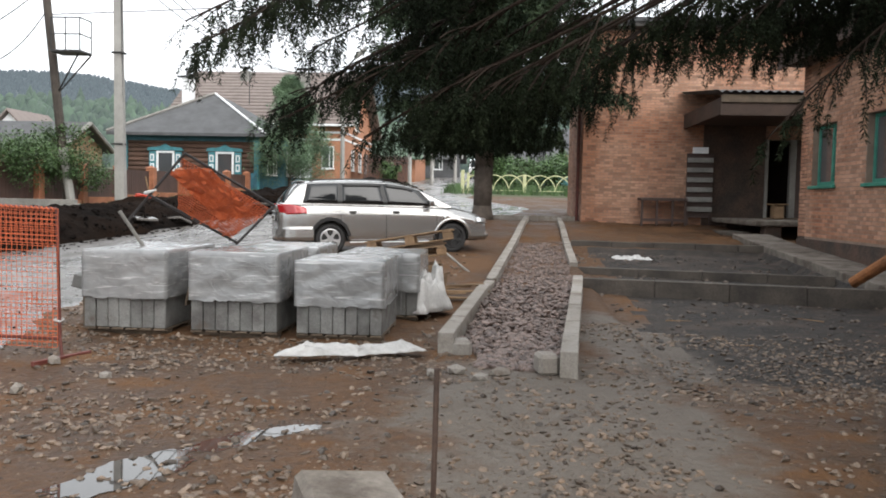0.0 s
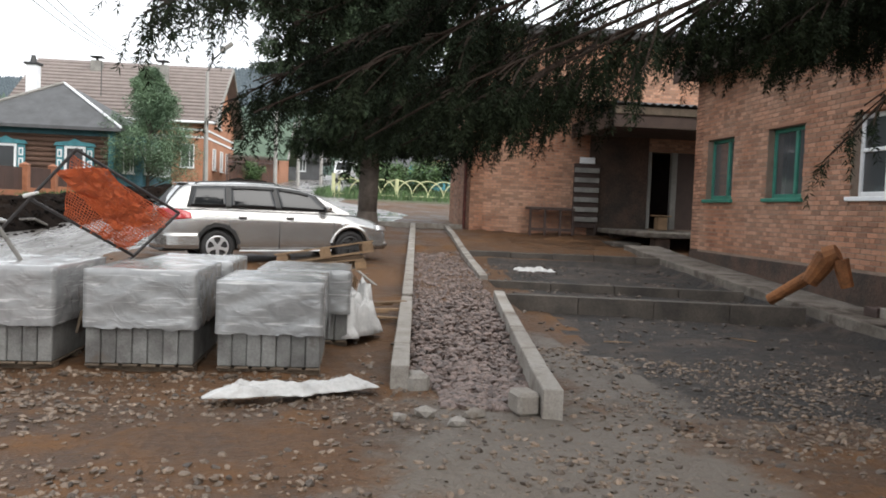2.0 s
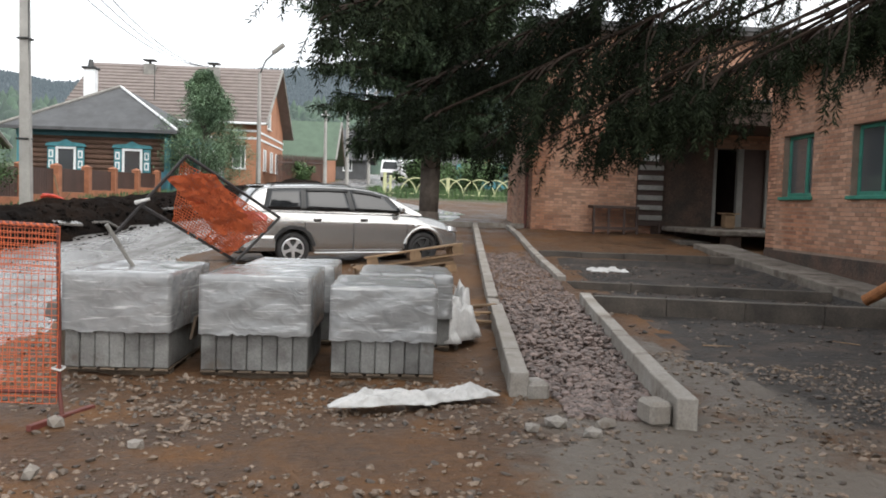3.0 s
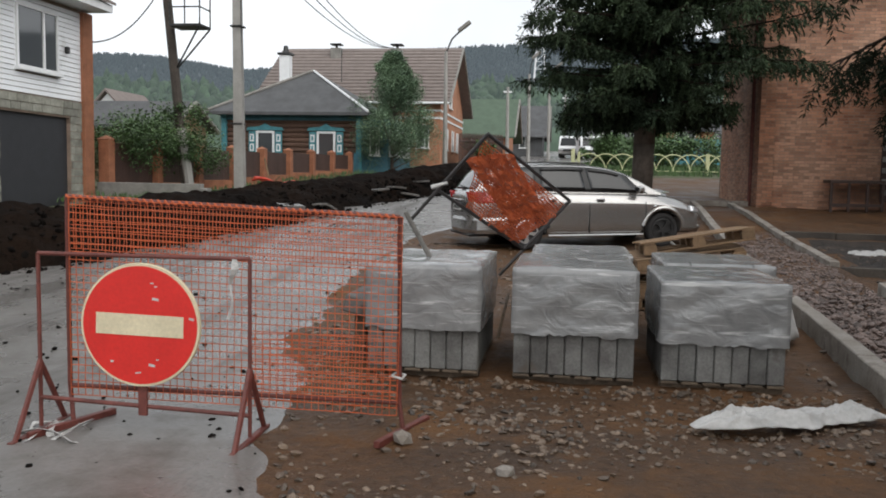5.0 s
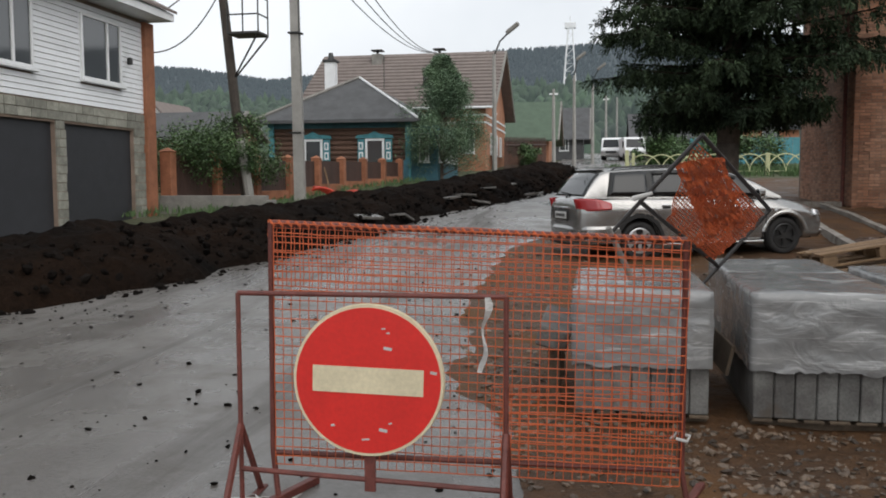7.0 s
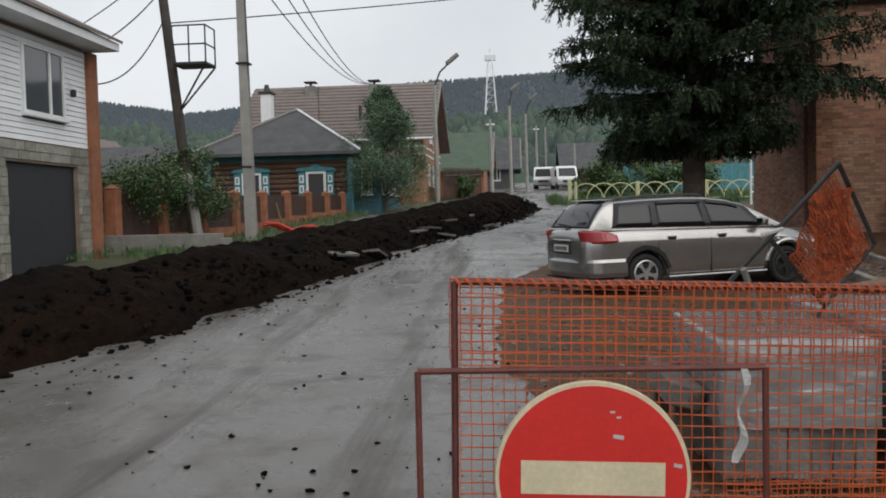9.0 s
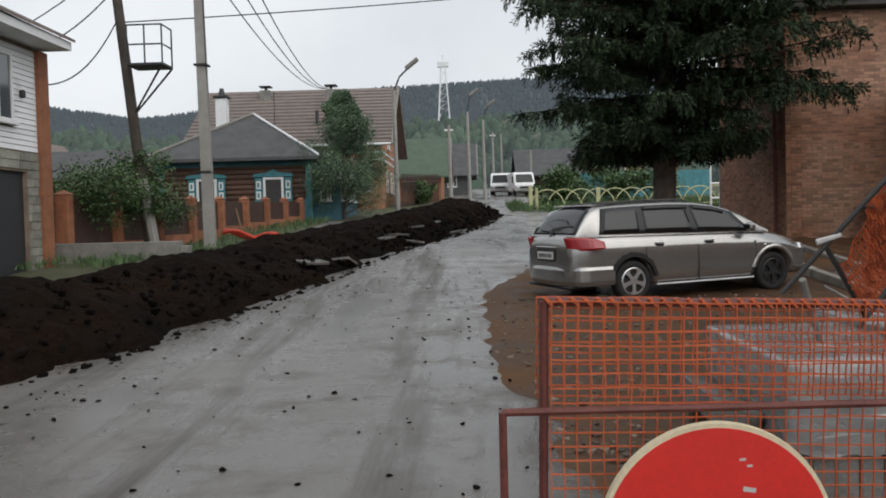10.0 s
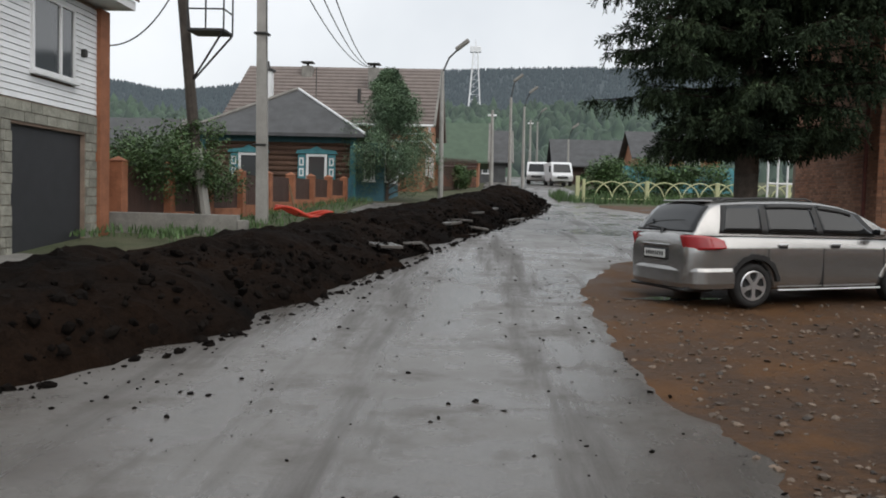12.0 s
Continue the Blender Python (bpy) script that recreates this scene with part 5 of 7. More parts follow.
def build_fallen_barrier():
    """A second netted barrier thrown across the stacks, standing on one corner."""
    f = thing("tipped_barrier", "black steel barrier tipped on its corner with torn orange net", "barrier")
    l, t, r, b = TIP["l"], TIP["t"], TIP["r"], TIP["b"]
    for name, p, q in (("rail", l, t), ("rail", t, r), ("rail", r, b), ("rail", b, l)):
        part(name, tube(bmesh.new(), p, q, 0.016, sides=8), M["black_steel"], f)
    d = (b - r).normalized()
    part("leg", tube(bmesh.new(), b, b + d * 0.33, 0.015, sides=8), M["black_steel"], f)
    d = (l - t).normalized()
    part("leg", tube(bmesh.new(), l, l + d * 0.36, 0.015, sides=8), M["black_steel"], f)
    part("rag", tube(bmesh.new(), l + Vector((-0.05, 0, 0.02)), l + Vector((0.08, -0.02, 0.06)), 0.020, 0.012, sides=7), M["sheet"], f, "white rag")
    strand_net(f, (l.lerp(b, 0.30), b.lerp(l, 0.12), r.lerp(b, 0.1), t.lerp(l, 0.1)), 30, 22, M["net"], sag=0.10, seed=12, half=0.0032)
    strand_net(f, (l.lerp(b, 0.62), b.lerp(l, 0.10), r.lerp(b, 0.22), t.lerp(r, 0.62).lerp(l, 0.1)), 18, 18, M["net"], "net_fold", 0.12, 21, half=0.0034)
    strand_net(f, (t.lerp(l, 0.44), l.lerp(b, 0.6).lerp(r, 0.22), r.lerp(b, 0.3).lerp(l, 0.1), t.lerp(r, 0.25)), 8, 26, M["net"], "net_fold", 0.12, 33, half=0.0045)


# ---- houses across the road ----
def framed_window(parent, x, y, z, w, h, face, frame_mat, name="window"):
    """A window fixed on a wall; face '+x' or '-y'. Sits 3 mm proud."""
    g = pose(x, y, z, 0, 0, 90 if face == "+x" else 0)
    t = 0.07
    win = part(name, box(bmesh.new(), -w / 2 + t, w / 2 - t, -0.02, 0.015, t, h - t, m=g), M["glass"], parent)
    for a in ((-w / 2, -w / 2 + t, 0, h), (w / 2 - t, w / 2, 0, h), (-w / 2 + t, w / 2 - t, 0, t), (-w / 2 + t, w / 2 - t, h - t, h), (w * 0.12, w * 0.12 + 0.07, t, h - t)):
        part("frame", box(bmesh.new(), a[0], a[1], -0.06, 0.03, a[2], a[3], bevel=0.006, m=g), frame_mat, win)
    part("sill", box(bmesh.new(), -w / 2 - 0.06, w / 2 + 0.06, -0.14, 0.0, -0.07, -0.004, bevel=0.006, m=g), frame_mat, win)
    return win


def build_siding_house():
    h = thing("siding_house", "white sided house over two black garage doors", "house")
    X, y1, z0 = -15.95, 23.75, 0.4
    ops = [(0.52, 3.43, 0.0, 2.55), (3.80, 6.85, 0.0, 2.55)]
    fm = wall_frame((X, y1, z0), (0, -1, 0), (1, 0, 0))
    w = wall_body("ground_storey", fm, 20, 3.02, 0.4, ops, M["mortar"], "", "")
    w.parent = h
    for key in ("kind", "category", "label"):
        if key in w:
            del w[key]
    rng = random.Random(8)
    zz = 0.0
    while zz < 2.85:
        u = -rng.uniform(0, 0.3)
        while u < 9.5:
            ln = rng.uniform(0.3, 0.6)
            a, b = max(u, 0.0), min(u + ln, 9.5)
            mid, mz = (a + b) / 2, zz + 0.1
            for o in ops:
                if o[2] - 0.2 < mz < o[3] and a < o[1] and b > o[0]:
                    if a < o[0] - 0.05:
                        b = min(b, o[0])
                    elif b > o[1] + 0.05:
                        a = max(a, o[1])
                    else:
                        b = a
            if b - a > 0.06:
                part("cladding_stone", box(bmesh.new(), a + 0.006, b - 0.006, 0.003, 0.03 + rng.uniform(0, 0.012), zz + 0.006, zz + 0.19, m=fm), M["cladding"], w)
            u += ln
        zz += 0.2
    for o in ops:
        d = part("garage_door", box(bmesh.new(), o[0], o[1], -0.16, -0.10, 0.0, o[3], m=fm), M["garage"], h, "black sectional garage door")
        part("ridge", box(bmesh.new(), o[0] + 0.02, o[1] - 0.02, -0.10, -0.094, 1.3, 1.32, m=fm), M["garage"], d)
    part("upper_wall", boxed(-27, X - 0.02, 4.2, y1, 3.425, 5.895), M["mortar"], h)
    wins = ((20.98, 22.68), (17.45, 19.25))
    k = 0
    z = 3.43
    while z < 5.78:
        cuts = [(y1 - 10, y1)]
        for a, b in wins:
            if 4.0 < z + 0.08 < 5.6:
                cuts = [c for s, e in cuts for c in ((s, min(e, a)), (max(s, b), e)) if c[1] - c[0] > 0.05]
        for s, e in cuts:
            bm = bmesh.new()
            prism(bm, ((X - 0.02, z), (X + 0.028, z), (X + 0.012, z + 0.112), (X - 0.02, z + 0.112)), s, e, "y")
            part("siding_board", bm, M["siding"], h)
        z += 0.125
    for a, b in wins:
        framed_window(h, X + 0.02, (a + b) / 2, 4.03, b - a, 1.54, "+x", M["white"])
    col = part("brick_column", boxed(X - 0.4, X + 0.12, y1 + 0.004, y1 + 0.46, 0.4, 5.84, bevel=0.01), M["pillar"], h, "orange brick corner column")
    part("north_wall", boxed(-27, X - 0.42, y1 + 0.004, y1 + 0.3, 0.4, 5.84), M["pillar"], h)
    bm = bmesh.new()
    prism(bm, ((X + 0.70, 5.90), (X + 0.70, 6.10), (-21.6, 9.25), (-27.8, 6.10), (-27.8, 5.90)), 3.6, y1 + 0.50, "y")
    part("roof", bm, M["white"], h, "white boxed eaves and roof")
    bm = bmesh.new()
    prism(bm, ((X + 0.76, 6.105), (X + 0.76, 6.18), (-21.6, 9.40), (-28, 6.18), (-28, 6.105), (-21.6, 9.26)), 3.5, y1 + 0.58, "y")
    part("roofing", bm, M["tile_brown"], h)
    part("apron", boxed(X - 0.1, -13.4, 10, y1 + 0.3, 0.2, 0.47, bevel=0.05), M["concrete"], h)
    part("wall_lamp", boxed(X + 0.03, X + 0.15, 22.98, 23.08, 4.62, 4.80, bevel=0.02), M["metal_dark"], h)


def build_front_fence():
    f = thing("pillar_fence", "fence of brown panels between orange brick pillars", "fence")
    pts = [Vector((-16.15 + 2.15 * k / 8, 25.4 + 20.0 * k / 8, 0)) for k in range(9)]
    for k, p in enumerate(pts):
        z = ground_z(p.y)
        top_ = 1.62 - 0.6 * k / 8
        part("pillar", boxed(p.x - 0.17, p.x + 0.17, p.y - 0.17, p.y + 0.17, z - 0.1, z + top_, bevel=0.015), M["pillar"], f)
        bm = bmesh.new()
        vs = [bm.verts.new((p.x + a * 0.20, p.y + b * 0.20, z + top_ + 0.004)) for a, b in ((-1, -1), (1, -1), (1, 1), (-1, 1))]
        top = bm.verts.new((p.x, p.y, z + top_ + 0.12))
        bm.faces.new(vs[::-1])
        for i in range(4):
            bm.faces.new((vs[i], vs[(i + 1) % 4], top))
        part("cap", bm, M["pillar"], f)
        if k + 1 < len(pts):
            q = pts[k + 1]
            d = (q - p)
            ang = math.degrees(math.atan2(d.y, d.x))
            g = pose((p.x + q.x) / 2, (p.y + q.y) / 2, ground_z((p.y + q.y) / 2), 0, 0, ang)
            half = d.length / 2 - 0.22
            part("base_wall", box(bmesh.new(), -half, half, -0.14, 0.14, -0.2, 0.24, bevel=0.01, m=g), M["pillar"], f)
            n = 12
            for i in range(n):
                a = -half + 2 * half * i / n
                part("panel", box(bmesh.new(), a, a + 2 * half / n - 0.012, -0.015, 0.015 + 0.012 * (i % 2), 0.245, top_ - 0.14, m=g), M["panel"], f)
    w = tagged(thing("low_wall"), "low grey concrete wall beside the fence", "wall", kind="structure")
    part("wall_piece", boxed(-16.1, -12.95, 24.75, 25.0, 0.3, 1.24, bevel=0.015), M["concrete"], w)
    part("end_post", boxed(-12.946, -12.75, 24.7, 25.05, 0.3, 1.12, bevel=0.02), M["concrete"], w)


def build_log_house():
    h = thing("log_house", "dark log house with teal carved window frames and slate roof", "house")
    x0, x1, y0, y1, z0, zt = -21.3, -13.75, 46.5, 56.0, 1.5, 4.85
    part("core", boxed(x0 + 0.1, x1 - 0.1, y0 + 0.1, y1, z0, zt), M["log"], h)
    n = 13
    for k in range(n):
        z = z0 + 0.13 + k * 0.26
        part("log", tube(bmesh.new(), (x0 - 0.1, y0 + 0.1, z), (x1 + 0.1, y0 + 0.1, z), 0.132, sides=10), M["log"], h)
        part("log", tube(bmesh.new(), (x1 - 0.1, y0 - 0.1, z), (x1 - 0.1, y1, z), 0.128, sides=10), M["log"], h)
    for x, y in ((x1, y0 - 0.05), (x0, y0 - 0.05)):
        part("corner_board", boxed(x - 0.14, x + 0.14, y - 0.1, y + 0.16, z0, zt, bevel=0.01), M["teal"], h)
    part("frieze", boxed(x0 - 0.2, x1 + 0.2, y0 - 0.12, y0 - 0.05, zt - 0.35, zt, bevel=0.01), M["teal_dark"], h)
    a, b, c, d = (-22.05, y0 - 0.75, 4.92), (-13.1, y0 - 0.75, 4.92), (-13.1, 57, 4.92), (-22.05, 57, 4.92)
    apex, back_ = (-17.3, y0 + 3.3, 7.54), (-17.5, 53.5, 7.54)
    for name, pts in (("roof_front", (a, b, apex)), ("roof_side", (b, c, back_, apex)), ("roof_side", (d, a, apex, back_)), ("roof_back", (c, d, back_))):
        bm = bmesh.new()
        vs = [bm.verts.new(p) for p in pts]
        ws = [bm.verts.new(Vector(p) - Vector((0, 0, 0.09))) for p in pts]
        bm.faces.new(vs)
        bm.faces.new(ws[::-1])
        for i in range(len(pts)):
            j = (i + 1) % len(pts)
            bm.faces.new((vs[i], vs[j], ws[j], ws[i]))
        bmesh.ops.recalc_face_normals(bm, faces=bm.faces)
        part(name, bm, M["slate"], h)
    up = Vector((0, -0.03, 0.04))
    part("hip_board", tube(bmesh.new(), Vector(b) + up, Vector(apex) + up, 0.065, sides=6), M["white"], h, "pale hip board")
    part("hip_board", tube(bmesh.new(), Vector(a) + up, Vector(apex) + up, 0.09, sides=6), M["concrete"], h)
    part("eave_board", boxed(-22.05, -13.1, y0 - 0.80, y0 - 0.754, 4.74, 4.92, bevel=0.01), M["slate"], h)
    for cx in (-15.55, -18.95):
        g = pose(cx, y0 - 0.06, 2.55)
        win = part("window", box(bmesh.new(), -0.42, 0.42, -0.04, 0.02, 0.05, 1.28, m=g), M["glass"], h)
        for bx in ((-0.52, -0.40, 0.0, 1.38), (0.40, 0.52, 0.0, 1.38), (-0.40, 0.40, 1.26, 1.38), (-0.40, 0.40, 0.0, 0.10)):
            part("frame", box(bmesh.new(), bx[0], bx[1], -0.10, 0.0, bx[2], bx[3], bevel=0.01, m=g), M["white"], win)
        for s in (-1, 1):
            part("shutter", box(bmesh.new(), s * 0.56 if s > 0 else -0.94, 0.94 if s > 0 else -0.56, -0.08, 0.0, 0.15, 1.35, bevel=0.01, m=g), M["teal"], win)
            for zz in (0.28, 0.80):
                lo, hi = (0.63, 0.87) if s > 0 else (-0.87, -0.63)
                part("carving", box(bmesh.new(), lo, hi, -0.10, -0.084, zz, zz + 0.4, bevel=0.01, m=g), M["white"], win)
                part("carving", box(bmesh.new(), lo + 0.07, hi - 0.07, -0.115, -0.104, zz + 0.08, zz + 0.32, m=g), M["teal"], win)
        bm = bmesh.new()
        prism(bm, ((-1.05, 1.40), (1.05, 1.40), (0.95, 1.56), (0.3, 1.62), (0.0, 1.78), (-0.3, 1.62), (-0.95, 1.56)), -0.14, 0.0, "y")
        bmesh.ops.transform(bm, matrix=g, verts=bm.verts)
        part("head_board", bm, M["teal"], win, "carved teal head board")
        for k in range(9):
            part("lace", box(bmesh.new(), -0.5 + k * 0.117, -0.44 + k * 0.117, -0.08, 0.0, -0.12, -0.004, m=g), M["white"], win)
    # glazed teal porch on the street side
    p = part("side_porch", boxed(x1 + 0.03, x1 + 1.5, y0 + 0.3, y0 + 7, 1.6, 4.6, bevel=0.02), M["teal_dark"], h, "teal boarded side porch")
    for k in range(5):
        y = y0 + 0.75 + k * 1.2
        framed_window(h, x1 + 1.505, y + 0.3, 2.7, 0.9, 1.5, "+x", M["white"])
    framed_window(h, x1 + 0.78, y0 + 0.29, 2.7, 0.55, 1.5, "-y", M["white"])
    ch = part("chimney", boxed(-19.5, -18.9, 50.2, 50.8, 5.6, 8.55, bevel=0.02), M["white"], h, "whitewashed chimney")
    part("chimney_cap", boxed(-19.6, -18.8, 50.1, 50.9, 8.554, 8.68, bevel=0.02), M["metal_dark"], ch)
    part("cowl", tube(bmesh.new(), (-19.2, 50.5, 8.68), (-19.2, 50.5, 9.1), 0.2, 0.12, sides=8), M["metal_dark"], ch)
    # blue slat fence in front
    f = thing("blue_fence", "low blue slatted fence before the log house", "fence")
    for k in range(44):
        y = 45.6 + k * 0.16
        x = -13.9 + 0.03 * k
        part("slat", boxed(x, x + 0.10, y - 0.02, y + 0.02, ground_z(y) - 0.1, ground_z(y) + 1.0 + 0.03 * (k % 2)), M["teal_dark"], f)
    for z in (0.25, 0.75):
        part("rail", tube(bmesh.new(), (-13.86, 45.62, ground_z(45.6) + z), (-12.5, 52.5, ground_z(52.5) + z), 0.03, sides=6), M["teal_dark"], f)


def gable_house(name, label, x0, x1, y0, y1, z0, zt, ridge, axis, wall_mat, roof_mat, over=0.5, windows=()):
    """A house with a gabled roof; the ridge runs along the axis."""
    h = thing(name, label, "house")
    bm = bmesh.new()
    if axis == "x":
        m = (y0 + y1) / 2
        prism(bm, ((y0, z0), (y1, z0), (y1, zt), (m, ridge - 0.12), (y0, zt)), x0, x1, "x")
        sides = (((y0 - over, zt - over * (ridge - zt) / (m - y0)), (m, ridge)), ((m, ridge), (y1 + over, zt - over * (ridge - zt) / (m - y0))))
    else:
        m = (x0 + x1) / 2
        prism(bm, ((x0, z0), (x1, z0), (x1, zt), (m, ridge - 0.12), (x0, zt)), y0, y1, "y")
        sides = (((x0 - over, zt - over * (ridge - zt) / (m - x0)), (m, ridge)), ((m, ridge), (x1 + over, zt - over * (ridge - zt) / (m - x0))))
    part("wall", bm, wall_mat, h)
    lo, hi = (x0, x1) if axis == "x" else (y0, y1)
    for a, b in sides:
        bm = bmesh.new()
        prism(bm, (a, b, (b[0], b[1] + 0.14), (a[0], a[1] + 0.14)), lo - over, hi + over, axis)
        part("roof", bm, roof_mat, h)
    if axis == "x":
        for (p, q) in sides:
            part("barge_board", tube(bmesh.new(), (hi + over + 0.03, p[0], p[1] + 0.07), (hi + over + 0.03, q[0], q[1] + 0.07), 0.10, sides=6), M["concrete"], h, "pale barge board")
    for x, y, z, w, hh, face in windows:
        framed_window(h, x, y, z, w, hh, face, M["white"])
    return h


def build_far_houses():
    x1 = -11.4
    wins = [(x1 + 0.005, 63.2, 3.6, 1.1, 1.5, "+x"), (x1 + 0.005, 66.4, 3.6, 1.1, 1.5, "+x"), (x1 + 0.005, 64.9, 6.7, 1.4, 1.6, "+x"), (x1 + 0.005, 69, 3.6, 1.1, 1.5, "+x"),
            (-12.6, 59.99, 3.6, 0.9, 1.6, "-y"), (-14.2, 59.99, 3.6, 0.9, 1.6, "-y")]
    h = gable_house("brick_house", "large orange brick house under a brown tiled roof", -24.0, x1, 60, 72.5, 2.0, 7.0, 11.2, "x", M["brick_far"], M["tile_brown"], 0.7, wins)
    for z in (5.6, 6.1):
        part("band", boxed(-24, x1 + 0.04, 59.95, 59.99, z, z + 0.14), M["white"], h)
        part("band", boxed(x1 + 0.005, x1 + 0.05, 60, 72.5, z, z + 0.14), M["white"], h)
    part("gutter", tube(bmesh.new(), (-24.6, 59.2, 6.62), (x1 + 0.7, 59.2, 6.62), 0.08, sides=8), M["white"], h)
    for k in range(16):
        t = k / 16
        part("tile_course", boxed(-24.7, x1 + 0.69, 59.3 + 6.9 * t, 59.42 + 6.9 * t, 6.62 + 4.58 * t + 0.10, 6.62 + 4.58 * t + 0.19), M["tile_brown"], h)
    for x, y, z in ((-20.2, 65.2, 11.2), (-15.2, 63.6, 10.9)):
        c = part("chimney", boxed(x - 0.38, x + 0.38, y - 0.35, y + 0.35, 9.3, z, bevel=0.02), M["concrete"], h)
        part("chimney_hood", boxed(x - 0.45, x + 0.45, y - 0.42, y + 0.42, z + 0.22, z + 0.32, bevel=0.05), M["metal_dark"], c)
        part("hood_post", tube(bmesh.new(), (x, y, z), (x, y, z + 0.26), 0.1, sides=6), M["metal_dark"], c)
    part("aerial", run(bmesh.new(), [(-18.8, 61.5, 8.0), (-18.8, 61.5, 10.6)], 0.03, 6), M["metal_dark"], h)
    part("vent_pipe", tube(bmesh.new(), (-15.9, 61.6, 7.8), (-15.9, 61.6, 9.2), 0.12, sides=8), M["metal_dark"], h)
    # brown board fence and the green-roofed house up the street
    f = thing("board_fence", "brown board fence along the street", "fence")
    for k in range(40):
        y = 62 + k * 0.32
        x = -10.3 + 0.055 * k
        part("board", boxed(x - 0.02, x + 0.02, y - 0.15, y + 0.15, ground_z(y) - 0.1, ground_z(y) + 2.1 + 0.05 * (k % 3)), M["panel"], f)
    part("rail", tube(bmesh.new(), (-10.27, 62, ground_z(62) + 1.6), (-8.1, 74.5, ground_z(74.5) + 1.6), 0.05, sides=6), M["panel"], f)
    gable_house("green_roofed_house", "low house with a faded green sheet roof", -18.0, -8.0, 76, 86, 3.0, 5.6, 8.8, "x", M["brick_far"], M["roof_green"], 0.8, [(-10.5, 75.99, 4.3, 1.1, 1.3, "-y")])
    gable_house("grey_cottage", "small grey cottage with a pale roof edge", -13.5, -5.4, 95, 104, 4.0, 6.6, 9.8, "x", M["slate"], M["slate"], 0.7, [(-7.4, 94.99, 5.0, 1.0, 1.2, "-y"), (-9.6, 94.99, 5.0, 1.0, 1.2, "-y")])
    gable_house("low_house", "low grey house with a slate gabled roof behind bushes", 0.1, 8.8, 95, 104, 4.0, 6.3, 9.0, "x", M["fascia"], M["slate"], 0.7, [])
    gable_house("far_house", "far brick house with pale windows", 6.5, 14, 84, 92, 3.0, 6.6, 9.0, "x", M["brick_far"], M["slate"], 0.6, [(8.2, 83.99, 5.0, 1.8, 1.3, "-y"), (11.5, 83.99, 5.0, 1.4, 1.3, "-y")])
    gable_house("shed", "ochre garden shed behind the fence", -27, -19.5, 36, 40, 1.0, 3.6, 4.6, "x", M["timber"], M["slate"], 0.4, [])
    gable_house("white_shed", "small white gabled shed behind the fence", -30.5, -27.5, 48, 52, 1.5, 4.6, 6.2, "y", M["white"], M["tile_brown"], 0.3, [])
    t = thing("teal_fence", "teal corrugated fence far up the street", "fence")
    for k in range(16):
        part("panel", boxed(3.0 + k * 0.62, 3.6 + k * 0.62, 69.95, 70.0 + 0.02 * (k % 2), 2.8, 4.9), M["teal"], t)


def build_van(name, label, x, y, turn):
    v = thing(name, label, "van", "vans up the street", m=pose(x, y, ground_z(y), 0, 0, turn))
    bm = bmesh.new()
    prism(bm, ((-2.5, 0.4), (2.3, 0.4), (2.5, 0.9), (2.2, 1.15), (1.6, 1.95), (1.3, 2.15), (-2.45, 2.15)), -0.95, 0.95, "y")
    bmesh.ops.bevel(bm, geom=bm.edges[:], offset=0.06, segments=2, affect="EDGES")
    part("body", bm, M["white"], v)
    bm = bmesh.new()
    vs = [bm.verts.new(p) for p in ((2.2, -0.8, 1.18), (2.2, 0.8, 1.18), (1.66, 0.72, 1.92), (1.66, -0.72, 1.92))]
    ws = [bm.verts.new(Vector(q.co) + Vector((0.03, 0, 0.02))) for q in vs]
    bm.faces.new(vs[::-1])
    bm.faces.new(ws)
    for i in range(4):
        bm.faces.new((vs[i], vs[(i + 1) % 4], ws[(i + 1) % 4], ws[i]))
    part("windscreen", bm, M["car_glass"], v)
    part("grille", boxed(2.48, 2.53, -0.5, 0.5, 0.62, 0.82, bevel=0.01), M["trim_black"], v)
    for s in (-1, 1):
        part("headlight", boxed(2.44, 2.52, s * 0.58, s * 0.86, 0.68, 0.86, bevel=0.01), M["alloy"], v)
        part("side_window", boxed(0.7, 1.6, s * 0.952, s * 0.965, 1.2, 1.8), M["car_glass"], v)
        for x_ in (-1.5, 1.6):
            part("wheel", tube(bmesh.new(), (x_, s * 0.72, 0.34), (x_, s * 0.97, 0.34), 0.34, sides=16), M["tyre"], v)


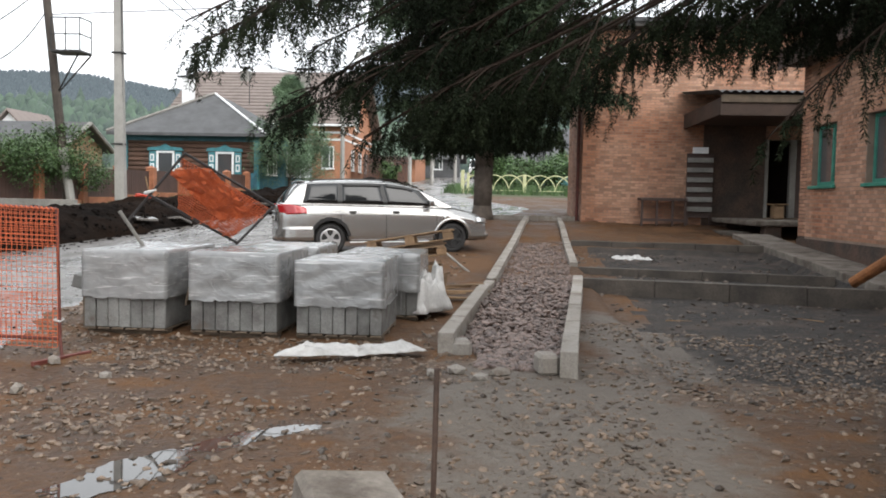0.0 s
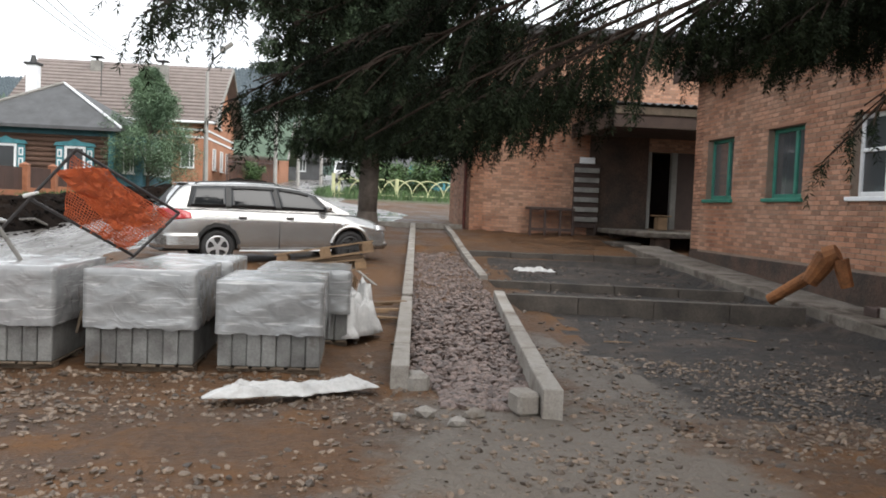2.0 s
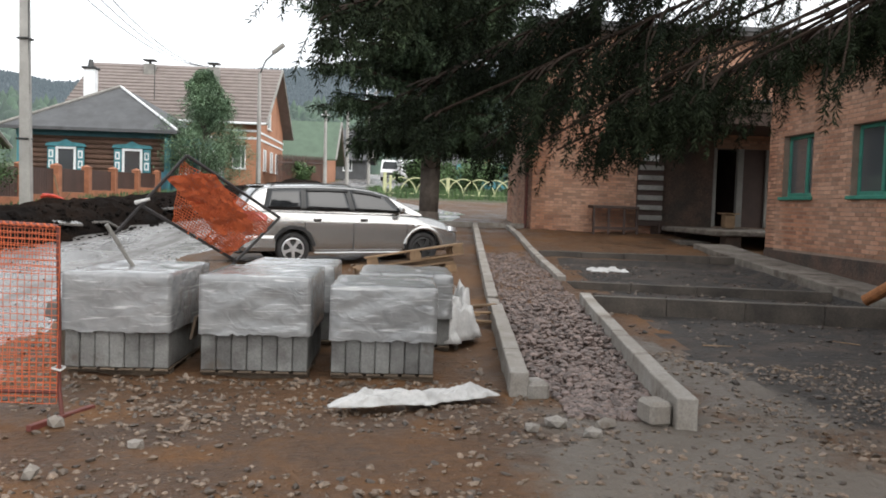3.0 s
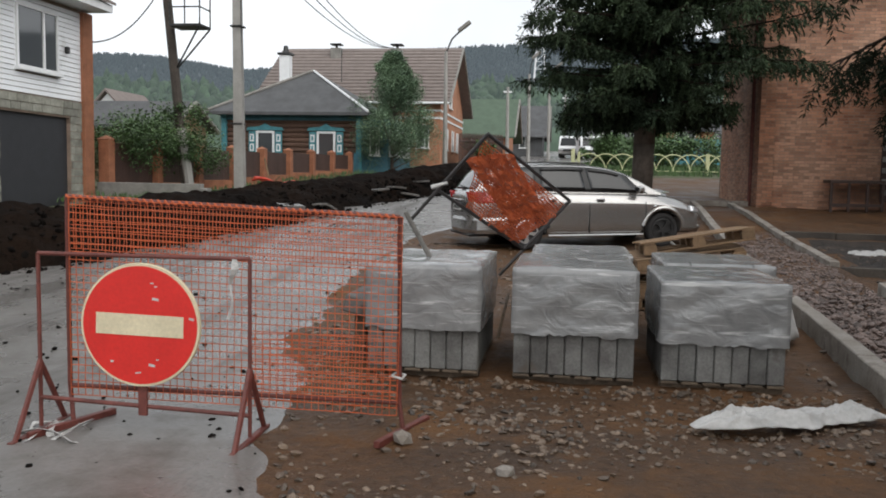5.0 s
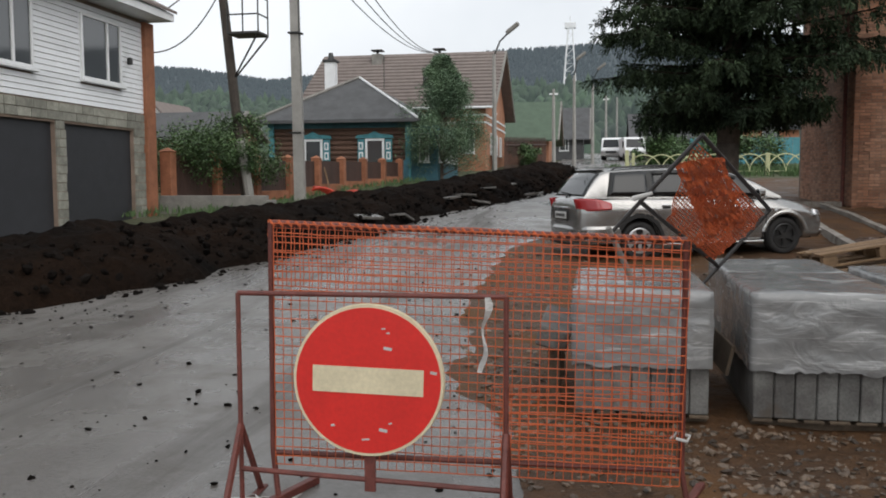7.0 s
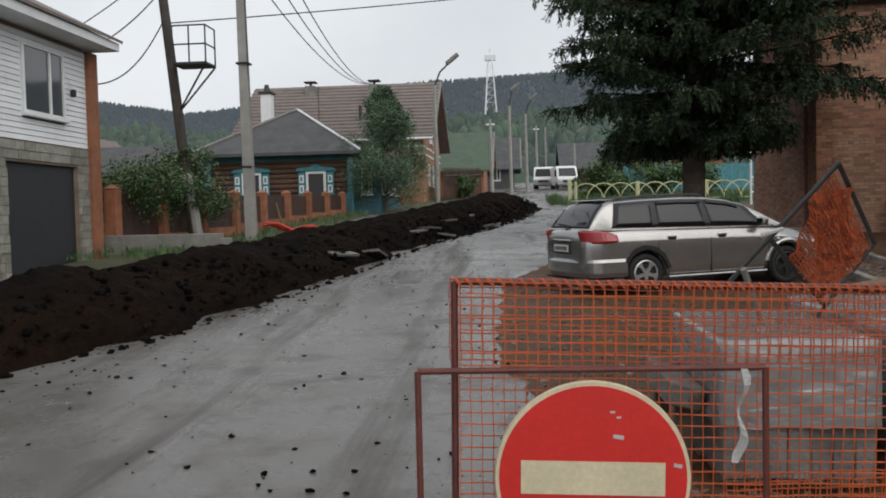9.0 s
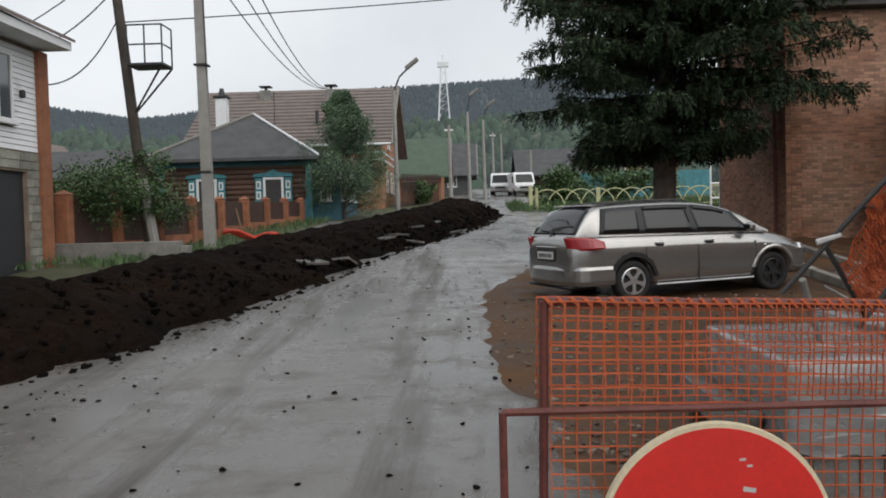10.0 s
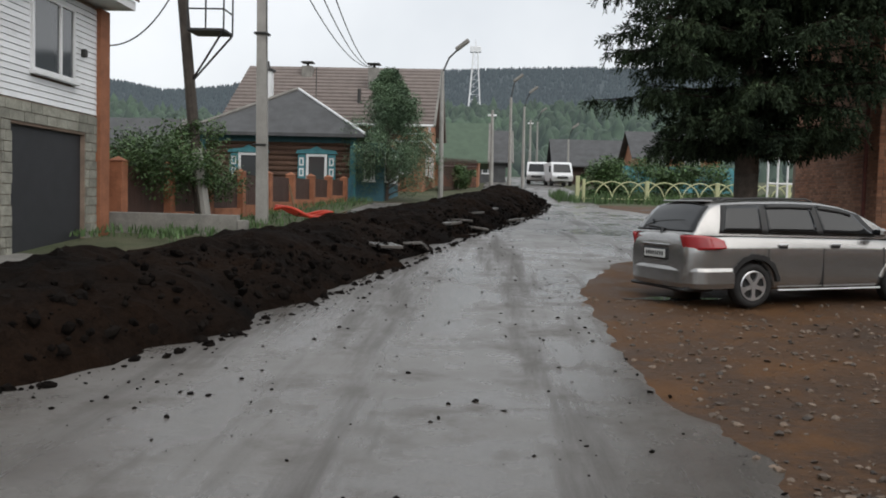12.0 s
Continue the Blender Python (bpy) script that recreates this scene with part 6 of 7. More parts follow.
# ---- poles and wires ----
def build_poles():
    p = thing("concrete_pole", "tall square concrete utility pole by the road", "utility pole")
    x, y, z = -13.66, 29.3, ground_z(29.3)
    bm = bmesh.new()
    g = bmesh.ops.create_cone(bm, cap_ends=True, segments=4, radius1=0.24, radius2=0.16, depth=10.5)
    bmesh.ops.transform(bm, matrix=Matrix.Translation((x, y, z + 5.2)) @ Matrix.Rotation(radians(-0.8), 4, "Y") @ Matrix.Rotation(radians(45 + 8), 4, "Z"), verts=bm.verts)
    part("shaft", bm, M["pole"], p)
    for h in (2.2, 5.4):
        part("clamp", boxed(x - 0.2, x + 0.2, y - 0.2, y + 0.2, z + h, z + h + 0.06, bevel=0.01), M["metal_dark"], p)
    part("conduit", tube(bmesh.new(), (x + 0.19, y - 0.1, z + 0.5), (x + 0.12, y - 0.1, z + 9), 0.025, sides=6), M["metal_dark"], p)
    w = thing("leaning_pole", "old leaning wooden pole with a steel platform", "utility pole")
    a, b = Vector((-15.15, 28.6, 0.9)), Vector((-15.85, 28.15, 9.8))
    part("shaft", tube(bmesh.new(), a, b, 0.17, 0.13, sides=10), M["pole_wood"], w)
    part("stub", tube(bmesh.new(), (-14.95, 28.45, 0.9), (-15.22, 28.35, 3.0), 0.15, 0.15, sides=8), M["pole"], w, "concrete stub")
    plat = Vector((-14.82, 28.2, 6.18))
    part("platform", boxed(plat.x - 0.52, plat.x + 0.52, plat.y - 0.42, plat.y + 0.42, plat.z, plat.z + 0.08, bevel=0.01), M["metal_dark"], w)
    for dx, dy in ((-0.5, -0.40), (0.5, -0.40), (0.5, 0.40), (0.0, -0.40)):
        part("rail_post", tube(bmesh.new(), (plat.x + dx, plat.y + dy, plat.z + 0.08), (plat.x + dx, plat.y + dy, plat.z + 1.15), 0.025, sides=6), M["metal_dark"], w)
    for h in (0.6, 1.15):
        part("rail", run(bmesh.new(), [(plat.x - 0.5, plat.y - 0.40, plat.z + h), (plat.x + 0.5, plat.y - 0.40, plat.z + h), (plat.x + 0.5, plat.y + 0.40, plat.z + h)], 0.025, 6), M["metal_dark"], w)
    for dy in (-0.4, 0.4):
        part("strut", tube(bmesh.new(), (plat.x + 0.48, plat.y + dy, plat.z), a.lerp(b, 0.44), 0.03, sides=6), M["metal_dark"], w)
    lamps = ((-9.6, 50, 6.7, 0.8), (-5.6, 66, 6.6, 0.2), (-4.3, 75, 6.6, 0.45), (-6.9, 62, 5.4, 0.0), (-3.0, 92, 6.5, 0.0), (-1.6, 105, 7.0, 0.4), (0.9, 92, 4.6, 0.4))
    for x, y, h, arm in lamps:
        s = thing("street_lamp", "grey street lamp post with a bent arm" if arm else "grey concrete street post", "street lamp", "posts along the street")
        z = ground_z(y)
        part("post", tube(bmesh.new(), (x, y, z - 0.1), (x - 0.05, y, z + h), 0.15, 0.09, sides=8), M["pole"], s)
        if arm:
            part("arm", run(bmesh.new(), [(x - 0.05, y, z + h - 0.1), (x + 0.35 * arm, y, z + h + 0.7), (x + 1.0 * arm, y, z + h + 1.2)], 0.05, 6), M["metal_dark"], s)
            part("lantern", box(bmesh.new(), -0.1, 0.75, -0.16, 0.16, -0.1, 0.12, bevel=0.05, m=pose(x + 0.9 * arm, y, z + h + 1.18, 0, -38, 0)), M["concrete"], s)
        else:
            part("insulator", boxed(x - 0.35, x + 0.25, y - 0.06, y + 0.06, z + h - 0.4, z + h - 0.28, bevel=0.01), M["white"], s)
    wires = thing("overhead_wires", "black overhead wires between the poles", "wires")

    def wire(p, q, sag, r=0.02):
        p, q = Vector(p), Vector(q)
        pts = [p.lerp(q, k / 16) - Vector((0, 0, sag * 4 * (k / 16) * (1 - k / 16))) for k in range(17)]
        part("wire", run(bmesh.new(), pts, r, 5), M["trim_black"], wires)
    part("crossarm", boxed(-13.95, -11.95, 29.1, 29.2, 8.96, 9.06, bevel=0.01), M["metal_dark"], p)
    for x in (-13.2, -12.6, -12.1):
        wire((x, 29.15, 9.06), (-15.0 + (x + 12.6) * 0.3, 60.5, 10.5), 0.85, 0.022)
        wire((x, 29.15, 9.06), (x + 3.0, 0.0, 12.0), 0.8, 0.022)
    wire((-15.7, 28.2, 7.5), (-0.2, 39.8, 11.2), 0.1)
    wire((-15.75, 28.2, 8.5), (-16.3, 23.9, 5.75), 0.25)
    wire((-15.72, 28.2, 7.6), (-16.3, 23.9, 5.2), 0.75)
    wire((-15.75, 28.2, 9.2), (-30, 40, 8.5), 0.6)


# ---- plants ----
def limb_curve(start, direction, length, droop, lift, k):
    pts, p, d = [Vector(start)], Vector(start), Vector(direction).normalized()
    for i in range(k):
        d = (d + Vector((0, 0, -droop * (1 - i / k) + lift * i / k)) / k).normalized()
        p = p + d * (length / k)
        pts.append(p.copy())
    return pts


def spruce(name, label, base, height, reach, low, seed, lean=(0, 0), limbs=84, keep=None, dense=1.0, needle=1.0, aims=(), whorl=0.0):
    """A spruce: tapered trunk, drooping limbs, hanging twigs of narrow needle blades."""
    rng = random.Random(seed)
    t = thing(name, label, "tree", m=Matrix.Translation(base))
    bm = bmesh.new()
    prev = None
    cuts = 10
    for i in range(cuts):
        a, b = i / cuts, (i + 1) / cuts
        p = Vector((lean[0] * a, lean[1] * a, height * a))
        q = Vector((lean[0] * b, lean[1] * b, height * b))
        r0, r1 = 0.29 * (1 - a) + 0.03, 0.29 * (1 - b) + 0.03
        if i == 0:
            tube(bm, p - Vector((0, 0, 0.2)), p + (q - p) * 0.25, 0.40, 0.29, sides=12)
            p = p + (q - p) * 0.25
            r0 = 0.285
        tube(bm, p, q, r0, r1, sides=12)
    part("trunk", bm, M["bark"], t, smooth=True)
    wood = bmesh.new()
    verts, faces = [], []

    def blade(p, d, side, ln, w):
        n = len(verts)
        tip = p + d * ln
        mid = p + d * (ln * 0.5)
        verts.extend((p, mid + side * w, tip, mid - side * w))
        faces.append((n, n + 1, n + 2, n + 3))

    def twig(p, d, ln):
        """A hanging spray of needles."""
        d = d.normalized()
        side = d.cross(Vector((rng.uniform(-1, 1), rng.uniform(-1, 1), 0.4))).normalized()
        m = max(3, int(ln / (0.05 * needle)))
        for j in range(m):
            c = p + d * (ln * j / m) + Vector((0, 0, -0.25 * (j / m) ** 2 * ln))
            for s in (-1, 1):
                dd = (d * 0.75 + side * s * rng.uniform(0.5, 0.9) + Vector((rng.uniform(-0.3, 0.3), rng.uniform(-0.3, 0.3), rng.uniform(-0.5, 0.1)))).normalized()
                w = dd.cross(Vector((rng.uniform(-1, 1), rng.uniform(-1, 1), 1))).normalized()
                blade(c, dd, w, rng.uniform(0.10, 0.22) * needle, 0.027 * needle * (1.0 if whorl else 0.62))
    starts = []
    for k in range(limbs):
        u = 0.15 + 0.85 * rng.random()
        starts.append((u, rng.uniform(0, 2 * math.pi), rng.uniform(0.6, 0.92), 0.75))
    for lo, hi, count, foot, top in aims:
        for k in range(count):
            starts.append((rng.uniform(foot, top), radians(rng.uniform(lo, hi)), rng.uniform(0.66, 1.0), 0.85))
    z = low
    while whorl and z < height - 0.8:
        n = max(6, round(14 * (1 - (z - low) / (height - low)) + 3))
        for k in range(n):
            zz = z + rng.uniform(-0.4, 0.4)
            starts.append(((zz - low) / (height - low - 0.5), 2 * math.pi * (k + rng.uniform(-0.35, 0.35)) / n + z, rng.uniform(0.55, 1.0), rng.uniform(0.3, 0.75)))
        z += whorl * (1 - 0.45 * (z - low) / (height - low))
    for u, ang, share, droop in starts:
        u = min(max(u, 0.0), 0.97)
        z = low + (height - low - 0.5) * u
        ln = reach * (1 - u) ** 0.75 * share + 0.3
        if whorl:
            ln *= min(1, 0.42 + 0.3 * (z - low))
        d = Vector((math.cos(ang), math.sin(ang), 0.12 + 0.25 * u))
        start = Vector((lean[0] * z / height, lean[1] * z / height, z))
        if keep and not keep(Vector(base) + start + d * ln):
            continue
        pts = limb_curve(start, d, ln, droop, 0.5, 9)
        for i, (a, b) in enumerate(zip(pts, pts[1:])):
            r = 0.045 * (1 - i / 9) * (0.5 + ln / 8) + 0.008
            tube(wood, a, b, r, max(r * 0.82, 0.006), sides=5, caps=False)
        for i in range(1 if whorl else 5, 10):
            p = pts[i]
            ax = (pts[i] - pts[i - 1]).normalized()
            sd = ax.cross(Vector((0, 0, 1))).normalized()
            for s in (-1, 1):
                for rep in range(max(1, round(2 * dense))):
                    out = rng.uniform(0.25, 0.75) * ln * 0.22 * (1.15 - i / 12) + 0.12
                    b0 = p + (pts[i - 1] - p) * rng.random()
                    dr = (sd * s * rng.uniform(0.5, 1.0) + ax * rng.uniform(0.3, 0.8) + Vector((0, 0, rng.uniform(-0.5, 0.1)))).normalized()
                    tube(wood, b0, b0 + dr * out, 0.009, 0.004, sides=3, caps=False)
                    steps_ = max(2, int(out / 0.13))
                    for j in range(1, steps_ + 1):
                        q = b0 + dr * (out * j / steps_)
                        twig(q, Vector((dr.x * 0.5 + rng.uniform(-0.4, 0.4), dr.y * 0.5 + rng.uniform(-0.4, 0.4), -0.8)), rng.uniform(0.14, 0.42) * (1.1 - 0.4 * u))
                    twig(b0 + dr * out * 0.6, dr, rng.uniform(0.25, 0.45))
            twig(p, ax, 0.3)
    part("branchwork", wood, M["twig"], t)
    crown = put("crown", sheet_mesh("crown", verts, faces), M["needle"], t)
    return t


def near_spruce():
    """The spruce beside the beds: long boughs sagging over the yard, hung with drooping sprigs."""
    rng = random.Random(41)
    foot = Vector((4.1, 4.9, 0.0))
    t = thing("spruce", "big dark spruce hanging its limbs over the beds", "tree", m=Matrix.Translation(foot))
    bm = bmesh.new()
    for i in range(9):
        z0, z1 = i * 1.5 - 0.2, (i + 1) * 1.5 - 0.2
        tube(bm, (0, 0, z0), (0, 0, z1), 0.32 * (1 - i / 9.5) + (0.1 if i == 0 else 0), 0.32 * (1 - (i + 1) / 9.5) + 0.02, sides=14)
    part("trunk", bm, M["bark"], t, smooth=True)
    wood = bmesh.new()
    verts, faces = [], []

    def blade(p, d, ln, w):
        side = d.cross(Vector((rng.uniform(-1, 1), rng.uniform(-1, 1), rng.uniform(-1, 1)))).normalized() * w
        n = len(verts)
        verts.extend((p, p + d * (ln * 0.45) + side, p + d * ln, p + d * (ln * 0.45) - side))
        faces.append((n, n + 1, n + 2, n + 3))

    def sprig(p, d, ln, fat=1.0):
        """One drooping shoot, thickly set with needles."""
        d = Vector(d).normalized()
        q = Vector(p)
        m = max(4, int(ln / 0.021))
        for j in range(m):
            d = (d + Vector((rng.uniform(-0.10, 0.10), rng.uniform(-0.10, 0.10), -0.09))).normalized()
            q = q + d * (ln / m)
            for k in range(5):
                out = Vector((rng.uniform(-1, 1), rng.uniform(-1, 1), rng.uniform(-0.7, 0.5))).normalized()
                blade(q, (d * 0.8 + out).normalized(), rng.uniform(0.028, 0.05) * fat, 0.0036 * fat)

    def bough(start, end, sag, first, every, hang, fat=1.0):
        a, b = Vector(start), Vector(end)
        k = 22
        pts = []
        for i in range(k + 1):
            u = i / k
            p = a.lerp(b, u)
            p.z += sag * math.sin(math.pi * u) + 0.10 * u * u * u
            p += Vector((0.10 * noise.noise((u * 3, a.z * 7, b.x)), 0.14 * noise.noise((u * 3, b.y * 3, 4)), 0.06 * noise.noise((u * 5, b.x * 3, 9))))
            pts.append(p)
        ln = (b - a).length
        for i in range(k):
            r = 0.006 + 0.016 * (1 - i / k) * min(1.3, ln / 4.5)
            tube(wood, pts[i], pts[i + 1], r, 0.006 + 0.016 * (1 - (i + 1) / k) * min(1.3, ln / 4.5), sides=6, caps=False)
        for i in range(1, k + 1):
            u = i / k
            ax = (pts[i] - pts[i - 1]).normalized()
            sd = ax.cross(Vector((0, 0, 1))).normalized()
            share = 0.03 if u < first - 0.12 else 0.25 if u < first else 1.0
            for s in (-1, 1):
                for rep in range(every):
                    if rng.random() > share:
                        continue
                    reach = (0.12 + 0.62 * math.sin(math.pi * min(1, 0.15 + 0.85 * u)) ** 0.7) * rng.uniform(0.45, 1.1)
                    b0 = pts[i - 1].lerp(pts[i], rng.random())
                    dr = (sd * s * rng.uniform(0.6, 1.0) + ax * rng.uniform(0.35, 0.9) + Vector((0, 0, rng.uniform(-0.35, 0.12)))).normalized()
                    if noise.noise((b0.x * 1.7, b0.y * 1.7, b0.z * 2.2 + 7)) < -0.16:
                        continue
                    n = max(2, int(reach / 0.085))
                    mid = b0
                    for j in range(n):
                        dr = (dr + Vector((rng.uniform(-0.12, 0.12), rng.uniform(-0.12, 0.12), -0.10))).normalized()
                        nxt = mid + dr * (reach / n)
                        tube(wood, mid, nxt, 0.0055, 0.0045, sides=3, caps=False)
                        mid = nxt
                        if rng.random() < 0.85:
                            sprig(mid, dr * 0.45 + sd * rng.uniform(-0.5, 0.5) + Vector((0, 0, -0.9)), rng.uniform(0.10, 0.34) * hang * (1.15 - 0.45 * u), fat)
                    sprig(mid, dr + Vector((0, 0, -0.3)), rng.uniform(0.14, 0.26), fat)
            if u > first:
                sprig(pts[i], ax + Vector((0, 0, -0.5)), rng.uniform(0.15, 0.3) * hang, fat)
    # the boughs over the yard, as far as their tips (x, y, z, height on the trunk)
    for x, y, z, h in ((-2.15, 5.5, 2.45, 4.3), (-1.85, 4.9, 2.20, 4.0), (-1.6, 5.9, 1.95, 4.0), (-1.35, 5.2, 1.80, 3.7), (-1.0, 6.1, 1.78, 3.8), (-0.85, 5.1, 1.70, 3.6), (-0.65, 5.7, 1.72, 3.7), (-0.45, 5.1, 1.85, 3.6),
                       (0.0, 6.9, 1.88, 3.9), (-0.4, 6.6, 1.80, 3.8), (-0.85, 7.2, 1.95, 3.9), (-0.3, 7.4, 2.35, 4.4),
                       (-1.2, 5.4, 2.30, 4.3), (-0.5, 6.2, 2.20, 4.2), (-0.8, 5.1, 2.45, 4.6), (-1.9, 6.3, 2.70, 5.0), (-1.1, 5.9, 2.20, 4.1), (-1.5, 5.5, 2.95, 5.3), (-0.6, 5.5, 2.75, 4.9)):
        bough((-0.2 * (4.1 - x) / 5, 0, h), (x - foot.x, y - foot.y, z), 0.30, 0.79, 4, 1.05)
    # shorter ones towards the wing
    for x, y, z, h in ((0.6, 5.8, 2.32, 4.1), (1.0, 6.1, 2.36, 4.1), (1.35, 5.6, 2.40, 4.1)):
        bough((0, 0, h), (x - foot.x, y - foot.y, z), 0.25, 0.62, 2, 0.95)
    bough((0, 0, 3.9), (1.65 - foot.x, 5.25 - foot.y, 1.78), 0.22, 0.55, 1, 0.6)
    for x, y, z, h in ((0.85, 5.8, 2.42, 4.2), (1.25, 6.4, 2.45, 4.2), (1.6, 5.9, 2.42, 4.1), (1.9, 6.5, 2.5, 4.1), (2.0, 6.9, 2.80, 4.0), (2.6, 7.4, 2.80, 3.9), (3.2, 7.7, 2.82, 3.9), (2.3, 6.3, 2.85, 4.1), (3.8, 7.8, 2.85, 3.9), (4.4, 7.9, 2.85, 3.9), (2.9, 6.9, 3.0, 4.2)):
        bough((0, 0, h), (x - foot.x, y - foot.y, z), 0.14, 0.45, 3, 0.9)
    # upper crown, mostly out of sight
    for k in range(44):
        z = 4.6 + 0.18 * k
        a = k * 2.4
        ln = 3.3 * (1 - (z - 4.2) / 9.4) + 0.25
        if foot.x + ln * math.cos(a) < 6.4 or z > 5.6:
            bough((0, 0, z), (ln * math.cos(a), ln * math.sin(a), z - 0.28 * ln), 0.1, 0.25, 1, 1.4, 1.8)
    part("branchwork", wood, M["twig"], t)
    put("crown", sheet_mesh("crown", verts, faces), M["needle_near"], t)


def leafy(name, label, base, height, width, seed, count, size, material, trunk=0.08, category="bush", shape=0.0):
    """A bush or broadleaf tree: trunk, limbs, and single leaves in clumps with gaps."""
    rng = random.Random(seed)
    t = thing(name, label, category, m=Matrix.Translation(base))
    wood = bmesh.new()
    ends = []
    tall = height > 2.2
    tube(wood, (0, 0, -0.1), (0.05, 0, height * (0.75 if tall else 0.3)), trunk, trunk * 0.3, sides=8)
    for k in range(110 if shape else 26 if tall else 12):
        z = height * (0.02 + 0.93 * rng.random() ** 1.0 if shape else rng.uniform(0.12 if tall else 0.02, 0.8))
        a = rng.uniform(0, 6.28)
        u = z / height
        r = width * 0.5 * ((1 - u) ** 0.8 * (0.7 + 0.3 * min(1, u * 5)) if shape else math.sqrt(max(0.05, 1 - (2 * u - 0.9) ** 2))) * rng.uniform(0.65, 1.1)
        e = Vector((r * math.cos(a), r * math.sin(a), min(height, z + r * 0.45)))
        tube(wood, (0.03, 0, z * 0.8), e, trunk * 0.35, 0.008, sides=5)
        fat = 0.16 * (1.1 - u) + 0.035 if shape else 0.29
        ends += [(e, fat * width * rng.uniform(0.5, 1.0)), (e * 0.62 + Vector((0, 0, z * 0.3)), fat * width * rng.uniform(0.5, 1.0))]
    ends.append((Vector((0, 0, height * 0.93)), (0.06 if shape else 0.14) * width))
    part("trunk", wood, M["bark"], t)
    verts, faces = [], []
    for k in range(count):
        c, r = ends[rng.randrange(len(ends))]
        v = Vector((rng.gauss(0, 1), rng.gauss(0, 1), rng.gauss(0, 0.8))).normalized() * (r * rng.random() ** 0.4)
        p = c + v
        if p.z < 0.03:
            continue
        d = Vector((rng.uniform(-1, 1), rng.uniform(-1, 1), rng.uniform(-0.9, 0.5))).normalized()
        s = d.cross(Vector((rng.uniform(-1, 1), rng.uniform(-1, 1), 1))).normalized()
        ln = size * rng.uniform(0.6, 1.3)
        n = len(verts)
        verts.extend((p, p + d * ln * 0.5 + s * ln * 0.32, p + d * ln, p + d * ln * 0.5 - s * ln * 0.32))
        faces.append((n, n + 1, n + 2, n + 3))
    put("crown", sheet_mesh("crown", verts, faces), material, t)
    return t


def clear_of_block(p):
    return not (p.x > 1.7 and p.y > 25.0 and p.z < 7.6)


def build_trees():
    spruce("spruce", "tall dark spruce with drooping limbs beside the path", (-0.65, 26.2, ground_z(26.2)), 16.5, 5.5, 2.5, 11, (0.3, 0.4), 34, keep=clear_of_block, dense=1.0, needle=0.8, whorl=1.15, aims=((280, 338, 13, 0.06, 0.34),))
    near_spruce()
    leafy("fir_tree", "bushy green conifer before the log house", (-12.2, 47.6, ground_z(47.6)), 6.6, 5.6, 5, 90000, 0.085, M["fir_leaf"], 0.12, "tree", 1.0)
    leafy("vine", "leafy vine spilling over the brown fence", (-16.7, 28.3, 1.0), 2.35, 2.4, 7, 6500, 0.10, M["leaf"])
    leafy("vine", "green vine hanging over the fence top", (-16.2, 26.9, 1.55), 1.45, 2.6, 51, 5500, 0.09, M["leaf"], 0.03)
    leafy("vine", "green vine climbing the leaning pole", (-15.25, 28.35, 1.9), 1.9, 1.5, 52, 4200, 0.09, M["leaf"], 0.03)
    leafy("vine", "green vine spilling along the fence top", (-15.6, 30.2, 1.5), 1.4, 2.4, 53, 4200, 0.09, M["leaf"], 0.03)
    leafy("bush", "green bush behind the pillar fence", (-17.6, 31.5, 1.0), 2.2, 4.0, 9, 8000, 0.11, M["leaf"])
    leafy("bush", "green hedge bush behind the pillar fence", (-18.8, 27.0, 1.0), 2.2, 4.2, 10, 8000, 0.11, M["leaf"])
    rng = random.Random(31)
    for k, (x, y, h, w) in enumerate(((-1.0, 53.0, 1.7, 1.8), (0.2, 53.5, 2.2, 3.0), (2.6, 52.8, 1.8, 2.6), (5.0, 53, 2.0, 3.0), (1.3, 66, 2.0, 2.6), (3.4, 67, 2.2, 4.0), (-9.3, 66, 1.6, 2.0))):
        leafy("bush", "light green bush behind the arched fence", (x, y, ground_z(y)), h, w, 40 + k, 3200, 0.17, M["leaf"])


def build_arch_fence():
    f = thing("arched_fence", "pale yellow-green fence of interlaced arches", "fence")
    y, x0 = 49.5, -2.4
    for k in range(5):
        x = x0 + k * 3.6
        part("post", boxed(x - 0.10, x + 0.10, y - 0.10, y + 0.10, ground_z(y) - 0.1, ground_z(y) + (1.35 if k == 0 else 1.15), bevel=0.02), M["yellow_fence"], f)
        part("post", boxed(x + 0.25, x + 0.40, y - 0.08, y + 0.08, ground_z(y) - 0.1, ground_z(y) + 1.2, bevel=0.02), M["yellow_fence"], f) if k == 0 else None
    z = ground_z(y)
    for k in range(16):
        cx = x0 + 0.9 + k * 0.9
        pts = [(cx + 0.9 * math.cos(a), y, z + 0.15 + 0.95 * math.sin(a)) for a in [math.pi * i / 14 for i in range(15)]]
        part("arch", run(bmesh.new(), pts, 0.035, 6), M["yellow_fence"], f)
    part("rail", tube(bmesh.new(), (x0, y, z + 0.2), (x0 + 15, y, z + 0.2), 0.03, sides=6), M["yellow_fence"], f)


# ---- hills ----
RIDGE = ((-80, 0.12), (-32, 0.131), (-29, 0.1355), (-26.7, 0.1375), (-24.3, 0.1345), (-22, 0.127), (-20, 0.1275), (-18, 0.130), (-16, 0.137), (-10, 0.150), (-6, 0.1565), (-2, 0.160), (1, 0.1645), (5, 0.1665), (12, 0.163), (30, 0.15), (80, 0.13))


def ridge(az):
    return smooth_at(RIDGE, math.degrees(az))


